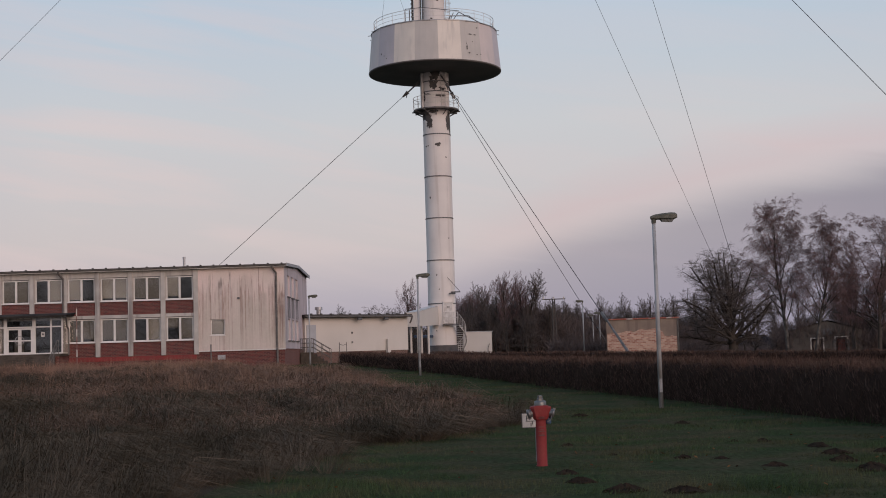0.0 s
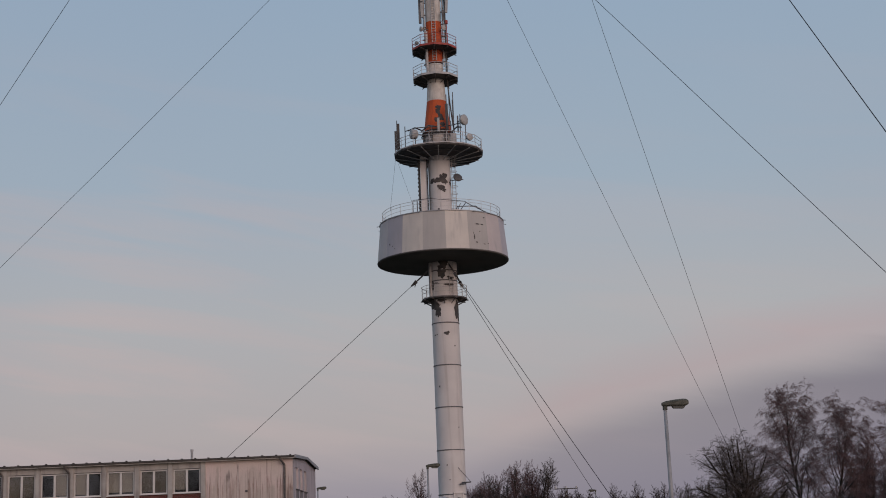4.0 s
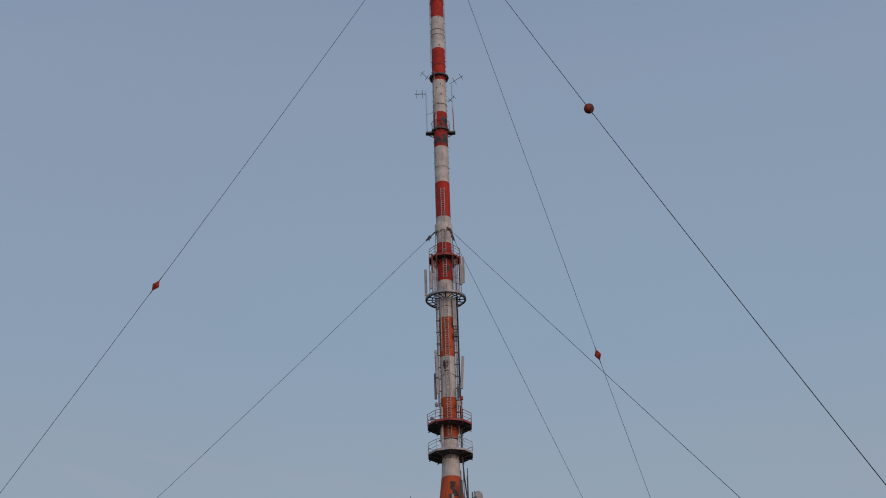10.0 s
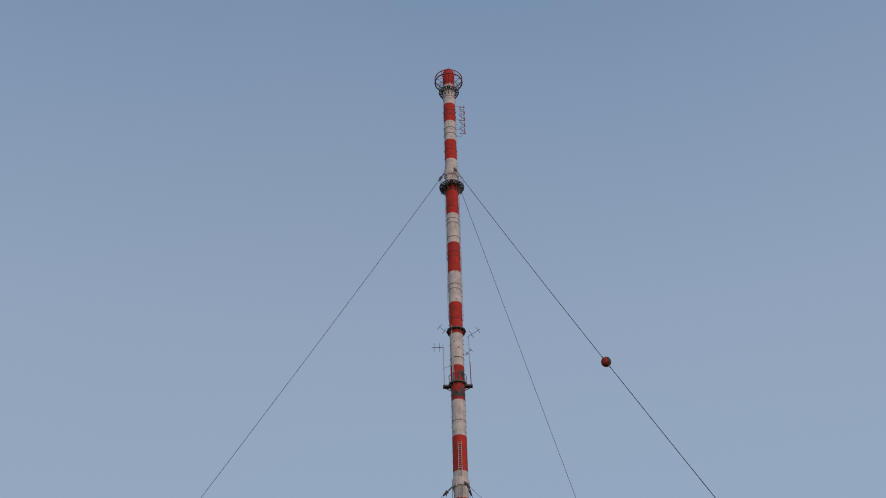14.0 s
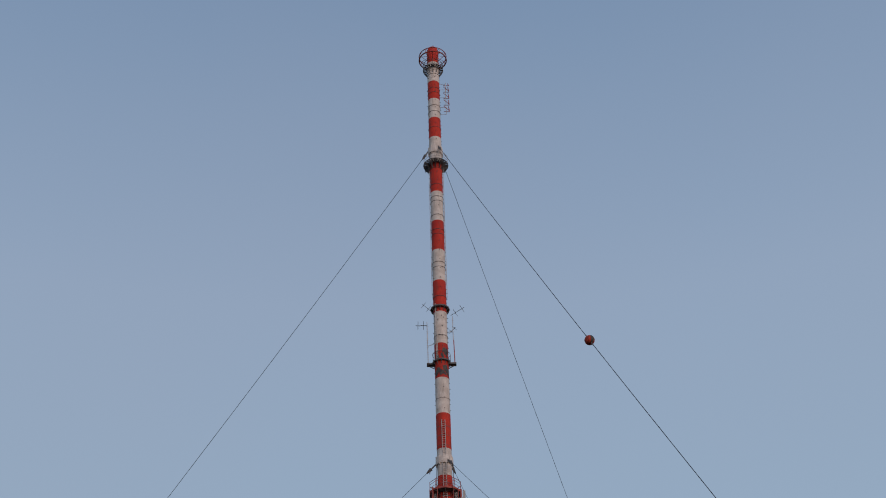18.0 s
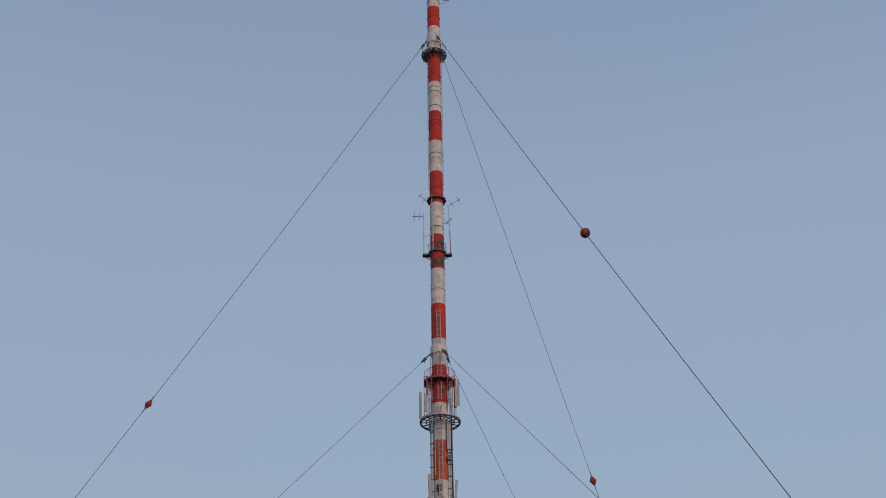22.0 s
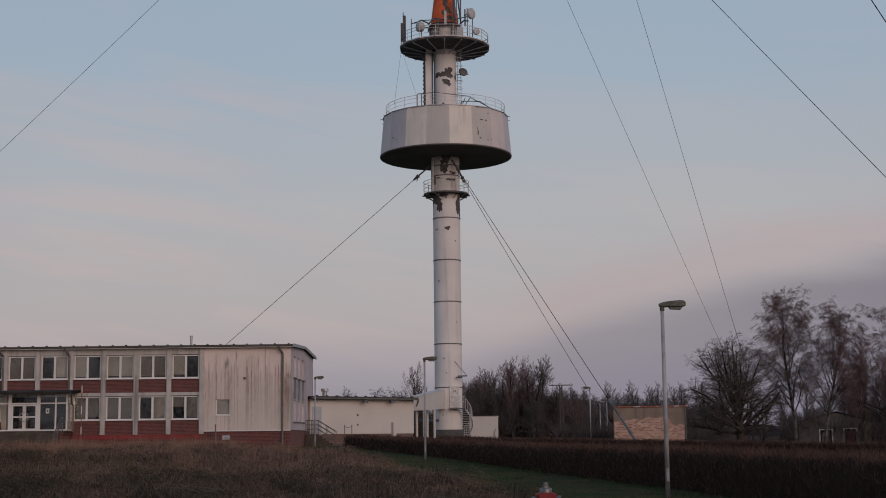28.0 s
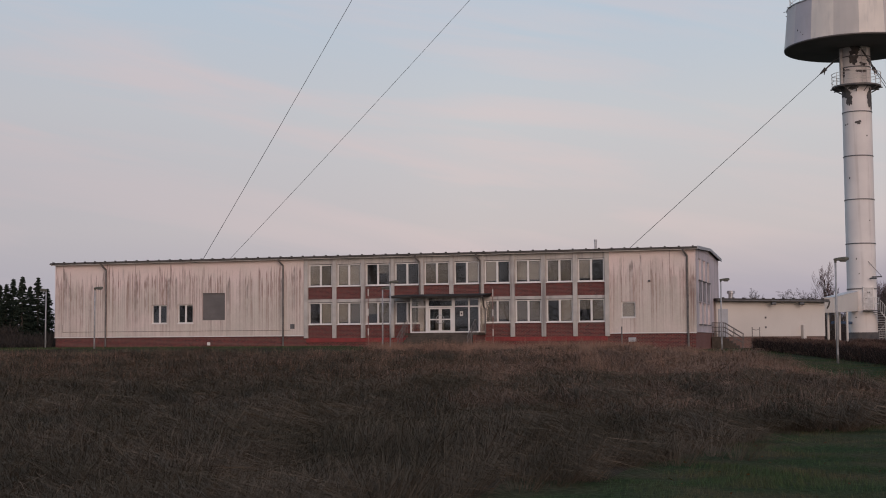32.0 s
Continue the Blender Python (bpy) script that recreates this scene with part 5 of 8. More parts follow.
def turned_wall(holes, x0, x1, y0, y1, z0, z1, gable):
    """A wall along y, with openings (y0, y1, z0, z1), and a low gable on top."""
    s, t = wall_boxes(Shape(), y0, y1, z0, z1, x0, x1, holes), Shape()
    t.add([(y, x, z) for x, y, z in s.v], [q[::-1] for q in s.f])
    if gable:
        m = (y0 + y1) / 2
        t.add([(x0, y0, z1), (x0, y1, z1), (x0, m, z1 + 0.40), (x1, y0, z1), (x1, y1, z1), (x1, m, z1 + 0.40)], [(0, 2, 1), (3, 4, 5), (0, 3, 5, 2), (2, 5, 4, 1)])
    return t


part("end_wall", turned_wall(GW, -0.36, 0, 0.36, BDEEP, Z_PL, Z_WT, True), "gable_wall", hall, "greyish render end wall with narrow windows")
part("end_plinth", Shape().box(-0.4, -0.06, 0.4, BDEEP - 0.05, 0.7, Z_PL - 0.004), "brick_end", hall, "dark brick plinth of the end wall")
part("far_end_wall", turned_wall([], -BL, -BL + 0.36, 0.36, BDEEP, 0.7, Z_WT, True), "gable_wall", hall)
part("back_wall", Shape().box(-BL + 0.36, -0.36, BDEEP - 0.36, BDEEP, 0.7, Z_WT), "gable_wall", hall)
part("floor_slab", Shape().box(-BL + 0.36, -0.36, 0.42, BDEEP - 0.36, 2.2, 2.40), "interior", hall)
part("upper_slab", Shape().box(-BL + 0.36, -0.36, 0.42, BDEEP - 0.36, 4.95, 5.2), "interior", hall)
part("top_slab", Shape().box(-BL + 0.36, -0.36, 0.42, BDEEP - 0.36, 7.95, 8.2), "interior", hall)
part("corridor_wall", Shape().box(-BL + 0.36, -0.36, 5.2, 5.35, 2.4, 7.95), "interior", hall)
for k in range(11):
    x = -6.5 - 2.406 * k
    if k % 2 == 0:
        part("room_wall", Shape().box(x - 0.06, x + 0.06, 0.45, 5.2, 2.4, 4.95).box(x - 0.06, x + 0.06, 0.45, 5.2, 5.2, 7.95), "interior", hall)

# roof: two low slopes, gutter and hooks
part("roof", Shape().add([(-BL - 0.25, -0.42, Z_WT + 0.18), (0.20, -0.42, Z_WT + 0.18), (0.20, BDEEP / 2, Z_WT + 0.50), (-BL - 0.25, BDEEP / 2, Z_WT + 0.50), (-BL - 0.25, BDEEP + 0.25, Z_WT + 0.18), (0.20, BDEEP + 0.25, Z_WT + 0.18),
                              (-BL - 0.25, -0.42, Z_WT + 0.05), (0.20, -0.42, Z_WT + 0.05), (0.20, BDEEP / 2, Z_WT + 0.40), (-BL - 0.25, BDEEP / 2, Z_WT + 0.40), (-BL - 0.25, BDEEP + 0.25, Z_WT + 0.05), (0.20, BDEEP + 0.25, Z_WT + 0.05)],
                             [(0, 1, 2, 3), (3, 2, 5, 4), (7, 6, 9, 8), (8, 9, 10, 11), (1, 0, 6, 7), (4, 5, 11, 10), (1, 7, 8, 2), (2, 8, 11, 5), (0, 3, 9, 6), (3, 4, 10, 9)]), "roof", hall, "dark low-pitched sheet roof")
part("barge_board", Shape().add([(0.205, -0.45, Z_WT - 0.02), (0.205, -0.45, Z_WT + 0.22), (0.205, BDEEP / 2, Z_WT + 0.54), (0.205, BDEEP / 2, Z_WT + 0.34), (0.205, BDEEP + 0.28, Z_WT + 0.22), (0.205, BDEEP + 0.28, Z_WT - 0.02),
                                (0.27, -0.45, Z_WT - 0.02), (0.27, -0.45, Z_WT + 0.22), (0.27, BDEEP / 2, Z_WT + 0.54), (0.27, BDEEP / 2, Z_WT + 0.34), (0.27, BDEEP + 0.28, Z_WT + 0.22), (0.27, BDEEP + 0.28, Z_WT - 0.02)],
                               [(6, 9, 8, 7), (9, 11, 10, 8), (0, 1, 2, 3), (3, 2, 4, 5), (1, 7, 8, 2), (2, 8, 10, 4), (0, 3, 9, 6), (3, 5, 11, 9), (0, 6, 7, 1), (5, 4, 10, 11)]), "galv", hall, "grey barge board at the gable")
part("soffit", Shape().box(-BL - 0.2, 0.18, -0.40, 0.0, Z_WT - 0.03, Z_WT + 0.03), "frame", hall)
s = Shape()
for k in range(7):
    a0, a1 = math.pi * k / 6, math.pi * (k + 1) / 6
    if k < 6:
        s.add([(-BL - 0.25, -0.48 + 0.06 * math.cos(a0), Z_WT + 0.10 - 0.07 * math.sin(a0)), (0.20, -0.48 + 0.06 * math.cos(a0), Z_WT + 0.10 - 0.07 * math.sin(a0)), (0.20, -0.48 + 0.06 * math.cos(a1), Z_WT + 0.10 - 0.07 * math.sin(a1)), (-BL - 0.25, -0.48 + 0.06 * math.cos(a1), Z_WT + 0.10 - 0.07 * math.sin(a1))], [(0, 1, 2, 3)])
part("gutter", s, "pipe", hall, "dark zinc gutter along the eaves")
knob = part("roof_hook", Shape().box(-0.07, 0.07, -0.09, 0.09, 0, 0.07, 0.02), "roof", hall, at=pose(-BL, -0.3, Z_WT + 0.18))
for k in range(1, 55):
    share("roof_hook", knob, hall, pose(-BL + k * 0.985 + 0.05 * math.sin(k * 7.0), -0.3, Z_WT + 0.18))
part("ridge_cap", Shape().rod((-BL - 0.4, BDEEP / 2, Z_WT + 0.50), (0.18, BDEEP / 2, Z_WT + 0.50), 0.07, n=8), "roof", hall)
part("flue", Shape().rod((-7.62, 1.6, Z_WT + 0.2), (-7.62, 1.6, 9.32), 0.09, n=10).rod((-7.62, 1.6, 9.2), (-7.62, 1.6, 9.36), 0.11, n=10), "galv", hall, "short shiny metal flue")

# downpipes with their swan necks
for x, z0 in ((-48.46, 0.95), (-32.50, 0.95), (-21.07, 5.3), (-16.21, 5.3), (-0.57, 0.95)):
    part("downpipe", Shape().path([(x - 0.26, -0.46, Z_WT + 0.05), (x - 0.25, -0.43, Z_WT - 0.12), (x, -0.10, Z_WT - 0.48), (x, -0.10, z0)], 0.075, 8), "pipe", hall, "dark zinc downpipe")

# facade: pillars, beams, brick panels and windows
pillar = part("pillar", Shape().box(-0.17, 0.17, -0.10, 0.36, 2.06, Z_WT - 0.01, 0.015), "concrete", hall, "grey concrete facade pillar", at=pose(-6.5, 0, 0))
for k in range(1, 11):
    if k not in (4, 5, 6):
        share("pillar", pillar, hall, pose(-6.5 - 2.406 * k, 0, 0))
short = part("pillar", Shape().box(-0.17, 0.17, -0.10, 0.36, 5.1, Z_WT - 0.01, 0.015), "concrete", hall, "grey concrete facade pillar", at=pose(-6.5 - 2.406 * 5, 0, 0))
for k in (4, 6):
    share("pillar", short, hall, pose(-6.5 - 2.406 * k, 0, 0))
for k in (4, 6):
    share("pillar", pillar, hall, pose(-6.5 - 2.406 * k, 0.12, -0.004))
part("lintel_beam", Shape().box(-30.5, -6.5, -0.02, 0.36, 4.88, 5.12), "concrete", hall, "concrete beam between the storeys")
part("head_beam", Shape().box(-30.5, -6.5, 0.0, 0.36, 7.88, Z_WT - 0.006), "concrete", hall, "concrete beam under the eaves")


def window(parent, x0, x1, z0, z1, y, blinds=(0, 0), panes=2, split=0.5, sill=True, deep=0.07, rnd=None):
    """A white timber window: frame with its mullion, sill, panes, and a blind where one is drawn, or a dark sheet
    imitating a reflection.
    """
    s = Shape()
    f = 0.075
    s.box(x0, x1, y, y + deep, z1 - f, z1).box(x0, x1, y, y + deep, z0, z0 + f)
    s.box(x0, x0 + f, y, y + deep, z0 + f, z1 - f).box(x1 - f, x1, y, y + deep, z0 + f, z1 - f)
    w = part("window", s, "frame", parent, "white-framed casement window")
    if panes == 2:
        xm = x0 + (x1 - x0) * split
        part("mullion", Shape().box(xm - 0.075, xm + 0.075, y - 0.015, y + deep - 0.004, z0 + f, z1 - f), "frame", w)
        spans = [(x0 + f, xm - 0.075), (xm + 0.075, x1 - f)]
    else:
        spans = [(x0 + f, x1 - f)]
    for k, (a, b) in enumerate(spans):
        p = part("pane", Shape().box(a, b, y + 0.025, y + 0.033, z0 + f, z1 - f), "glass", w)
        p.visible_shadow = False
        drawn = blinds[k % len(blinds)]
        if drawn:
            part("blind", Shape().box(a + 0.01, b - 0.01, y + 0.10, y + 0.105, z0 + f + (z1 - z0) * (1 - abs(drawn)), z1 - f), "blind" if drawn > 0 else "reflection_sheet", w, "grey blind drawn behind the glass" if drawn > 0 else "dark sheet behind the glass in place of a reflection")
    if sill:
        part("sill", Shape().box(x0 - 0.06, x1 + 0.06, y - 0.16, y + 0.02, z0 - 0.06, z0 - 0.002), "frame", w)
    return w


# how far each blind is drawn, window by window from the west; below nought for dark sheets that imitate dim reflections
BL_UP = [(0.95, -0.97), (0.97, 0.97), (0, -0.5), (0, 0), (-0.97, -0.97), (0, 0.95), (0.95, 0), (0.92, 0.92), (-0.95, -0.97), (0.9, 0)]
BL_LOW = [(0, 0.97), (0.95, -0.95), (-0.6, -0.95), (0, 0.97), None, None, (-0.97, -0.9), (-0.95, -0.97), (0, 0.97), (-0.5, -0.95)]
for k in range(10):
    xr = -6.5 - 2.406 * (9 - k)
    x0, x1 = xr - 2.406 + 0.17, xr - 0.17
    window(hall, x0 + 0.06, x1 - 0.06, 6.15, 7.84, 0.10, BL_UP[k])
    part("brick_panel", Shape().box(x0, x1, 0.05, 0.36, 5.12, 6.08), "brick", hall, "red brick spandrel panel")
    for xa in (x0, x1 - 0.06):
        part("window_reveal", Shape().box(xa, xa + 0.06, 0.02, 0.36, 6.08, 7.88), "concrete", hall)
    if k in (4, 5):
        continue
    window(hall, x0 + 0.06, x1 - 0.06, 3.15, 4.84, 0.10, BL_LOW[k])
    for xa in (x0, x1 - 0.06):
        part("window_reveal", Shape().box(xa, xa + 0.06, 0.02, 0.36, 3.09, 4.88), "concrete", hall)
    part("brick_panel", Shape().box(x0, x1, 0.05, 0.36, 2.06, 3.09), "brick", hall, "red brick panel below the window")
for a, b, c, d in SMALL[:2]:
    window(hall, a, b, c, d, 0.12, (0, 0.15))
window(hall, -5.47, -4.42, 3.42, 4.58, 0.12, (0.97,), panes=1)
sh = part("roller_shutter", Shape().box(-39.64, -37.64, 0.10, 0.14, 3.58, 5.78), "roller", hall, "large closed grey roller shutter")
slat = part("slat", Shape().box(-39.62, -37.66, 0.082, 0.10, 0, 0.095, 0.008), "roller", sh, at=pose(0, 0, 3.60))
for k in range(1, 20):
    share("slat", slat, sh, pose(0, 0, 3.60 + k * 0.109))
part("vent_grille", Shape().box(-31.93, -31.55, -0.02, 0.05, 2.82, 3.2), "steel", hall)
part("wall_cable", Shape().path([(-52.6, -0.02, 3.3), (-52.6, -0.02, 2.72), (-44.0, -0.02, 2.72), (-31.9, -0.02, 2.72)], 0.012, 4), "pipe", hall)
part("wall_hook", Shape().box(-3.45, -3.28, -0.12, 0.01, 6.02, 6.16, 0.02), "steel", hall)
part("meter_box", Shape().box(-4.95, -4.4, -0.12, 0.06, 1.62, 1.95, 0.02), "galv", hall, "grey meter box on the plinth")
part("post", Shape().rod((-5.35, -0.6, 1.0), (-5.35, -0.6, 2.75), 0.05, n=6), "pipe", hall)
part("plinth_box", Shape().box(-39.2, -38.95, -0.04, 0.06, 1.55, 1.8, 0.01), "frame", hall)
for y0, y1, z0, z1 in GW:
    s = Shape().box(y0, y1, 0, 0.06, z0, z1)
    t = Shape().add([(-0.14 - y, x, z) for x, y, z in s.v], s.f)
    w = part("window", t, "frame", hall, "narrow pale window in the end wall")
    part("sill", Shape().box(-0.02, 0.10, y0 - 0.1, y1 + 0.1, z0 - 0.08, z0 - 0.002), "fascia", w)
    part("pane", Shape().box(-0.139, -0.132, y0 + 0.1, y1 - 0.1, z0 + 0.1, z1 - 0.1), "wing_wall", w, "pale closed panel behind the frame")
for y0, y1, z0, z1 in GW[:3]:
    part("spandrel_panel", Shape().box(0.0, 0.025, y0, y1, 4.62, 6.10), "spandrel", hall, "dirty panel between the end windows")

# entrance: canopy, glazed porch, double door, steps
porch = part("porch_canopy", Shape().add([(-22.7, -2.4, 5.02), (-15.5, -2.4, 5.02), (-15.5, 0, 5.12), (-22.7, 0, 5.12), (-22.9, -2.5, 5.16), (-15.3, -2.5, 5.16), (-15.3, 0, 5.38), (-22.9, 0, 5.38)], [(0, 3, 2, 1), (4, 5, 6, 7), (0, 1, 5, 4), (1, 2, 6, 5), (3, 0, 4, 7), (2, 3, 7, 6)]), "roof", hall, "dark sheet canopy over the entrance")
fr = Shape()
XP = (-21.35, -20.05, -17.98, -16.75, -15.95)
YP = -1.45
for x in XP[:1] + XP[3:]:
    fr.box(x - 0.05, x + 0.05, YP, YP + 0.1, 2.42, 5.03)
for x in XP[1:3]:
    fr.box(x - 0.11, x + 0.11, YP - 0.02, YP + 0.12, 2.42, 5.03)
fr.box(XP[0], XP[4], YP + 0.005, YP + 0.095, 4.33, 4.42).box(XP[0], XP[4], YP + 0.005, YP + 0.095, 2.40, 2.5)
porch_frame = part("porch_frame", fr, "frame", hall, "white frame of the glazed entrance porch")
for a, b in zip(XP, XP[1:]):
    p = part("pane", Shape().box(a + 0.05, b - 0.05, YP + 0.04, YP + 0.05, 4.42, 5.03), "glass", porch_frame)
    p.visible_shadow = False
    if a != XP[1]:
        p = part("pane", Shape().box(a + 0.05, b - 0.05, YP + 0.04, YP + 0.05, 2.5, 4.33), "glass", porch_frame)
        p.visible_shadow = False
part("side_pane", Shape().box(XP[4] - 0.01, XP[4], YP + 0.1, 0.0, 2.5, 5.03), "glass", porch_frame).visible_shadow = False
part("side_pane", Shape().box(XP[0], XP[0] + 0.01, YP + 0.1, 0.0, 2.5, 5.03), "glass", porch_frame).visible_shadow = False
for a, b in ((XP[1] + 0.11, (XP[1] + XP[2]) / 2), ((XP[1] + XP[2]) / 2, XP[2] - 0.11)):
    y = YP + 0.02
    d = part("entrance_door", Shape().box(a + 0.01, a + 0.12, y, y + 0.07, 2.43, 4.31).box(b - 0.12, b - 0.01, y, y + 0.07, 2.43, 4.31).box(a + 0.12, b - 0.12, y, y + 0.07, 2.43, 2.58).box(a + 0.12, b - 0.12, y, y + 0.07, 4.19, 4.31).box(a + 0.12, b - 0.12, y, y + 0.07, 3.36, 3.46), "frame", hall, "white glazed leaf of the double door")
    p = part("pane", Shape().box(a + 0.12, b - 0.12, y + 0.03, y + 0.04, 2.58, 4.19), "glass", d)
    p.visible_shadow = False
    h = Shape()
    c = (XP[1] + XP[2]) / 2
    h.lathe([(0.30, -0.02), (0.34, 0), (0.30, 0.02)], 14, a0=90 if b == c else -90, a1=270 if b == c else 90)
    part("handle", h, "galv", d, "half-ring door pull", at=pose(c, y - 0.05, 3.42, 90, 0, 0))
part("notice", Shape().box(-17.45, -17.2, YP - 0.01, YP - 0.004, 3.65, 4.0), "sign_white", porch_frame, "small paper notice with dark bars")
part("notice_bar", Shape().box(-17.38, -17.27, YP - 0.016, YP - 0.011, 3.76, 3.9), "black_print", porch_frame)
# added walls, coloured dark so the porch reads as shaded inside
part("lobby_wall", Shape().box(-20.75, -16.35, 2.6, 2.7, 2.4, 4.95).box(-20.85, -20.75, 0.4, 2.7, 2.4, 4.95).box(-16.35, -16.25, 0.4, 2.7, 2.4, 4.95), "lobby", hall, "added dark wall for the shade behind the entrance")
part("noticeboard", Shape().box(-20.6, -19.9, 2.4, 2.5, 2.45, 3.5, 0.02), "blind", hall)
part("porch_gutter", Shape().path([(-15.45, -2.45, 5.06), (-15.45, -2.2, 4.95), (-15.75, -0.9, 4.35), (-15.80, -0.25, 4.2), (-15.80, -0.25, 2.3)], 0.06, 7), "pipe", hall, "bent rain pipe beside the porch")
part("porch_floor", Shape().box(-21.6, -15.85, -2.3, 0.0, 2.22, 2.40), "stair_concrete", hall)
for k in range(7):
    part("step", Shape().box(-21.2 - 0.06 * k, -16.2 + 0.06 * k, -2.3 - 0.32 * (k + 1), -2.3 - 0.32 * k if k else -2.3, 0.85, 2.22 - 0.17 * k, 0.015), "stair_concrete", hall, "worn concrete step")
part("porch_base", Shape().box(-21.5, -15.95, -2.25, 0.05, 0.8, 2.22), "brick", hall)
for x in (-21.4, -16.0):
    r = Shape()
    top = [(x, -2.2, 3.35), (x, -2.5, 3.35), (x, -4.6, 2.05)]
    r.path(top, 0.03, 5).path([(p[0], p[1], p[2] - 0.45) for p in top], 0.022, 5)
    for y, z in ((-2.2, 3.35), (-3.4, 2.78), (-4.55, 2.08)):
        r.rod((x, y, z - 1.2), (x, y, z), 0.028, n=5)
    for q in range(9):
        y = -2.6 - q * 0.22
        z = 3.35 + (y + 2.5) * 0.619
        r.rod((x, y, z - 0.9), (x, y, z), 0.012, n=4)
    part("stair_railing", r, "pipe", hall, "rusty steel stair railing")

# side stair at the end wall
s = Shape().box(0.0, 0.95, 10.2, 11.6, 0.85, 2.0, 0.02)
part("side_landing", s, "stair_concrete", hall, "concrete landing of the side stair")
for k in range(5):
    part("side_step", Shape().box(0.95 + 0.28 * k, 1.23 + 0.28 * k, 10.2, 11.6, 0.85, 1.83 - 0.18 * k, 0.012), "stair_concrete", hall)
for y in (10.25, 11.55):
    r = Shape()
    for h in (3.1, 2.75, 2.4):
        r.path([(0.02, y, h), (0.95, y, h), (2.4, y, h - 0.9)], 0.025, 5)
    for x, z in ((0.05, 3.1), (0.5, 3.1), (0.95, 3.1), (1.7, 2.65), (2.38, 2.2)):
        r.rod((x, y, z - 1.15), (x, y, z), 0.025, n=5)
    part("side_railing", r, "pipe", hall, "grey pipe railing of the side stair")

# ---------------------------------------------------------------- low wing and the covered bridge
WA = Vector((-11.55, 113.0, 0))
WBv = Vector((-3.25, 119.2, 0))
wd = (WBv - WA).normalized()
WL = (WBv - WA).length
wing = thing("workshop_wing", pose(WA.x, WA.y, 0, 0, 0, math.degrees(math.atan2(wd.y, wd.x))), "low cream-rendered wing with a dark flat roof", "building")
W_T = 4.86
part("front_wall", Shape().box(0, WL, 0, 0.3, 2.0, W_T), "wing_wall", wing, "plain cream render wall")
part("side_wall", Shape().box(WL - 0.3, WL, 0.3, 6.0, 2.0, W_T), "wing_wall", wing)
part("back_wall", Shape().box(0, WL, 6.0, 6.3, 0.8, W_T), "wing_wall", wing)
part("near_side_wall", Shape().box(0, 0.3, 0.3, 6.0, 0.8, W_T), "wing_wall", wing)
part("plinth", Shape().box(0.05, WL - 0.05, 0.05, 5.9, 0.8, 1.995), "brown_brick", wing, "brown brick plinth")
part("roof", Shape().add([(-0.3, -0.55, W_T + 0.02), (WL + 0.12, -0.55, W_T + 0.02), (WL + 0.12, 6.6, W_T - 0.15), (-0.3, 6.6, W_T - 0.15), (-0.3, -0.55, W_T + 0.24), (WL + 0.12, -0.55, W_T + 0.20), (WL + 0.12, 6.6, W_T + 0.02), (-0.3, 6.6, W_T + 0.02)], [(0, 3, 2, 1), (4, 5, 6, 7), (0, 1, 5, 4), (1, 2, 6, 5), (2, 3, 7, 6), (3, 0, 4, 7)]), "roof", wing, "dark flat roof with a deep eave")
part("gutter", Shape().rod((-0.2, -0.6, W_T + 0.06), (WL + 0.1, -0.6, W_T + 0.02), 0.07, n=8), "pipe", wing)
wk = part("roof_hook", Shape().box(-0.08, 0.08, -0.1, 0.1, 0, 0.09, 0.02), "roof", wing, at=pose(0.4, -0.4, W_T + 0.23))
for k in range(1, 11):
    share("roof_hook", wk, wing, pose(0.4 + k * 0.95, -0.4, W_T + 0.23 - 0.004 * k))
part("roof_vent", Shape().rod((2.6, 2.0, W_T), (2.6, 2.0, W_T + 0.72), 0.20, n=12).rod((2.6, 2.0, W_T + 0.72), (2.6, 2.0, W_T + 0.95), 0.34, 0.30, n=12), "galv", wing, "round metal roof vent")
# the door's blue-grey carries the shade at this end of the wall
part("side_door", Shape().box(0.15, 1.05, -0.06, 0.02, 1.95, 4.25, 0.02), "blue_grey", wing, "side door in a shaded blue-grey tone")
part("rain_pipe", Shape().path([(WL + 0.15, -0.5, W_T + 0.0), (WL + 0.12, -0.4, W_T - 0.3), (WL + 0.12, -0.2, W_T - 0.55)], 0.07, 7), "pipe", wing)
for x, z in ((4.6, 3.55), (4.6, 2.75)):
    part("wall_spot", Shape().box(x - 0.08, x + 0.08, -0.05, 0.01, z - 0.08, z + 0.08, 0.02), "steel", wing)
for x in (4.9, 7.6):
    part("floodlight", Shape().box(x - 0.12, x + 0.3, -0.75, -0.5, W_T - 0.28, W_T - 0.08, 0.03), "steel", wing)
part("wall_pier", Shape().box(8.0, 8.3, -0.35, 0.0, 0.85, 2.95, 0.02), "wing_wall", wing, "short cream pier before the wall")
for x in (2.3, 3.0):
    part("stanchion", Shape().rod((x, -1.6, 0.95), (x, -1.6, 2.75), 0.03, n=6), "pipe", wing)
part("stanchion_chain", Shape().path([(2.3, -1.6, 2.6), (2.65, -1.6, 2.5), (3.0, -1.6, 2.6)], 0.02, 4), "pipe", wing)

bridge = thing("covered_bridge", pose(0, 0, 0), "white boxed cable bridge between wing and tower", "bridge")
bx0, by0, bx1, by1 = -3.0, 121.6, -0.95, 129.0
bd = Vector((bx1 - bx0, by1 - by0, 0)).normalized()
bs = Vector((bd.y, -bd.x, 0)) * 0.42


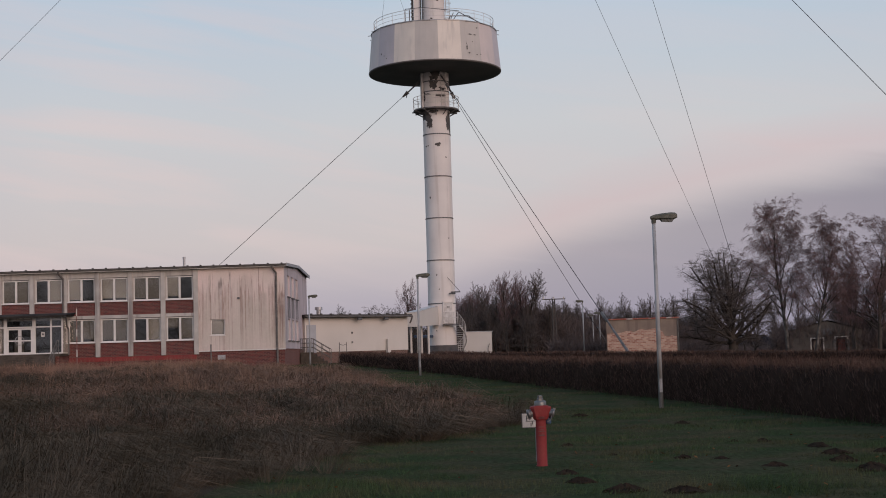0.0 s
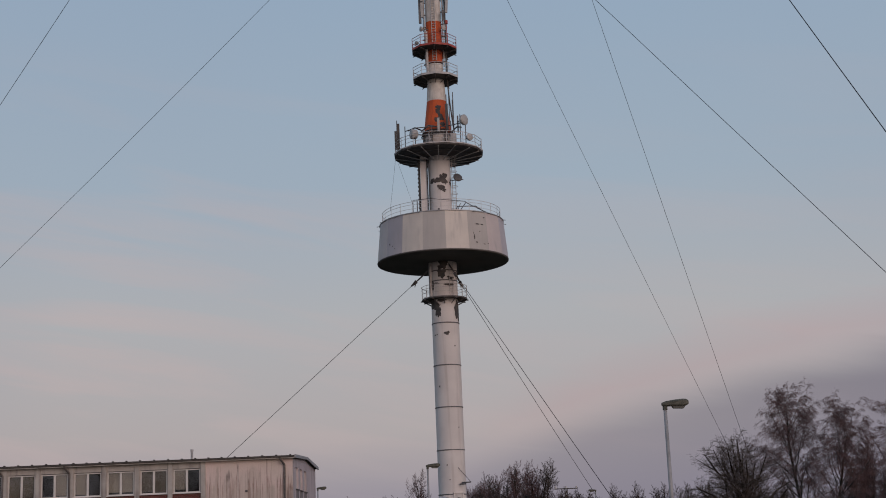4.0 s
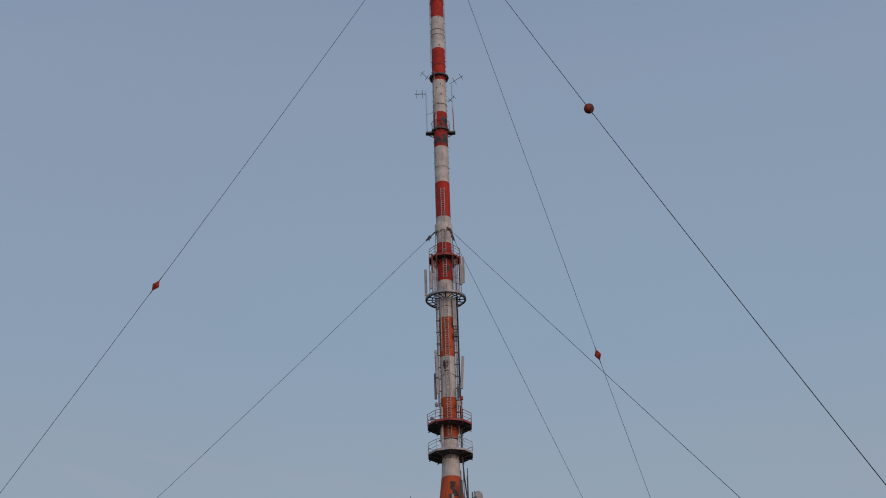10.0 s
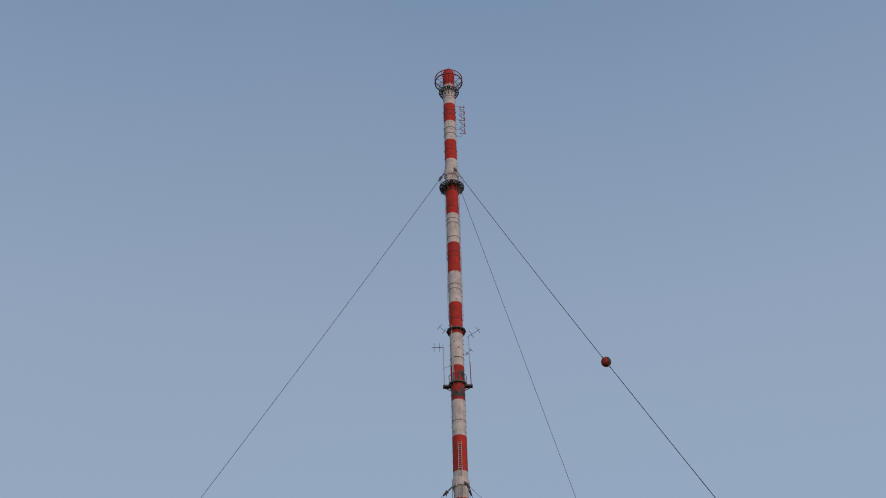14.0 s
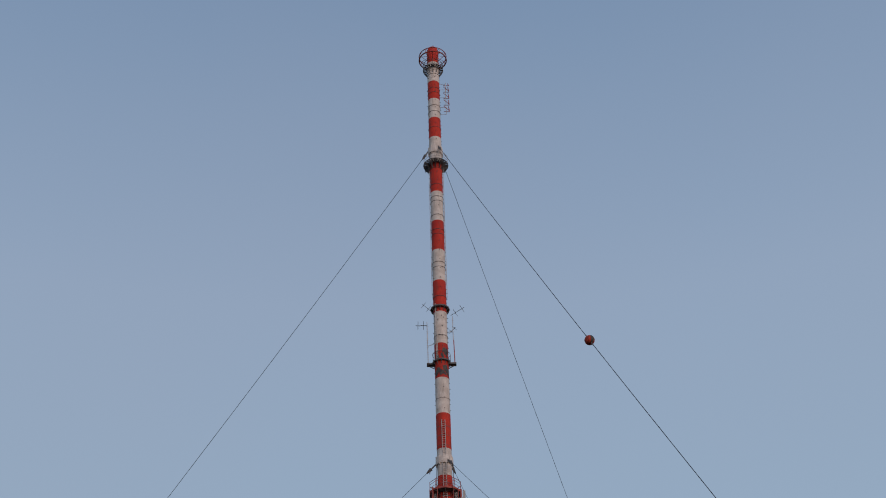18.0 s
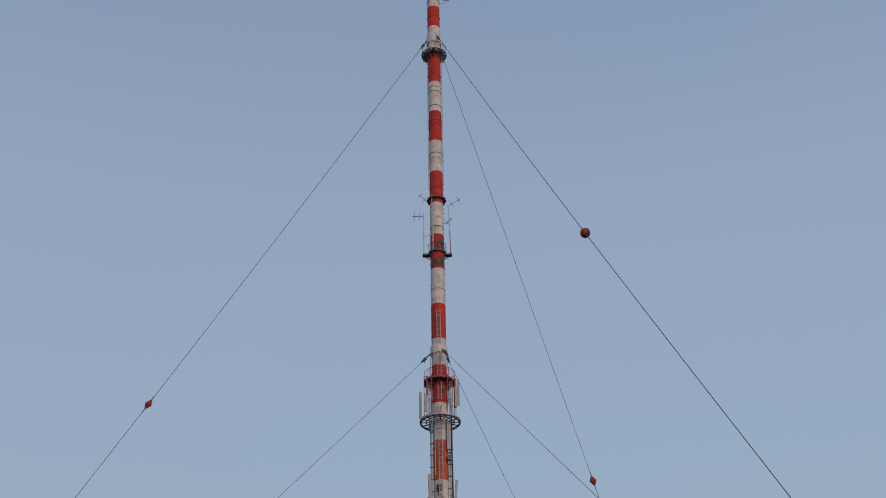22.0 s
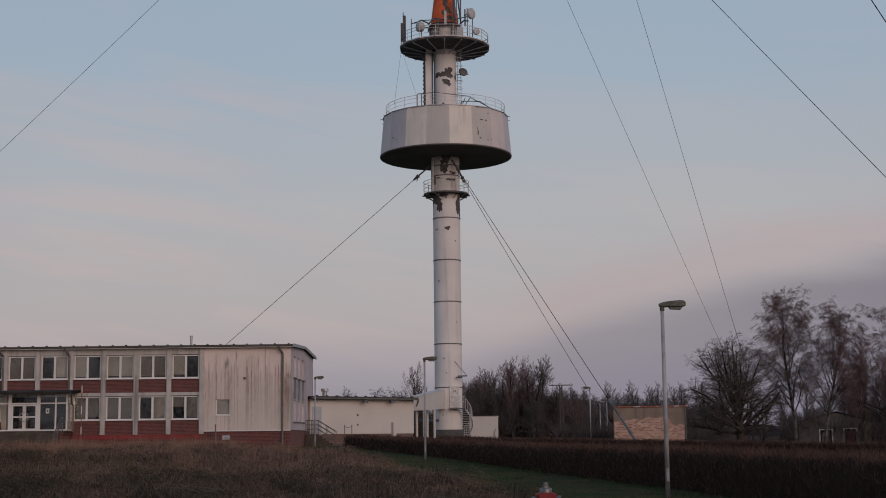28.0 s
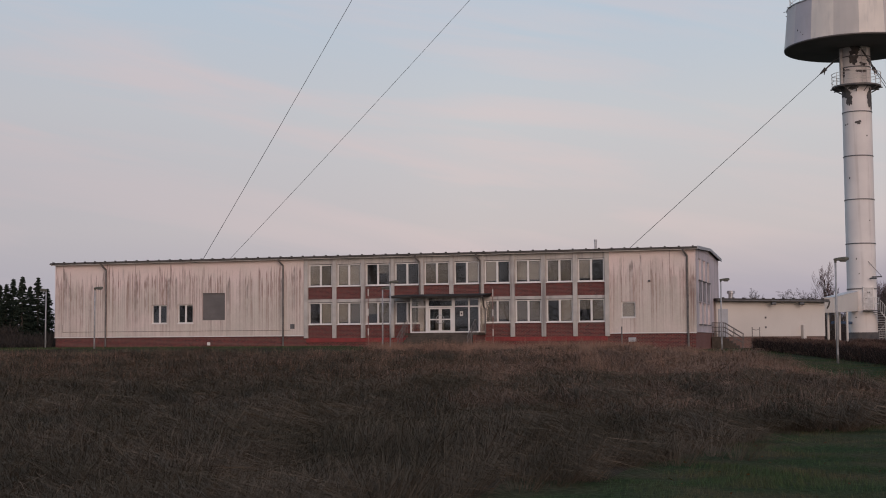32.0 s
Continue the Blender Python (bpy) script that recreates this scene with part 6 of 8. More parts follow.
def skew(pa, pb, side, za0, za1, zb0, zb1):
    a, b = Vector((*pa, 0)), Vector((*pb, 0))
    vs = [a - side, a + side, b + side, b - side]
    return [(v.x, v.y, z) for v, z in zip(vs, (za0, za0, zb0, zb0))] + [(v.x, v.y, z) for v, z in zip(vs, (za1, za1, zb1, zb1))]


part("bridge_box", Shape().add(skew((bx0, by0), (bx1, by1), bs, 4.0, 5.25, 4.25, 6.0), [(3, 2, 1, 0), (4, 5, 6, 7), (0, 1, 5, 4), (1, 2, 6, 5), (2, 3, 7, 6), (3, 0, 4, 7)]), "wing_wall", bridge, "white panelled box of the bridge")
part("bridge_roof", Shape().add(skew((bx0, by0 - 0.05), (bx1, by1), bs * 1.04, 5.26, 5.31, 6.01, 6.06), [(3, 2, 1, 0), (4, 5, 6, 7), (0, 1, 5, 4), (1, 2, 6, 5), (2, 3, 7, 6), (3, 0, 4, 7)]), "rail_white", bridge)
for k, f in enumerate((0.12, 0.55)):
    for sgn in (-1, 1):
        c = Vector((bx0, by0, 0)).lerp(Vector((bx1, by1, 0)), f) + bs * 0.8 * sgn
        part("column", Shape().rod((c.x, c.y, 0.8), (c.x, c.y, 4.12), 0.11, n=10), "wing_wall", bridge, "white steel column")
part("cross_beam", Shape().rod((bx0 + 0.2, by0 + 4, 3.2), (bx1 + 1.2, by1 + 3.5, 3.2), 0.14, n=6), "blue_cap", bridge, "blue steel beam under the bridge")

shed = thing("equipment_shed", pose(1.75, 133.5, 0), "plain white equipment shed behind the tower", "shed")
part("wall", Shape().box(0, 2.75, 0, 3.0, 0.8, 3.55), "wing_wall", shed, "white rendered shed wall")
part("roof", Shape().box(-0.05, 2.85, -0.06, 3.05, 3.55, 3.62), "galv", shed)
part("lamp_bracket", Shape().path([(2.35, -0.02, 1.4), (2.35, -0.15, 2.0), (2.5, -0.15, 2.4)], 0.03, 5), "dark_steel", shed)

# ---------------------------------------------------------------- ruined brick hut and old house behind the hedge
hut = thing("brick_hut", pose(13.62, 116.2, 0, 0, 0, -7.5), "old roofless-looking brick hut with fallen render", "hut")
HW = 5.95
part("wall", Shape().box(0, HW, 0, 4.5, 0.4, 3.95), "old_render", hut, "ochre render wall")
s = Shape()
rnd = random.Random(5)
top = [(0.05 + k * 0.2, 2.88 + 0.14 * rnd.random() + (0.16 if 12 < k < 22 else 0.0) - (0.45 if k > 23 else 0.0) - (0.15 if k < 6 else 0.0)) for k in range(30)]
pts = [(0.05, 0.5)] + top + [(5.85, 0.5)]
s.add([(x, -0.012, z) for x, z in pts] + [(x, 0.0, z) for x, z in pts], [tuple(range(len(pts) - 1, -1, -1))[::-1]] + [(k, (k + 1) % len(pts), len(pts) + (k + 1) % len(pts), len(pts) + k) for k in range(len(pts))])
part("bare_brickwork", s, "old_brick", hut, "pale bricks where the render has fallen")
part("downpipe", Shape().rod((HW + 0.02, -0.08, 0.6), (HW + 0.02, -0.08, 3.95), 0.05, n=7), "pipe", hut)
tl = part("coping_tile", Shape().box(0, 0.30, -0.10, 0.45, 0, 0.11, 0.02), "tile_edge", hut, at=pose(-0.08, 0, 3.95))
for k in range(1, 20):
    share("coping_tile", tl, hut, pose(-0.08 + k * 0.31, 0, 3.95 + 0.012 * math.sin(k * 3.1)))

house = thing("old_farmhouse", pose(37.0, 147.75, -1.12, 0, 0, -14), "derelict grey farmhouse among bare trees", "house")
part("wall", wall_boxes(Shape(), 0, 7.4, 0.8, 4.0, 0, 0.4, [(2.2, 3.4, 1.0, 3.05), (4.7, 5.9, 1.0, 3.15)]), "stone_house", house, "grey weathered plaster wall")
part("gable", Shape().add([(0, 0, 4.0), (7.4, 0, 4.0), (3.9, 0, 4.9), (0, 0.4, 4.0), (7.4, 0.4, 4.0), (3.9, 0.4, 4.9)], [(0, 1, 2), (4, 3, 5), (0, 2, 5, 3), (1, 4, 5, 2), (0, 3, 4, 1)]), "stone_house", house)
part("roof", Shape().add([(-0.3, -0.2, 3.9), (3.9, -0.2, 5.0), (7.7, -0.2, 3.9), (-0.3, 8, 3.9), (3.9, 8, 5.0), (7.7, 8, 3.9)], [(0, 1, 4, 3), (1, 2, 5, 4)]), "roof", house)
part("rear_wall", Shape().box(0, 7.4, 7.4, 7.8, 0.8, 4.0).box(0, 0.3, 0.4, 7.4, 0.8, 4.0).box(7.1, 7.4, 0.4, 7.4, 0.8, 4.0), "stone_house", house)
part("floor", Shape().box(0.3, 7.1, 0.4, 7.4, 0.8, 0.95), "stone_house", house)
for a, b, z1, m in ((2.2, 3.4, 3.05, "old_render"), (4.7, 5.9, 3.15, "red_door")):
    d = part("door", Shape().box(a + 0.2, b - 0.2, 0.2, 0.26, 0.95, z1 - 0.2), m, house, "faded old door")
    part("door_surround", Shape().box(a - 0.12, a + 0.02, -0.05, 0.05, 0.8, z1 + 0.12).box(b - 0.02, b + 0.12, -0.05, 0.05, 0.8, z1 + 0.12).box(a + 0.02, b - 0.02, -0.05, 0.05, z1, z1 + 0.12), "concrete", d)
part("shutter", Shape().box(4.45, 4.72, -0.12, -0.06, 1.0, 2.9), "dark_steel", house)
part("shutter", Shape().box(5.9, 6.2, -0.12, -0.06, 1.0, 2.9), "dark_steel", house)
part("gable_window", Shape().box(3.4, 4.4, -0.03, 0.02, 3.45, 4.1), "dark_steel", house)

# ---------------------------------------------------------------- street lamps and pole
def street_lamp(x, y, h, yaw, label, tilt=0.0, head_w=1.0):
    z = gz(x, y)
    t = thing("street_lamp", pose(x, y, z - 0.05, tilt, 0, 0) @ pose(0, 0, 0, 0, 0, yaw), label, "street lamp", "lamps along the paths")
    part("post", Shape().rod((0, 0, 0), (0, 0, h), 0.064, 0.046, n=12), "lamp_post", t, "slim grey steel post", True)
    part("access_door", Shape().box(-0.04, 0.04, -0.068, -0.052, 0.45, 0.8, 0.006), "lamp_post", t)
    # housing: a flat shell with a rounded bowl below its outer half
    s = Shape()
    prof = [(-0.08, 0.055, 0.02, 0.10), (0.02, 0.085, 0.0, 0.135), (0.22, 0.115, 0.0, 0.16), (0.45, 0.13, -0.02, 0.175), (0.56, 0.115, 0.0, 0.165), (0.62, 0.07, 0.03, 0.13)]
    vs, fs = [], []
    for px, w, z0, z1 in prof:
        vs += [(px, -w, z0 + 0.03), (px, -w * 0.6, z0), (px, w * 0.6, z0), (px, w, z0 + 0.03), (px, w, z1 - 0.04), (px, w * 0.6, z1), (px, -w * 0.6, z1), (px, -w, z1 - 0.04)]
    for j in range(len(prof) - 1):
        fs += [(j * 8 + i, j * 8 + (i + 1) % 8, j * 8 + 8 + (i + 1) % 8, j * 8 + 8 + i) for i in range(8)]
    fs += [tuple(range(7, -1, -1)), tuple(range((len(prof) - 1) * 8, len(prof) * 8))]
    s.add(vs, fs)
    hd = part("lamp_head", s, "lamp_head", t, "weathered mossy lamp housing", at=pose(0, 0, h - 0.03, 0, -1, 0))
    part("lamp_bowl", Shape().add([(0.18, -0.09, 0), (0.52, -0.10, -0.015), (0.52, 0.10, -0.015), (0.18, 0.09, 0), (0.22, -0.06, -0.06), (0.48, -0.07, -0.075), (0.48, 0.07, -0.075), (0.22, 0.06, -0.06)], [(0, 4, 5, 1), (1, 5, 6, 2), (2, 6, 7, 3), (3, 7, 4, 0), (4, 7, 6, 5)]), "lamp_glass", hd)
    part("collar", Shape().rod((0, 0, h - 0.12), (0, 0, h + 0.03), 0.062, n=10), "lamp_head", t)
    return t


street_lamp(*polar(-8.80, 36.4), 5.0, 2, "grey steel street lamp beside the bare hedge", tilt=0.0)
street_lamp(*polar(1.10, 68.5), 5.0, 6, "grey steel street lamp before the hedge")
street_lamp(*polar(5.64, 99.4), 5.0, 4, "grey steel street lamp near the side stair")
street_lamp(*polar(31.34, 107.0), 4.6, 8, "grey steel street lamp before the streaked wall")
street_lamp(*polar(19.30, 97.0), 5.0, 0, "grey steel street lamp before the entrance")
street_lamp(*polar(19.62, 101.0), 4.6, 4, "grey steel street lamp beside the entrance steps")
street_lamp(*polar(33.24, 116.0), 4.75, 170, "grey steel street lamp before dark spruces")
for az, e, r in ((-5.74, 2.03, 126), (-6.14, 1.51, 160), (-6.42, 1.59, 150)):
    street_lamp(*polar(az, r), 1.65 + r * math.tan(radians(e)) - 1.05, 180, "distant pale street lamp behind the hedge")

for az in (15.02, 20.22):
    px, py = polar(az, 97.5)
    pole = thing("marker_pole", pose(px, py, gz(px, py) - 0.05), "thin weathered red pole standing before the facade", "pole", "poles before the facade")
    part("rod", Shape().rod((0, 0, 0), (0, 0, 4.65), 0.035, 0.028, n=6), "pole_red", pole)
    for z in (1.2, 2.6, 4.0):
        part("pale_band", Shape().rod((0, 0, z), (0, 0, z + 0.5), 0.037, n=6), "sign_white", pole)

px, py = polar(-4.55, 150)
mast = thing("power_pole", pose(px, py, 1.0), "old lattice power pole with a cross arm", "power pole")
s = Shape()
for a, b in ((-0.22, -0.22), (0.22, -0.22), (0.22, 0.22), (-0.22, 0.22)):
    s.rod((a, b, 0), (a * 0.5, b * 0.5, 6.15), 0.05, n=4)
for k in range(9):
    w = 0.22 * (1 - 0.05 * k)
    s.rod((-w, -w, k * 0.68), (w, -w, k * 0.68 + 0.68), 0.03, n=4)
part("lattice", s, "wood_pole", mast)
part("cross_arm", Shape().rod((-1.25, 0, 6.1), (1.25, 0, 6.1), 0.06, n=6), "wood_pole", mast)
for x in (-1.1, 0, 1.1):
    part("insulator", Shape().rod((x, 0, 6.1), (x, 0, 6.35), 0.07, n=8), "sign_white", mast)

# ---------------------------------------------------------------- hydrant and its sign
hx, hy = polar(-3.84, 19.6)
hyd = thing("fire_hydrant", pose(hx, hy, gz(hx, hy), 0, 0, 4), "faded red pillar hydrant with aluminium caps", "hydrant")
part("column", Shape().lathe([(0.0, -0.05), (0.085, -0.05), (0.085, 0.02), (0.076, 0.03), (0.076, 0.52), (0.074, 0.66)], 24), "hydrant_red", hyd, "red enamelled column", True)
body = Shape()
prof = [(0.655, 0.080, 0.075), (0.675, 0.098, 0.088), (0.72, 0.112, 0.098), (0.825, 0.148, 0.102), (0.85, 0.138, 0.100), (0.864, 0.088, 0.085)]
vs, fs = [], []
for z, a, b in prof:
    vs += [(-a, -b * 0.55, z), (-a * 0.72, -b, z), (a * 0.72, -b, z), (a, -b * 0.55, z), (a, b * 0.55, z), (a * 0.72, b, z), (-a * 0.72, b, z), (-a, b * 0.55, z)]
for j in range(len(prof) - 1):
    fs += [(j * 8 + i, j * 8 + (i + 1) % 8, j * 8 + 8 + (i + 1) % 8, j * 8 + 8 + i) for i in range(8)]
fs += [tuple(range(7, -1, -1)), tuple(range(40, 48))]
body.add(vs, fs)
bd_ = part("valve_body", body, "hydrant_red", hyd, "angular red valve body")
part("cast_mark", Shape().rod((0.0, -0.100, 0.77), (0.0, -0.107, 0.77), 0.03, n=16), "hydrant_red", bd_)
part("bonnet", Shape().lathe([(0.085, 0.86), (0.086, 0.915), (0.074, 0.928), (0.045, 0.932)], 20), "alu", hyd, "grey aluminium bonnet", True)
part("spindle_nut", Shape().lathe([(0.048, 0.925), (0.046, 0.962), (0.036, 0.967), (0.036, 1.00), (0, 1.005)], 6), "alu", hyd)
for sx in (-1, 1):
    c = part("outlet_cap", Shape().lathe([(0.05, 0.0), (0.062, 0.02), (0.062, 0.05), (0.072, 0.055), (0.072, 0.085), (0.045, 0.10), (0.0, 0.105)], 18), "alu", hyd, "aluminium outlet cap", True, at=pose(sx * 0.112, -0.015, 0.765, 0, sx * 108, 0) @ Matrix.Diagonal((0.92, 0.92, 0.85, 1)))
    part("cap_lug", Shape().box(-0.085, -0.065, -0.015, 0.015, 0.055, 0.10), "alu", c)
part("cap_chain", Shape().path([(0.15, -0.07, 0.72), (0.13, -0.09, 0.66), (0.08, -0.085, 0.63)], 0.006, 5), "alu", hyd)
for k, (z, w) in enumerate(((0.70, 0.035), (0.685, 0.05), (0.56, 0.045), (0.52, 0.03), (0.50, 0.05), (0.46, 0.04), (0.44, 0.045))):
    part("raised_lettering_bar", Shape().box(-w * 0.9, w * 0.9, -0.105 if z > 0.62 else -0.0795, -0.096 if z > 0.62 else -0.07, z, z + 0.007), "primer", bd_ if z > 0.62 else hyd)
sx, sy = polar(-3.47, 20.3)
sign = thing("hydrant_sign", pose(sx, sy, gz(sx, sy) - 0.04, 0, 0, 4), "small white hydrant sign on a post", "sign")
part("post", Shape().rod((0.07, 0.03, -0.05), (0.07, 0.03, 0.79), 0.022, n=8), "lamp_post", sign, "grey tube post")
pl = part("plate", Shape().box(-0.14, 0.14, -0.004, 0.004, 0.56, 0.76, 0.003), "sign_white", sign, "white enamel plate with black marks")
part("plate_border", Shape().box(-0.152, -0.141, -0.005, 0.005, 0.555, 0.765).box(0.141, 0.152, -0.005, 0.005, 0.555, 0.765).box(-0.141, 0.141, -0.005, 0.005, 0.761, 0.77).box(-0.141, 0.141, -0.005, 0.005, 0.55, 0.559), "steel", pl)
for a, b, c, d in ((-0.085, -0.073, 0.66, 0.735), (-0.073, -0.03, 0.69, 0.702), (-0.09, 0.06, 0.645, 0.655), (0.0, 0.012, 0.60, 0.645), (-0.02, -0.008, 0.575, 0.625), (0.07, 0.082, 0.575, 0.62)):
    part("black_bar", Shape().box(a, b, -0.0065, -0.0045, c, d), "black_print", pl)
part("hanging_cap", Shape().lathe([(0.0, 0.0), (0.04, 0.0), (0.045, 0.02), (0.045, 0.10), (0.03, 0.12), (0.0, 0.12)], 14), "blue_cap", hyd, "dull blue plastic cap", True, at=pose(0.112, 0.05, 0.60))
# ---------------------------------------------------------------- plants: tools


def tubes(p0, p1, r0, r1, n=3):
    """Tapered tubes as arrays of corners and triangles."""
    d = p1 - p0
    d /= np.maximum(np.linalg.norm(d, axis=1, keepdims=True), 1e-9)
    ref = np.where(np.abs(d[:, 2:3]) < 0.9, np.array([[0, 0, 1.0]]), np.array([[1.0, 0, 0]]))
    u = np.cross(d, ref)
    u /= np.maximum(np.linalg.norm(u, axis=1, keepdims=True), 1e-9)
    w = np.cross(d, u)
    ang = 2 * np.pi * np.arange(n) / n
    ring = u[:, None] * np.cos(ang)[None, :, None] + w[:, None] * np.sin(ang)[None, :, None]
    v = np.concatenate([p0[:, None] + ring * r0[:, None, None], p1[:, None] + ring * r1[:, None, None]], 1)
    k = np.arange(n)
    q = (k + 1) % n
    tri = np.concatenate([np.stack([k, q, n + q], 1), np.stack([k, n + q, n + k], 1)])
    t = (np.arange(len(p0)) * 2 * n)[:, None, None] + tri[None]
    return v.reshape(-1, 3), t.reshape(-1, 3)


def grow(seed, height, trunk_r, kids, spread, lift, trunk_frac=0.35, droop=0.0, lens=(0.55, 0.55, 0.5, 0.45), wander=0.22, lean=(0, 0), thin=0.012, apex=1.0, dome=None, woody=2):
    """A bare tree: lists of limb pieces and of twig pieces, each (from, to, r0, r1)."""
    rnd = np.random.RandomState(seed)
    wood, twig = [], []

    def room(p, d):
        # way from p along d to the skin of the crown, an ellipsoid (x, z of its middle, half width, half height)
        s = np.array([dome[2], dome[2] * 0.95, dome[3]])
        o, e = (p - np.array([dome[0], 0.0, dome[1]])) / s, d / s
        b, c, q = o.dot(e), o.dot(o) - 1.0, e.dot(e)
        k = b * b - q * c
        return max((-b + math.sqrt(k)) / q, 0.15) if k > 0 else 0.15

    def branch(p, d, length, r, level):
        if dome and level:
            way = room(p, d)
            length = way * rnd.uniform(0.68, 0.92) if level == 1 else min(length, way * 1.02)
        n = 5 if level == 0 else (4 if level < 2 else 2)
        pts = [p]
        for k in range(n):
            bend = rnd.normal(0, wander * (0.5 if level == 0 else 1.0), 3)
            pull = np.array([0, 0, lift if level else 0.1]) * 0.25
            if level >= 3:
                pull = np.array([0, 0, -droop])
            elif level == 2:
                pull = pull + np.array([0, 0, -droop * 0.3])
            d = d + bend + pull
            d = d / np.linalg.norm(d)
            pts.append(pts[-1] + d * length / n)
        end_r = r * (0.35 if level == 0 else 0.3)
        for k in range(n):
            a, b = r + (end_r - r) * k / n, r + (end_r - r) * (k + 1) / n
            (wood if level < woody else twig).append((pts[k], pts[k + 1], max(a, thin), max(b, thin * 0.6)))
        if level >= len(kids):
            return
        m = kids[level]
        lo = trunk_frac if level == 0 else 0.18
        for k in range(m):
            f = lo + (1.0 - lo) * (k + rnd.uniform(0, 0.9)) / m
            i = min(int(f * n), n - 1)
            q = pts[i] + (pts[i + 1] - pts[i]) * (f * n - i)
            axis = (pts[i + 1] - pts[i]) / np.linalg.norm(pts[i + 1] - pts[i])
            az = rnd.uniform(0, 2 * np.pi) if level else k * 2.4 + rnd.uniform(-0.5, 0.5)
            side = np.array([np.cos(az), np.sin(az), 0.0])
            side = side - axis * side.dot(axis)
            side /= max(np.linalg.norm(side), 1e-6)
            sp = spread * (1.0 if level else (1.15 - 0.45 * f))
            if dome and not level:
                sp = spread * (1.25 - 1.15 * (f - lo) / (1 - lo)) + rnd.normal(0, 0.10)
            nd = axis * np.cos(sp) + side * np.sin(sp)
            ll = length * lens[min(level, 3)] * rnd.uniform(0.7, 1.15) * ((1.25 - 0.65 * f * apex) if level == 0 else (1.1 - 0.5 * f))
            branch(q, nd / np.linalg.norm(nd), ll, max((r + (end_r - r) * f) * (0.46 if level < 2 else 0.55), thin), level + 1)

    d0 = np.array([lean[0], lean[1], 1.0])
    branch(np.zeros(3), d0 / np.linalg.norm(d0), height, trunk_r, 0)
    return wood, twig


def tree_meshes(name, seed, bark, twigs, **kw):
    wood, twig = grow(seed, **kw)
    out = []
    for key, rows, n, m in (("trunk", wood, 6, bark), ("crown", twig, 3, twigs)):
        a = [np.array([q[k] for q in rows], float) for k in range(4)]
        v, t = tubes(a[0], a[1], a[2], a[3], n)
        out.append(fast_mesh(key, v, t, m))
    return out


def plant(name, meshes, x, y, scale, turn, label, category, group="", z=None):
    zz = gz(x, y) if z is None else z
    ob = thing(name, pose(x, y, zz - 0.08, 0, 0, turn) @ Matrix.Diagonal((*scale, 1)), label, category, group)
    for key, me in zip(("trunk", "crown"), meshes):
        new(key, me).parent = ob
    return ob


# far_twig: the haze of distance is put into the twig colour
M["far_twig"] = mat("hazy_far_twigs", (0.105, 0.096, 0.102), 0.95, island=[(0.12, 0.106, 0.11), (0.085, 0.08, 0.088)], fine=0, spec=0.0)
M["scrub_twig"] = mat("dark_scrub_twigs", (0.05, 0.043, 0.04), 0.95, island=[(0.07, 0.058, 0.05), (0.035, 0.032, 0.03)], fine=0, spec=0.0)

# ---------------------------------------------------------------- trees
oak = tree_meshes("oak", 11, "bark", "twigs", height=4.2, trunk_r=0.50, kids=(27, 11, 9, 7), spread=1.16, lift=0.34, trunk_frac=0.28, lens=(0.98, 0.48, 0.52, 0.60), wander=0.16, thin=0.0072, dome=(-0.6, 4.0, 6.2, 6.1), woody=3)
plant("oak_tree", oak, *polar(-11.75, 120), (1.0, 1.0, 1.0), 0, "broad bare oak with spreading dark limbs", "tree")
birch_a = tree_meshes("birch", 21, "birch_bark", "birch_twigs", height=12.0, trunk_r=0.19, kids=(26, 8, 9, 8), spread=0.62, lift=0.35, trunk_frac=0.26, droop=0.42, lens=(0.40, 0.52, 0.55, 0.85), wander=0.15, thin=0.0075, apex=0.7)
birch_b = tree_meshes("birch", 22, "birch_bark", "birch_twigs", height=10.6, trunk_r=0.17, kids=(24, 8, 9, 8), spread=0.68, lift=0.4, trunk_frac=0.30, droop=0.45, lens=(0.44, 0.52, 0.55, 0.85), wander=0.17, lean=(0.16, 0), thin=0.0075, apex=0.65)
birch_c = tree_meshes("birch", 23, "bark", "birch_twigs", height=10.4, trunk_r=0.2, kids=(24, 9, 9, 7), spread=0.78, lift=0.3, trunk_frac=0.18, droop=0.30, lens=(0.44, 0.5, 0.5, 0.7), wander=0.18, thin=0.0075, apex=0.75)
plant("birch_tree", birch_a, *polar(-13.95, 128), (0.95, 0.95, 0.98), 0, "tall bare birch with drooping russet twigs", "tree", "birches behind the hedge")
plant("birch_tree", birch_b, *polar(-15.0, 126), (0.95, 0.95, 0.94), 0, "leaning bare birch with pale patchy bark", "tree", "birches behind the hedge")
plant("birch_tree", birch_c, *polar(-17.5, 128), (1.1, 1.1, 0.98), 40, "dark bare birch with dense hanging twigs", "tree", "birches behind the hedge")
plant("birch_tree", birch_a, *polar(-19.4, 140), (1, 1, 1.0), 130, "tall bare birch with drooping russet twigs", "tree", "birches behind the hedge")

far_a = tree_meshes("far_tree", 31, "bark", "twigs", height=10, trunk_r=0.2, kids=(15, 8, 6, 4), spread=0.55, lift=0.5, trunk_frac=0.25, lens=(0.42, 0.5, 0.5, 0.6), wander=0.16, thin=0.011)
far_b = tree_meshes("far_tree", 32, "bark", "twigs", height=6.5, trunk_r=0.22, kids=(18, 8, 6, 4), spread=1.0, lift=0.2, trunk_frac=0.22, lens=(0.50, 0.5, 0.5, 0.6), wander=0.16, thin=0.011, dome=(0, 5.6, 4.4, 5.2))
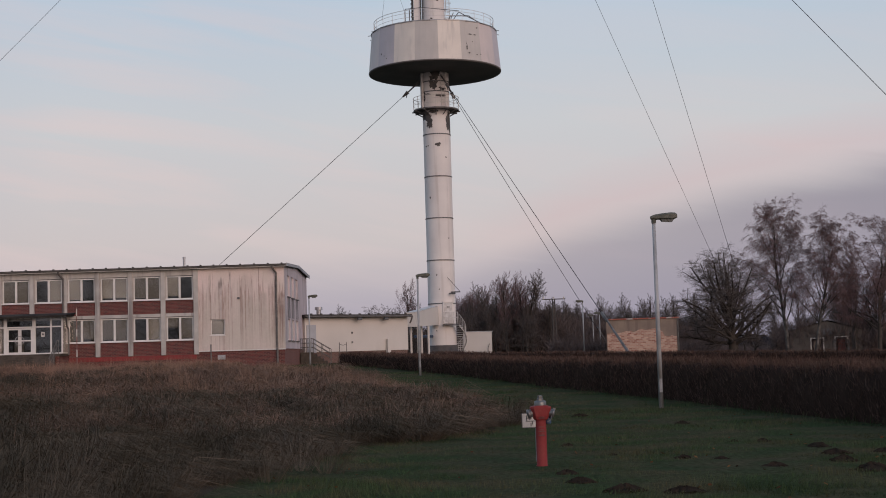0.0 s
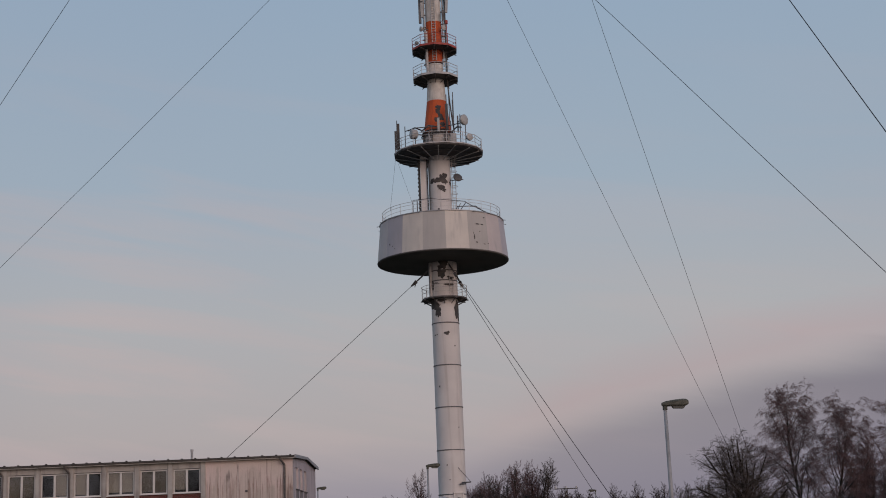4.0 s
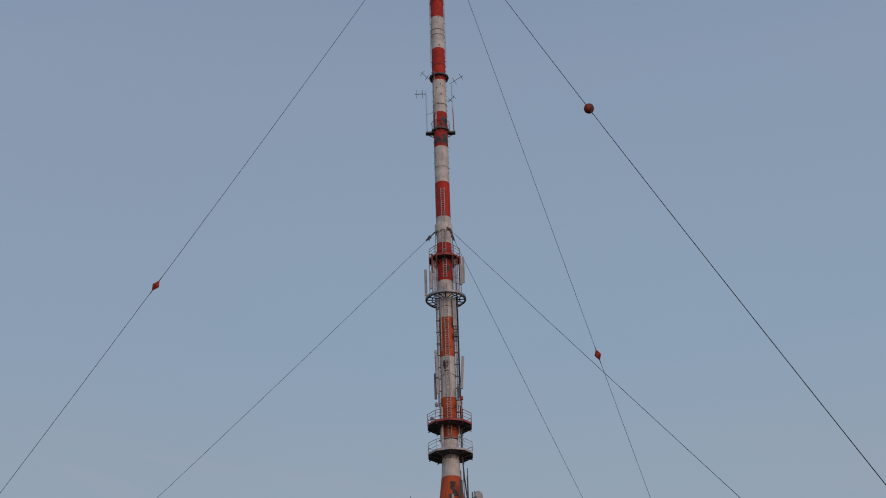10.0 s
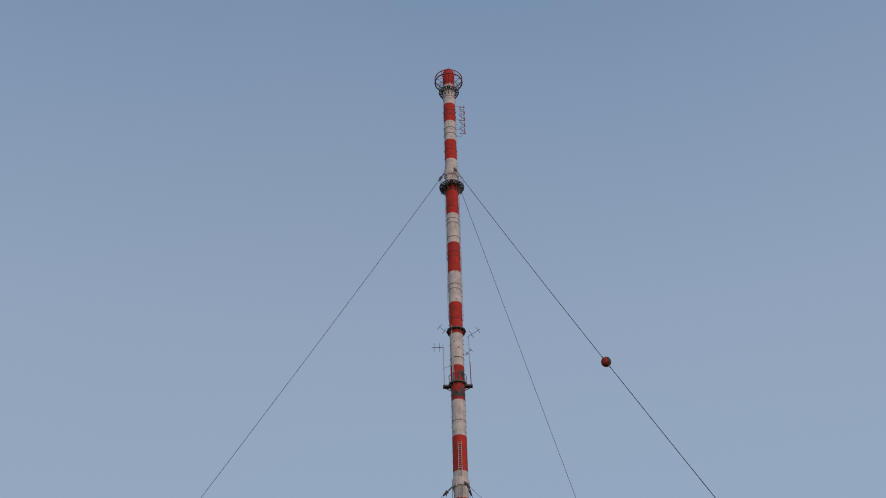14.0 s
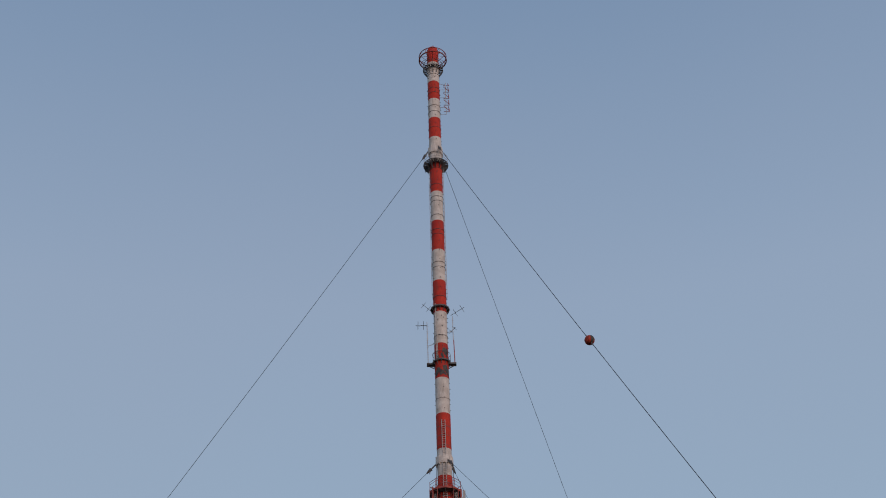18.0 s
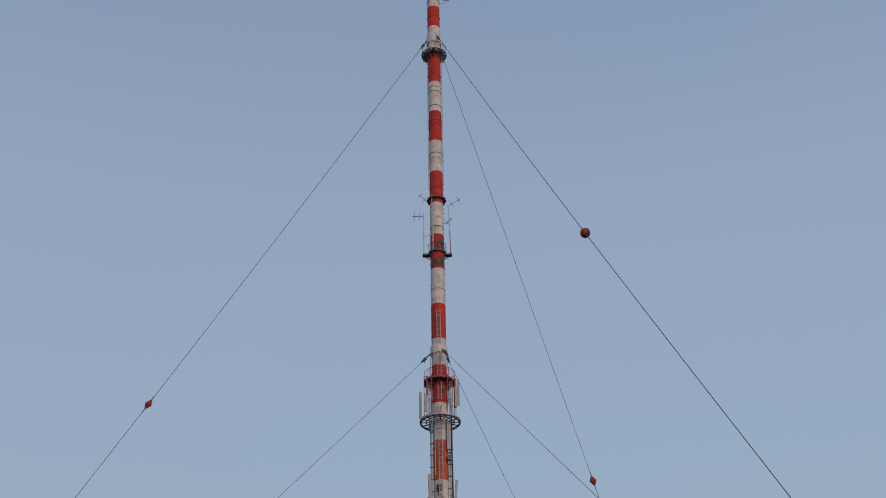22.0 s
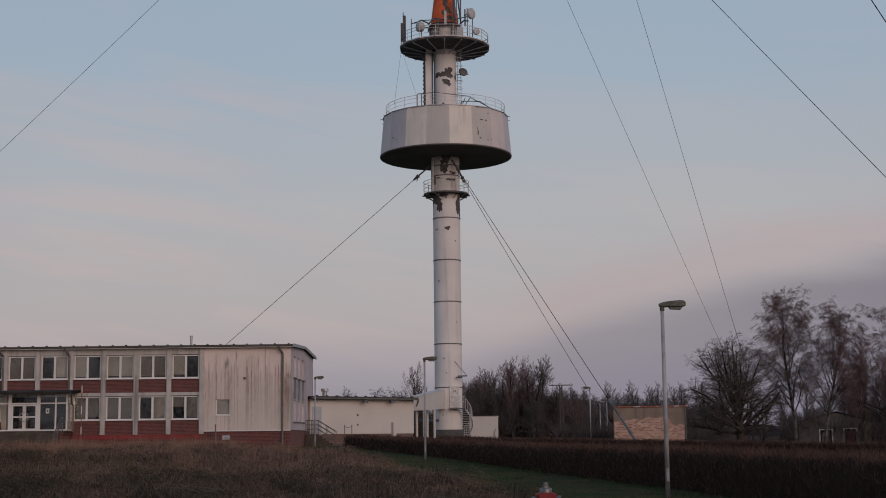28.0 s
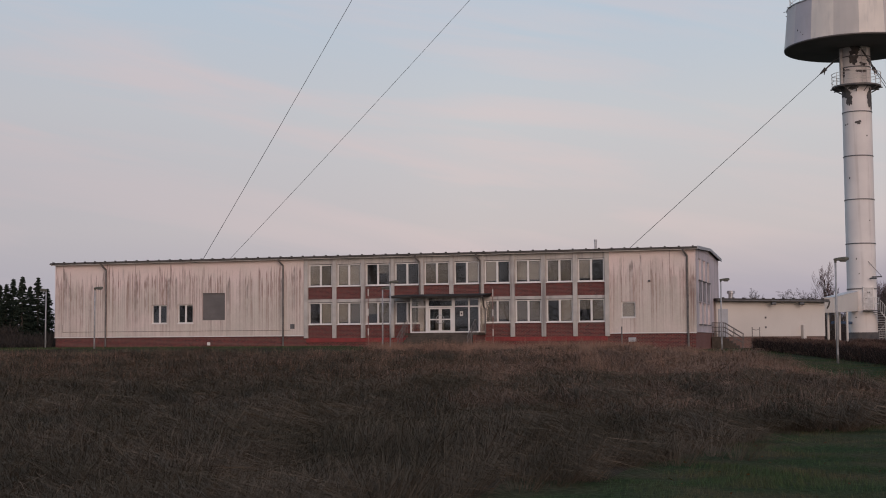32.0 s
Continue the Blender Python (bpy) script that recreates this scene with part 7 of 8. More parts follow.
far_c = tree_meshes("far_tree", 33, "bark", "birch_twigs", height=10, trunk_r=0.16, kids=(18, 7, 6, 3), spread=0.42, lift=0.6, trunk_frac=0.25, lens=(0.40, 0.5, 0.5, 0.6), wander=0.13, thin=0.010)
kinds = [far_a, far_b, far_c]
rt = random.Random(77)
# (from az, to az, from r, to r, tree tops in degrees, how many, kinds)
for a0, a1, r0, r1, e0, e1, n, pick in ((-0.5, -2.1, 165, 190, 2.0, 2.6, 12, (2, 0)), (-2.2, -3.7, 165, 185, 2.4, 3.1, 9, (2, 2, 0)), (-0.6, -4.4, 160, 175, 1.5, 2.1, 20, (1, 0)), (-4.3, -10.8, 200, 240, 1.7, 2.25, 34, (0, 1)), (-4.5, -7.5, 175, 195, 1.3, 1.9, 13, (1, 0)),
                                        (-14.2, -20.0, 155, 185, 1.6, 2.8, 20, (1, 0)), (-9.6, -11.0, 190, 230, 1.0, 1.7, 6, (1, 0)), (0.9, 1.6, 165, 180, 1.9, 2.2, 4, (1, 0)), (-15.8, -20.5, 150, 170, 2.6, 3.7, 12, (2, 0, 1)), (-12.2, -16.0, 160, 180, 1.2, 2.4, 9, (1, 0)), (2.0, 2.5, 170, 180, 1.7, 1.9, 3, (1, 0))):
    for k in range(n):
        az, r = a0 + (a1 - a0) * (k + rt.random()) / n, rt.uniform(r0, r1)
        h = 1.65 + r * math.tan(radians(rt.uniform(e0, e1))) - 1.05
        plant("bare_tree", rt.choice([kinds[i] for i in pick]), *polar(az, r), (h / 11, h / 11, h / 11), rt.uniform(0, 360), "distant bare winter tree", "tree", "woods behind the site")
for az, r, e, kd in ((1.68, 172, 2.75, 2), (3.1, 175, 2.35, 1), (4.3, 170, 2.02, 1), (4.05, 176, 1.9, 0)):
    h = 1.65 + r * math.tan(radians(e)) - 1.05
    plant("bare_tree", kinds[kd], *polar(az, r), (h / 11, h / 11, h / 11), az * 90, "bare tree above the low wing roof", "tree", "woods behind the site")
# trees behind the viewpoint, mirrored in the windows
for k in range(16):
    plant("bare_tree", (far_b, far_a, far_b)[k % 3], -152 + 8.6 * k, -46 - 9 * (k % 3), (1.8, 1.8, 1.7 + 0.1 * (k % 4)), 50 * k, "bare tree behind the meadow", "tree", "trees across the meadow")


def spruce(seed, h):
    """Drooping tiers of short needled sprays on a straight stem."""
    rnd = np.random.RandomState(seed)
    p, q, a, b = [], [], [], []
    for k in range(int(h * 7)):
        z = 0.5 + (h - 0.6) * (k + rnd.rand()) / (h * 7)
        for j in range(6):
            t = rnd.uniform(0, 2 * np.pi)
            zz = z + rnd.normal(0, 0.35)
            reach = (h - zz) * 0.23 * rnd.uniform(0.35, 1.35) + 0.08
            z_ = min(zz, h - 0.15)
            d = np.array([np.cos(t), np.sin(t), -0.35 + 0.45 * z_ / h + rnd.normal(0, 0.12)])
            for m in range(9):
                f = (m + rnd.rand()) / 9
                o = np.array([0, 0, z_]) + d * reach * f
                s = np.array([-np.sin(t), np.cos(t), 0]) * rnd.uniform(-1, 1) + d * 0.6 + np.array([0, 0, rnd.uniform(-0.7, 0.1)])
                p.append(o)
                q.append(o + s * rnd.uniform(0.15, 0.38) * (0.5 + reach / 3))
                a.append(0.085)
                b.append(0.012)
    v, t = tubes(np.array(p), np.array(q), np.array(a), np.array(b), 3)
    crown = fast_mesh("crown", v, t, "conifer")
    v, t = tubes(np.array([[0, 0, 0.0]]), np.array([[0, 0, h]]), np.array([0.18]), np.array([0.02]), 6)
    return [fast_mesh("trunk", v, t, "bark"), crown]


fir = [spruce(3, 8.5), spruce(4, 8.0)]
for k, (az, r, s) in enumerate(((33.55, 150, 0.98), (34.15, 148, 1.04), (34.75, 152, 0.9), (35.3, 146, 0.95), (36.0, 150, 1.0), (33.85, 156, 0.95), (34.5, 157, 1.0), (35.0, 158, 0.98), (35.7, 158, 1.0), (33.2, 153, 0.9), (36.6, 148, 1.05), (37.3, 150, 1.0))):
    plant("spruce_tree", fir[k % 2], *polar(az, r), (1.05, 1.05, s * 0.94), 70 * k, "dark dense spruce beyond the building", "tree", "spruces beyond the building")


def thicket(name, boxes, material, label, seed, count, size, thick):
    """Tangled shrubs: one mesh of many short twigs filling low mounds (az0, az1, r0, r1, height)."""
    rnd = np.random.RandomState(seed)
    P, Q, A = [], [], []
    for a0, a1, r0, r1, h in boxes:
        n = int(count * abs(a1 - a0) * h)
        az, r = np.radians(rnd.uniform(a0, a1, n)), rnd.uniform(r0, r1, n)
        x, y = -r * np.sin(az), r * np.cos(az)
        top = h * (0.75 + 0.25 * np.sin(az * 160 + r * 0.3) * np.sin(az * 61 + 1.0))
        z = ground_z(x, y) + top * np.sqrt(rnd.rand(n)) - 0.1
        d = np.stack([rnd.normal(0, 0.55, n), rnd.normal(0, 0.55, n), np.abs(rnd.normal(0.8, 0.4, n))], 1) * size * rnd.uniform(0.5, 1.3, (n, 1))
        b = np.stack([x, y, z], 1)
        P.append(b)
        Q.append(b + d)
    P, Q = np.concatenate(P), np.concatenate(Q)
    v, t = tubes(P, Q, np.full(len(P), thick), np.full(len(P), thick * 0.35), 3)
    tagged(new(name, fast_mesh(name, v, t, material)), label, "shrubs", kind="stuff")


thicket("undergrowth", [(-0.6, -4.6, 168, 180, 6.3), (-4.6, -6.8, 172, 188, 4.6), (-6.8, -10.8, 195, 206, 4.6), (-10.8, -13.5, 190, 200, 1.0), (-13.4, -20.5, 152, 165, 3.6), (0.8, 5.5, 176, 186, 3.2), (-9.6, -11.4, 140, 146, 1.3), (-4.4, -9.4, 128, 132, 0.9)], "shrub", "tangled brown undergrowth below bare trees", 5, 1000, 0.95, 0.029)
thicket("far_thicket", [(-4.0, -11.2, 214, 240, 6.4)], "far_twig", "hazy grey-brown wood edge beyond the huts", 8, 900, 1.1, 0.036)
thicket("scrub", [(32.9, 34.4, 128, 136, 1.3), (34.4, 38.0, 124, 134, 1.9), (33.0, 38.0, 118, 124, 0.5)], "scrub_twig", "low dark scrub before the spruces", 6, 500, 0.7, 0.03)


def far_woods():
    """A ragged belt of woodland all round, a long way off."""
    rnd = np.random.RandomState(9)
    n = 2400
    az = np.linspace(0, 2 * np.pi, n, endpoint=False)
    r = 640 + 60 * np.sin(az * 5) + rnd.uniform(-8, 8, n)
    top = 8.5 + 2.2 * np.sin(az * 23) + 1.6 * np.sin(az * 71 + 1) + rnd.uniform(-1.6, 1.6, n)
    a = np.stack([r * np.sin(az), r * np.cos(az), np.full(n, 0.6)], 1)
    b = np.stack([r * np.sin(az), r * np.cos(az), top], 1)
    c = np.stack([(r + 40) * np.sin(az), (r + 40) * np.cos(az), top * 0.8], 1)
    k = np.arange(n)
    q = (k + 1) % n
    t = np.concatenate([np.stack([k, q, n + q], 1), np.stack([k, n + q, n + k], 1), np.stack([n + k, n + q, 2 * n + q], 1), np.stack([n + k, 2 * n + q, 2 * n + k], 1)])
    tagged(new("far_woods", fast_mesh("far_woods", np.concatenate([a, b, c]), t, "far_wood")), "distant winter woodland on the horizon", "woods", kind="stuff")


M["far_wood"] = mat("far_winter_wood", (0.062, 0.056, 0.062), 1.0, vary=(0.045, 0.04, 0.046), scale=0.05, fine=0.08, fine_scale=0.5, spec=0.0)
far_woods()

# ---------------------------------------------------------------- hedges


def hedge(name, line, heights, width, label, seed, twigs, reach):
    """A clipped bare hedge along a line in plan: an inner mass coloured dark as shade, and its twigs."""
    rnd = np.random.RandomState(seed)
    line = np.array(line, float)
    seg = np.linalg.norm(np.diff(line, axis=0), axis=1)
    cum = np.concatenate([[0], np.cumsum(seg)])
    n = int(cum[-1] / 0.45)
    s = np.linspace(0, cum[-1], n)
    cx, cy, hh = np.interp(s, cum, line[:, 0]), np.interp(s, cum, line[:, 1]), np.interp(s, cum, heights)
    tx, ty = np.gradient(cx), np.gradient(cy)
    k = np.hypot(tx, ty)
    nx, ny = -ty / k, tx / k
    ring = [(-0.40, 0.0), (-0.46, 0.35), (-0.44, 0.75), (-0.32, 0.90), (0.32, 0.90), (0.44, 0.75), (0.46, 0.35), (0.40, 0.0)]
    vs = []
    for off, z in ring:
        o = off * width + rnd.normal(0, 0.04, n)
        vs.append(np.stack([cx + nx * o, cy + ny * o, ground_z(cx, cy) + z * hh * (1 + rnd.normal(0, 0.03, n)) - 0.03], 1))
    m = len(ring)
    v = np.stack(vs, 1).reshape(-1, 3)
    f = []
    for i in range(n - 1):
        f += [(i * m + j, i * m + j + 1, (i + 1) * m + j + 1, (i + 1) * m + j) for j in range(m - 1)]
    f += [tuple(range(m)), tuple(range((n - 1) * m, n * m))]
    top = thing(name, pose(0, 0, 0), label, "hedge")
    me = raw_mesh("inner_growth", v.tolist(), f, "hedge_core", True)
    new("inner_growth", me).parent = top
    # twigs, thicker set where the path passes near
    w = 1.0 / np.hypot(cx, cy)
    pick = np.searchsorted(np.cumsum(w) / w.sum(), rnd.rand(twigs))
    pick = np.minimum(pick, n - 1)
    side = rnd.rand(twigs)
    off = np.where(side < 0.62, -0.5, np.where(side < 0.90, rnd.uniform(-0.45, 0.45, twigs), 0.48)) * width + rnd.normal(0, 0.045, twigs)
    z = np.where((side >= 0.62) & (side < 0.90), rnd.normal(0.86, 0.05, twigs), rnd.uniform(0.0, 0.9, twigs))
    jit = rnd.uniform(-0.25, 0.25, twigs)
    bx = cx[pick] + nx[pick] * off + tx[pick] / k[pick] * jit
    by = cy[pick] + ny[pick] * off + ty[pick] / k[pick] * jit
    lump = 1 + 0.05 * np.sin(s[pick] * 1.9) + 0.04 * np.sin(s[pick] * 4.7 + 1)
    bz = ground_z(bx, by) + z * hh[pick] * lump
    r = np.hypot(bx, by)
    ln = rnd.uniform(0.12, 0.34, twigs) * reach
    d = np.stack([nx[pick] * np.sign(off) * rnd.uniform(-0.05, 0.35, twigs) + rnd.normal(0, 0.25, twigs), ny[pick] * np.sign(off) * rnd.uniform(-0.05, 0.35, twigs) + rnd.normal(0, 0.45, twigs), np.abs(rnd.normal(0.6, 0.4, twigs))], 1)
    d *= (ln / np.linalg.norm(d, axis=1))[:, None]
    p0 = np.stack([bx, by, bz], 1)
    cap = ground_z(bx, by) + hh[pick] * lump * 1.03
    p1 = p0 + d
    p1[:, 2] = np.minimum(p1[:, 2], cap + rnd.uniform(-0.04, 0.06, twigs))
    wd_ = np.maximum(0.0035, r * 0.00017)
    sidev = np.stack([np.cos(rnd.uniform(0, 6.28, twigs)), np.sin(rnd.uniform(0, 6.28, twigs)), np.zeros(twigs)], 1) * wd_[:, None]
    v = np.stack([p0 - sidev, p0 + sidev, p1], 1).reshape(-1, 3)
    t = np.arange(twigs * 3).reshape(-1, 3)
    tw = new("twig_growth", fast_mesh("twig_growth", v, t, "hedge_twig"))
    tw.parent = top
    tw["kind"] = "stuff"


HEDGE = [(11.6, 12), (9.9, 20), (8.85, 27), (6.75, 40.5), (3.7, 54), (0.75, 68), (-3.0, 82), (-7.0, 96.0)]
hedge("bare_hedge", HEDGE, [1.22, 1.22, 1.22, 1.2, 1.05, 0.92, 0.88, 0.88], 0.95, "long clipped bare hedge of purple-brown twigs", 41, 210000, 0.85)
hedge("rear_hedge", [(-0.5, 104), (3.5, 96), (9, 88), (16, 78), (26, 66), (38, 54)], [0.72, 0.6, 0.6, 0.58, 0.55, 0.5], 1.3, "lower rear hedge of reddish bare twigs", 42, 26000, 1.1)

# ---------------------------------------------------------------- grass


def wave(x, y, seed):
    """A smooth uneven field between 0 and 1."""
    r = np.random.RandomState(seed)
    out = np.zeros_like(x)
    for k in range(7):
        a, f = r.uniform(0, 6.28), r.uniform(0.25, 1.6)
        out += np.sin((x * np.cos(a) + y * np.sin(a)) * f * 2.2 + r.uniform(0, 6.28)) / 7
    return np.clip(0.5 + 0.9 * out, 0, 1)


def blades(x, y, h, w, lean_a, lean, rnd, two):
    """Bent blades (two pieces each) or plain ones, as corners and triangles."""
    n = len(x)
    z = ground_z(x, y)
    t = rnd.uniform(0, 6.28, n)
    sx, sy = np.cos(t) * w / 2, np.sin(t) * w / 2
    lx, ly = np.cos(lean_a) * lean * h, np.sin(lean_a) * lean * h
    base = np.stack([x, y, z - 0.02], 1)
    side = np.stack([sx, sy, np.zeros(n)], 1)
    tip = base + np.stack([lx, ly, h * np.sqrt(np.clip(1 - 0.5 * lean ** 2, 0.08, 1))], 1)
    if not two:
        v = np.stack([base - side, base + side, tip], 1).reshape(-1, 3)
        return v, np.arange(3 * n).reshape(-1, 3)
    mid = base + np.stack([lx * 0.32, ly * 0.32, h * 0.62], 1)
    v = np.stack([base - side, base + side, mid - side * 0.75, mid + side * 0.75, tip], 1).reshape(-1, 3)
    tri = np.array([[0, 1, 3], [0, 3, 2], [2, 3, 4]])
    return v, ((np.arange(n) * 5)[:, None, None] + tri[None]).reshape(-1, 3)


def grass(name, material, label, n, r0, r1, a0, a1, inside, hrange, width, lean_dir, lean_amt, seed, split=42.0, bias=1.0, clump=(0.5, 0.9)):
    rnd = np.random.RandomState(seed)
    r = r0 + (r1 - r0) * rnd.rand(n) ** bias
    az = np.radians(rnd.uniform(a0, a1, n))
    x, y = -r * np.sin(az), r * np.cos(az)
    keep = inside(x, y, rnd)
    x, y, r = x[keep], y[keep], r[keep]
    n = len(x)
    tuft = wave(x, y, seed + 1) * 0.55 + wave(x * 2.7, y * 2.7, seed + 2) * 0.45
    tuft = np.clip((tuft - 0.5) * 1.7 + 0.5, 0, 1)
    h = rnd.uniform(*hrange, n) * (clump[0] + clump[1] * tuft)
    w = width * np.maximum(1.0, r / 16.0) * rnd.uniform(0.6, 1.4, n)
    swirl = lean_dir + 3.0 * (wave(x * 0.8, y * 0.8, seed + 3) - 0.5) * 2 + rnd.normal(0, 0.7, n)
    lean = np.clip(lean_amt + 0.9 * (wave(x * 1.4, y * 1.4, seed + 4) - 0.5) + rnd.normal(0, 0.25, n), 0.02, 1.25)
    near = r < split
    parts = [blades(x[q], y[q], h[q], w[q], swirl[q], lean[q], rnd, two) for q, two in ((near, True), (~near, False)) if q.any()]
    v = np.concatenate([p[0] for p in parts])
    t, k = [], 0
    for p in parts:
        t.append(p[1] + k)
        k += len(p[0])
    tagged(new(name, fast_mesh(name, v, np.concatenate(t), material)), label, "grass", kind="stuff")


def in_field(x, y, rnd):
    edge = field_edge(y) + 0.35 * np.sin(y * 1.7) + rnd.normal(0, 0.25, len(x))
    return (x < edge) & (y > 3) & (y < np.where((x > -33) & (x < -13), 95.5, np.where(x <= -33, 83.0, 92.0)) + 0.8 * np.sin(x * 0.4))


def in_russet(x, y, rnd):
    turn = np.degrees(np.arctan2(-x, y)) + rnd.normal(0, 2.5, len(x)) + 3.0 * np.sin(y * 0.11)
    return (turn < 15.0) | (y > 86 + 3.0 * np.sin(x * 0.3))


def hedge_x(y):
    return np.interp(y, [p[1] for p in HEDGE], [p[0] for p in HEDGE])


def in_lawn(x, y, rnd):
    return (x > field_edge(y) - 0.5) & (x < hedge_x(y) - 0.2 + rnd.normal(0, 0.12, len(x))) & (y > 3) & (y < 112)


def in_verge(x, y, rnd):
    return (np.abs(x - hedge_x(y) + 0.75) < 0.35 * (1 + np.sin(y * 0.9) * 0.6)) & (y < 95)


def tussocks(name, material, label, n, per, r0, r1, a0, a1, inside, reach, height, width, seed):
    """Clumps of long grass: blades rise from each clump's middle, arch over and trail outwards and downwind."""
    rnd = np.random.RandomState(seed)
    r = rnd.uniform(r0, r1, n)
    az = np.radians(rnd.uniform(a0, a1, n))
    cx, cy = -r * np.sin(az), r * np.cos(az)
    keep = inside(cx, cy, rnd)
    cx, cy, r = cx[keep], cy[keep], r[keep]
    size = rnd.uniform(0.5, 1.4, len(cx)) * (0.60 + 0.8 * wave(cx * 0.5, cy * 0.5, seed + 1))
    wind = 0.1 + 3.2 * (wave(cx * 0.35, cy * 0.35, seed + 2) - 0.5)
    k = np.repeat(np.arange(len(cx)), per)
    n = len(k)
    t = np.where(rnd.rand(n) < 0.28, rnd.uniform(0, 6.28, n), wind[k] + rnd.normal(0, 0.75, n))
    q = 0.16 * size[k] * np.sqrt(rnd.rand(n))
    bx, by = cx[k] + np.cos(t) * q + rnd.normal(0, 0.05, n), cy[k] + np.sin(t) * q + rnd.normal(0, 0.05, n)
    out = rnd.uniform(0.35, 1.1, n) * reach * size[k]
    h = rnd.uniform(0.5, 1.1, n) * height * size[k]
    z = ground_z(bx, by)
    w = width * np.maximum(1.0, r[k] / 15.0) * rnd.uniform(0.6, 1.5, n)
    s = t + 1.57 + rnd.normal(0, 0.4, n)
    side = np.stack([np.cos(s) * w / 2, np.sin(s) * w / 2, rnd.normal(0, 0.3, n) * w], 1)
    base = np.stack([bx, by, z - 0.03], 1)
    mid = base + np.stack([np.cos(t) * out * 0.35, np.sin(t) * out * 0.35, h * 0.95], 1)
    tip = base + np.stack([np.cos(t + 0.2) * out, np.sin(t + 0.2) * out, h * rnd.uniform(0.05, 0.9, n)], 1)
    v = np.stack([base - side, base + side, mid - side * 0.8, mid + side * 0.8, tip], 1).reshape(-1, 3)
    tri = ((np.arange(n) * 5)[:, None, None] + np.array([[0, 1, 3], [0, 3, 2], [2, 3, 4]])[None]).reshape(-1, 3)
    tagged(new(name, fast_mesh(name, v, tri, material)), label, "grass", kind="stuff")


tussocks("meadow_grass", "field_blade", "tangled olive-brown winter grass in tussocks", 4700, 92, 9.0, 46, -4.5, 38.5, in_field, 0.86, 0.40, 0.0036, 51)
tussocks("tall_meadow_grass", "field_far", "matted russet meadow grass", 8200, 36, 26, 99, -4.5, 38.5, lambda x, y, rnd: in_field(x, y, rnd) & in_russet(x, y, rnd), 0.80, 0.44, 0.0034, 55)
tussocks("olive_meadow_grass", "field_olive", "matted olive-grey meadow grass", 8200, 36, 26, 99, -4.5, 38.5, lambda x, y, rnd: in_field(x, y, rnd) & ~in_russet(x, y, rnd), 0.80, 0.40, 0.0034, 55)
grass("seed_stalks", "seed_blade", "upright russet seed stalks in the meadow", 170000, 22, 100, -4.5, 38.5, lambda x, y, rnd: in_field(x, y, rnd) & (in_russet(x, y, rnd) | (rnd.rand(len(x)) < 0.25)), (0.42, 0.74), 0.0024, 0.2, 0.36, 61, split=20, bias=0.42)
grass("facade_stalks", "seed_blade", "upright russet stalks before the facade", 80000, 84, 104, 9, 33, lambda x, y, rnd: in_field(x, y, rnd) & (y > 87 + 2.0 * np.sin(x * 0.5)), (0.5, 0.98), 0.0026, 0.2, 0.30, 62, split=20)
grass("lawn_grass", "lawn_blade", "short dark green lawn grass", 600000, 9.0, 75, -22, 22, in_lawn, (0.035, 0.09), 0.0070, 1.0, 0.55, 71, split=5, bias=1.35, clump=(0.3, 1.1))
grass("verge_grass", "lawn_blade", "longer grass along the hedge foot", 24000, 20, 92, -21, 5, in_verge, (0.12, 0.30), 0.006, 2.6, 0.5, 81, split=35)
grass("mown_strip", "lawn_blade", "thin grass before the building", 60000, 84, 122, 2, 39, lambda x, y, rnd: (y > 81) & (y < 100.2) & (x < -4), (0.08, 0.16), 0.006, 1.0, 0.4, 91, split=10)

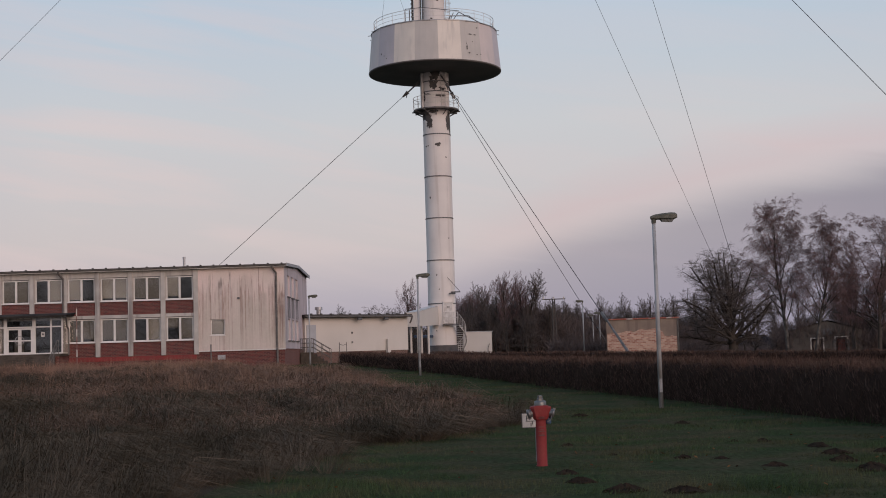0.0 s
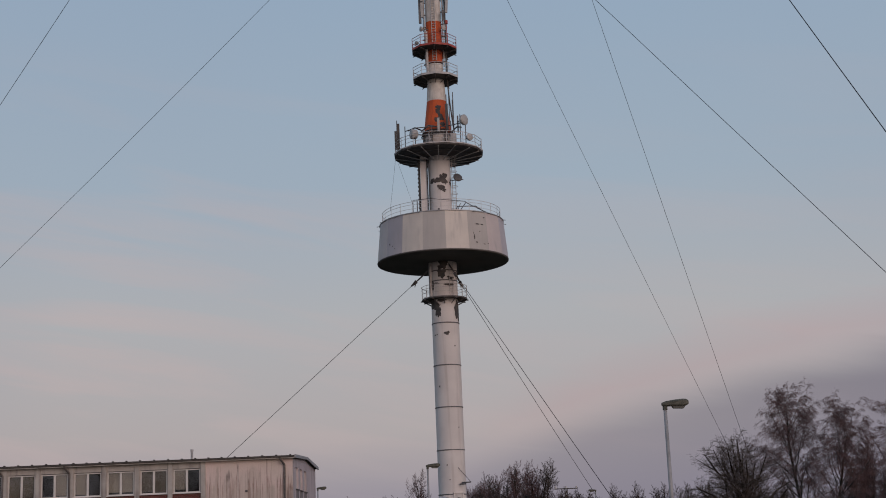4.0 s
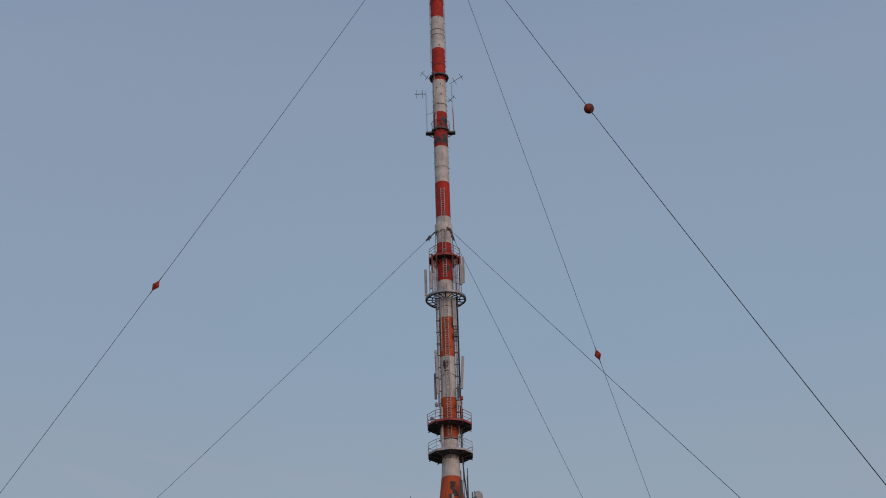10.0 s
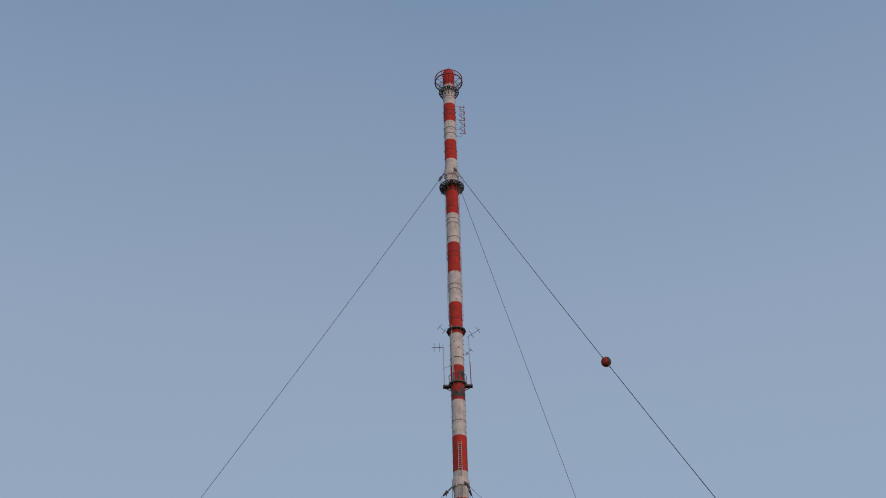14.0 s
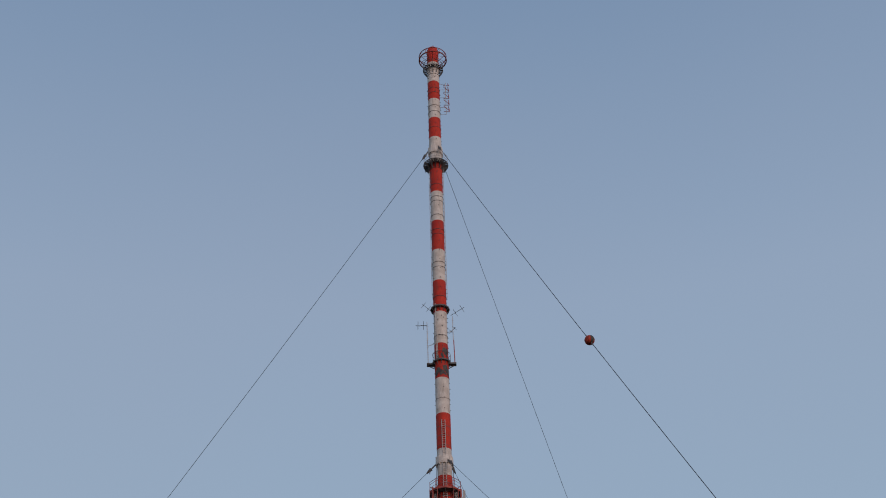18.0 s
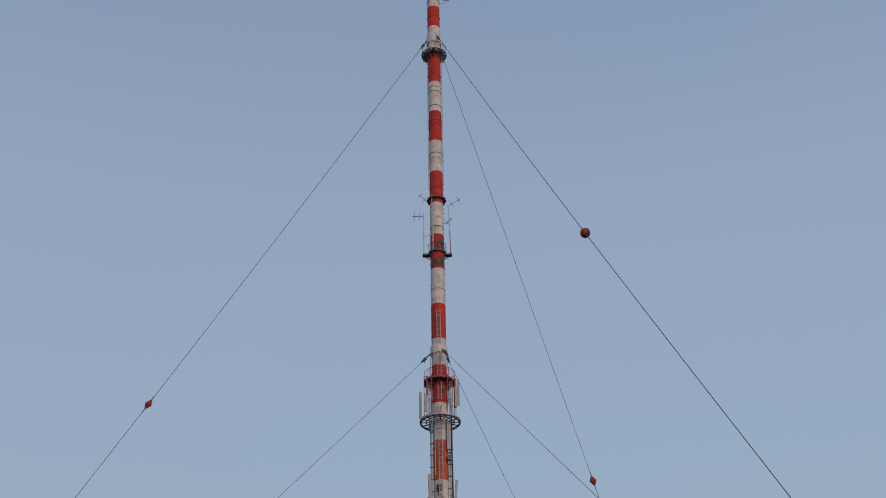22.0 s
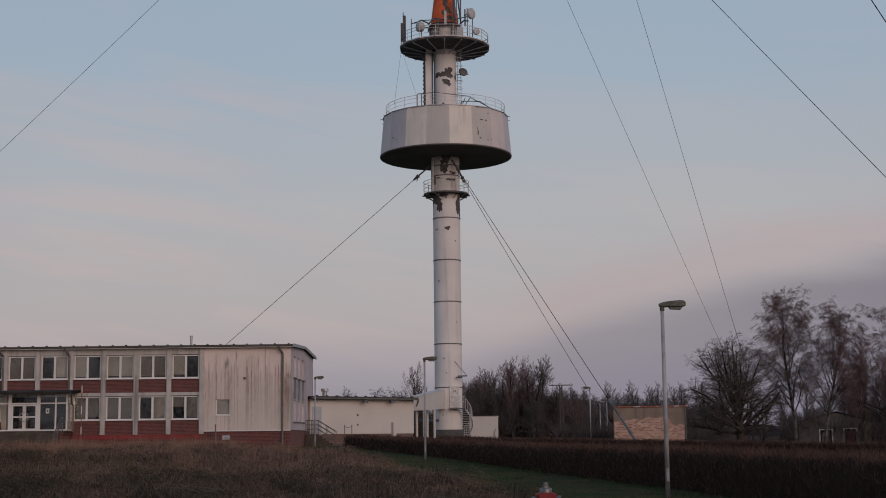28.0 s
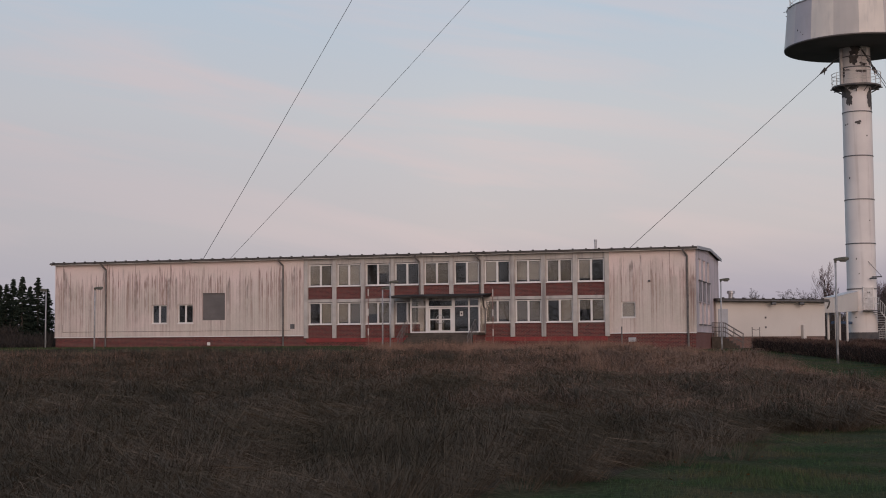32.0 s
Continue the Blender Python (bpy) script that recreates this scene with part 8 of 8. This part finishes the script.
# molehills and fallen leaves on the lawn
def molehill(az, r, size, seed):
    rnd = random.Random(seed)
    x, y = polar(az, r)
    s = Shape()
    prof = [(0.5, -0.03), (0.42, 0.05), (0.30, 0.13), (0.16, 0.19), (0.05, 0.21)]
    vs, fs = [], []
    n = 18
    for rr, z in prof:
        for k in range(n):
            q = rr * (1 + rnd.uniform(-0.28, 0.28))
            vs.append((q * math.cos(2 * math.pi * k / n) * 1.2, q * math.sin(2 * math.pi * k / n), z * (1 + rnd.uniform(-0.45, 0.35))))
    for j in range(len(prof) - 1):
        fs += [(j * n + k, j * n + (k + 1) % n, (j + 1) * n + (k + 1) % n, (j + 1) * n + k) for k in range(n)]
    fs.append(tuple(range(4 * n, 5 * n)))
    s.add(vs, fs)
    for k in range(26):
        a, q = rnd.uniform(0, 6.28), rnd.uniform(0.1, 0.62)
        c = 0.03 * rnd.uniform(0.6, 1.8)
        z = max(0.0, 0.2 - 0.36 * q)
        s.box(q * math.cos(a) * 1.2 - c, q * math.cos(a) * 1.2 + c, q * math.sin(a) - c, q * math.sin(a) + c, z - 0.02, z + c, c * 0.5)
    ob = part("molehill", s, "soil", None, at=pose(x, y, gz(x, y), 0, 0, rnd.uniform(0, 360)) @ Matrix.Diagonal((size * 0.64, size * 0.64, size * 0.55, 1)))
    tagged(ob, "dark crumbly molehill on the lawn", "molehill", "molehills on the lawn")


for k, (az, r, size) in enumerate([(-5.47, 33.3, 0.5), (-4.87, 23.5, 0.42), (-6.76, 21.4, 0.25), (-9.6, 29.5, 0.5), (-11.67, 23.9, 0.3), (-12.79, 23.9, 0.38), (-9.61, 20.6, 0.4), (-11.15, 20.4, 0.3), (-14.98, 22.5, 0.55), (-15.58, 21.1, 0.6), (-15.87, 19.8, 0.6), (-13.23, 19.0, 0.5), (-16.99, 18.4, 0.75), (-4.81, 18.3, 0.5), (-5.4, 17.2, 0.5), (-7.14, 16.1, 0.6), (-9.6, 15.9, 0.55), (-17.45, 21.4, 0.45)]):
    molehill(az, r, size, 900 + k)


def leaves():
    rnd = np.random.RandomState(15)
    n = 240
    r = rnd.uniform(10, 34, n)
    az = np.radians(rnd.uniform(-20, 16, n))
    x, y = -r * np.sin(az), r * np.cos(az)
    k = in_lawn(x, y, rnd)
    x, y = x[k], y[k]
    n = len(x)
    t, s = rnd.uniform(0, 6.28, n), rnd.uniform(0.02, 0.04, n)
    z = ground_z(x, y) + 0.035
    u = np.stack([np.cos(t) * s, np.sin(t) * s, rnd.uniform(-0.3, 0.5, n) * s], 1)
    w = np.stack([-np.sin(t) * s * 0.6, np.cos(t) * s * 0.6, rnd.uniform(-0.2, 0.5, n) * s], 1)
    c = np.stack([x, y, z], 1)
    v = np.stack([c - u, c + w, c + u, c - w], 1).reshape(-1, 3)
    tri = ((np.arange(n) * 4)[:, None, None] + np.array([[0, 1, 2], [0, 2, 3]])[None]).reshape(-1, 3)
    tagged(new("fallen_leaves", fast_mesh("fallen_leaves", v, tri, "leaf")), "scattered brown fallen leaves", "leaves", kind="stuff")


leaves()
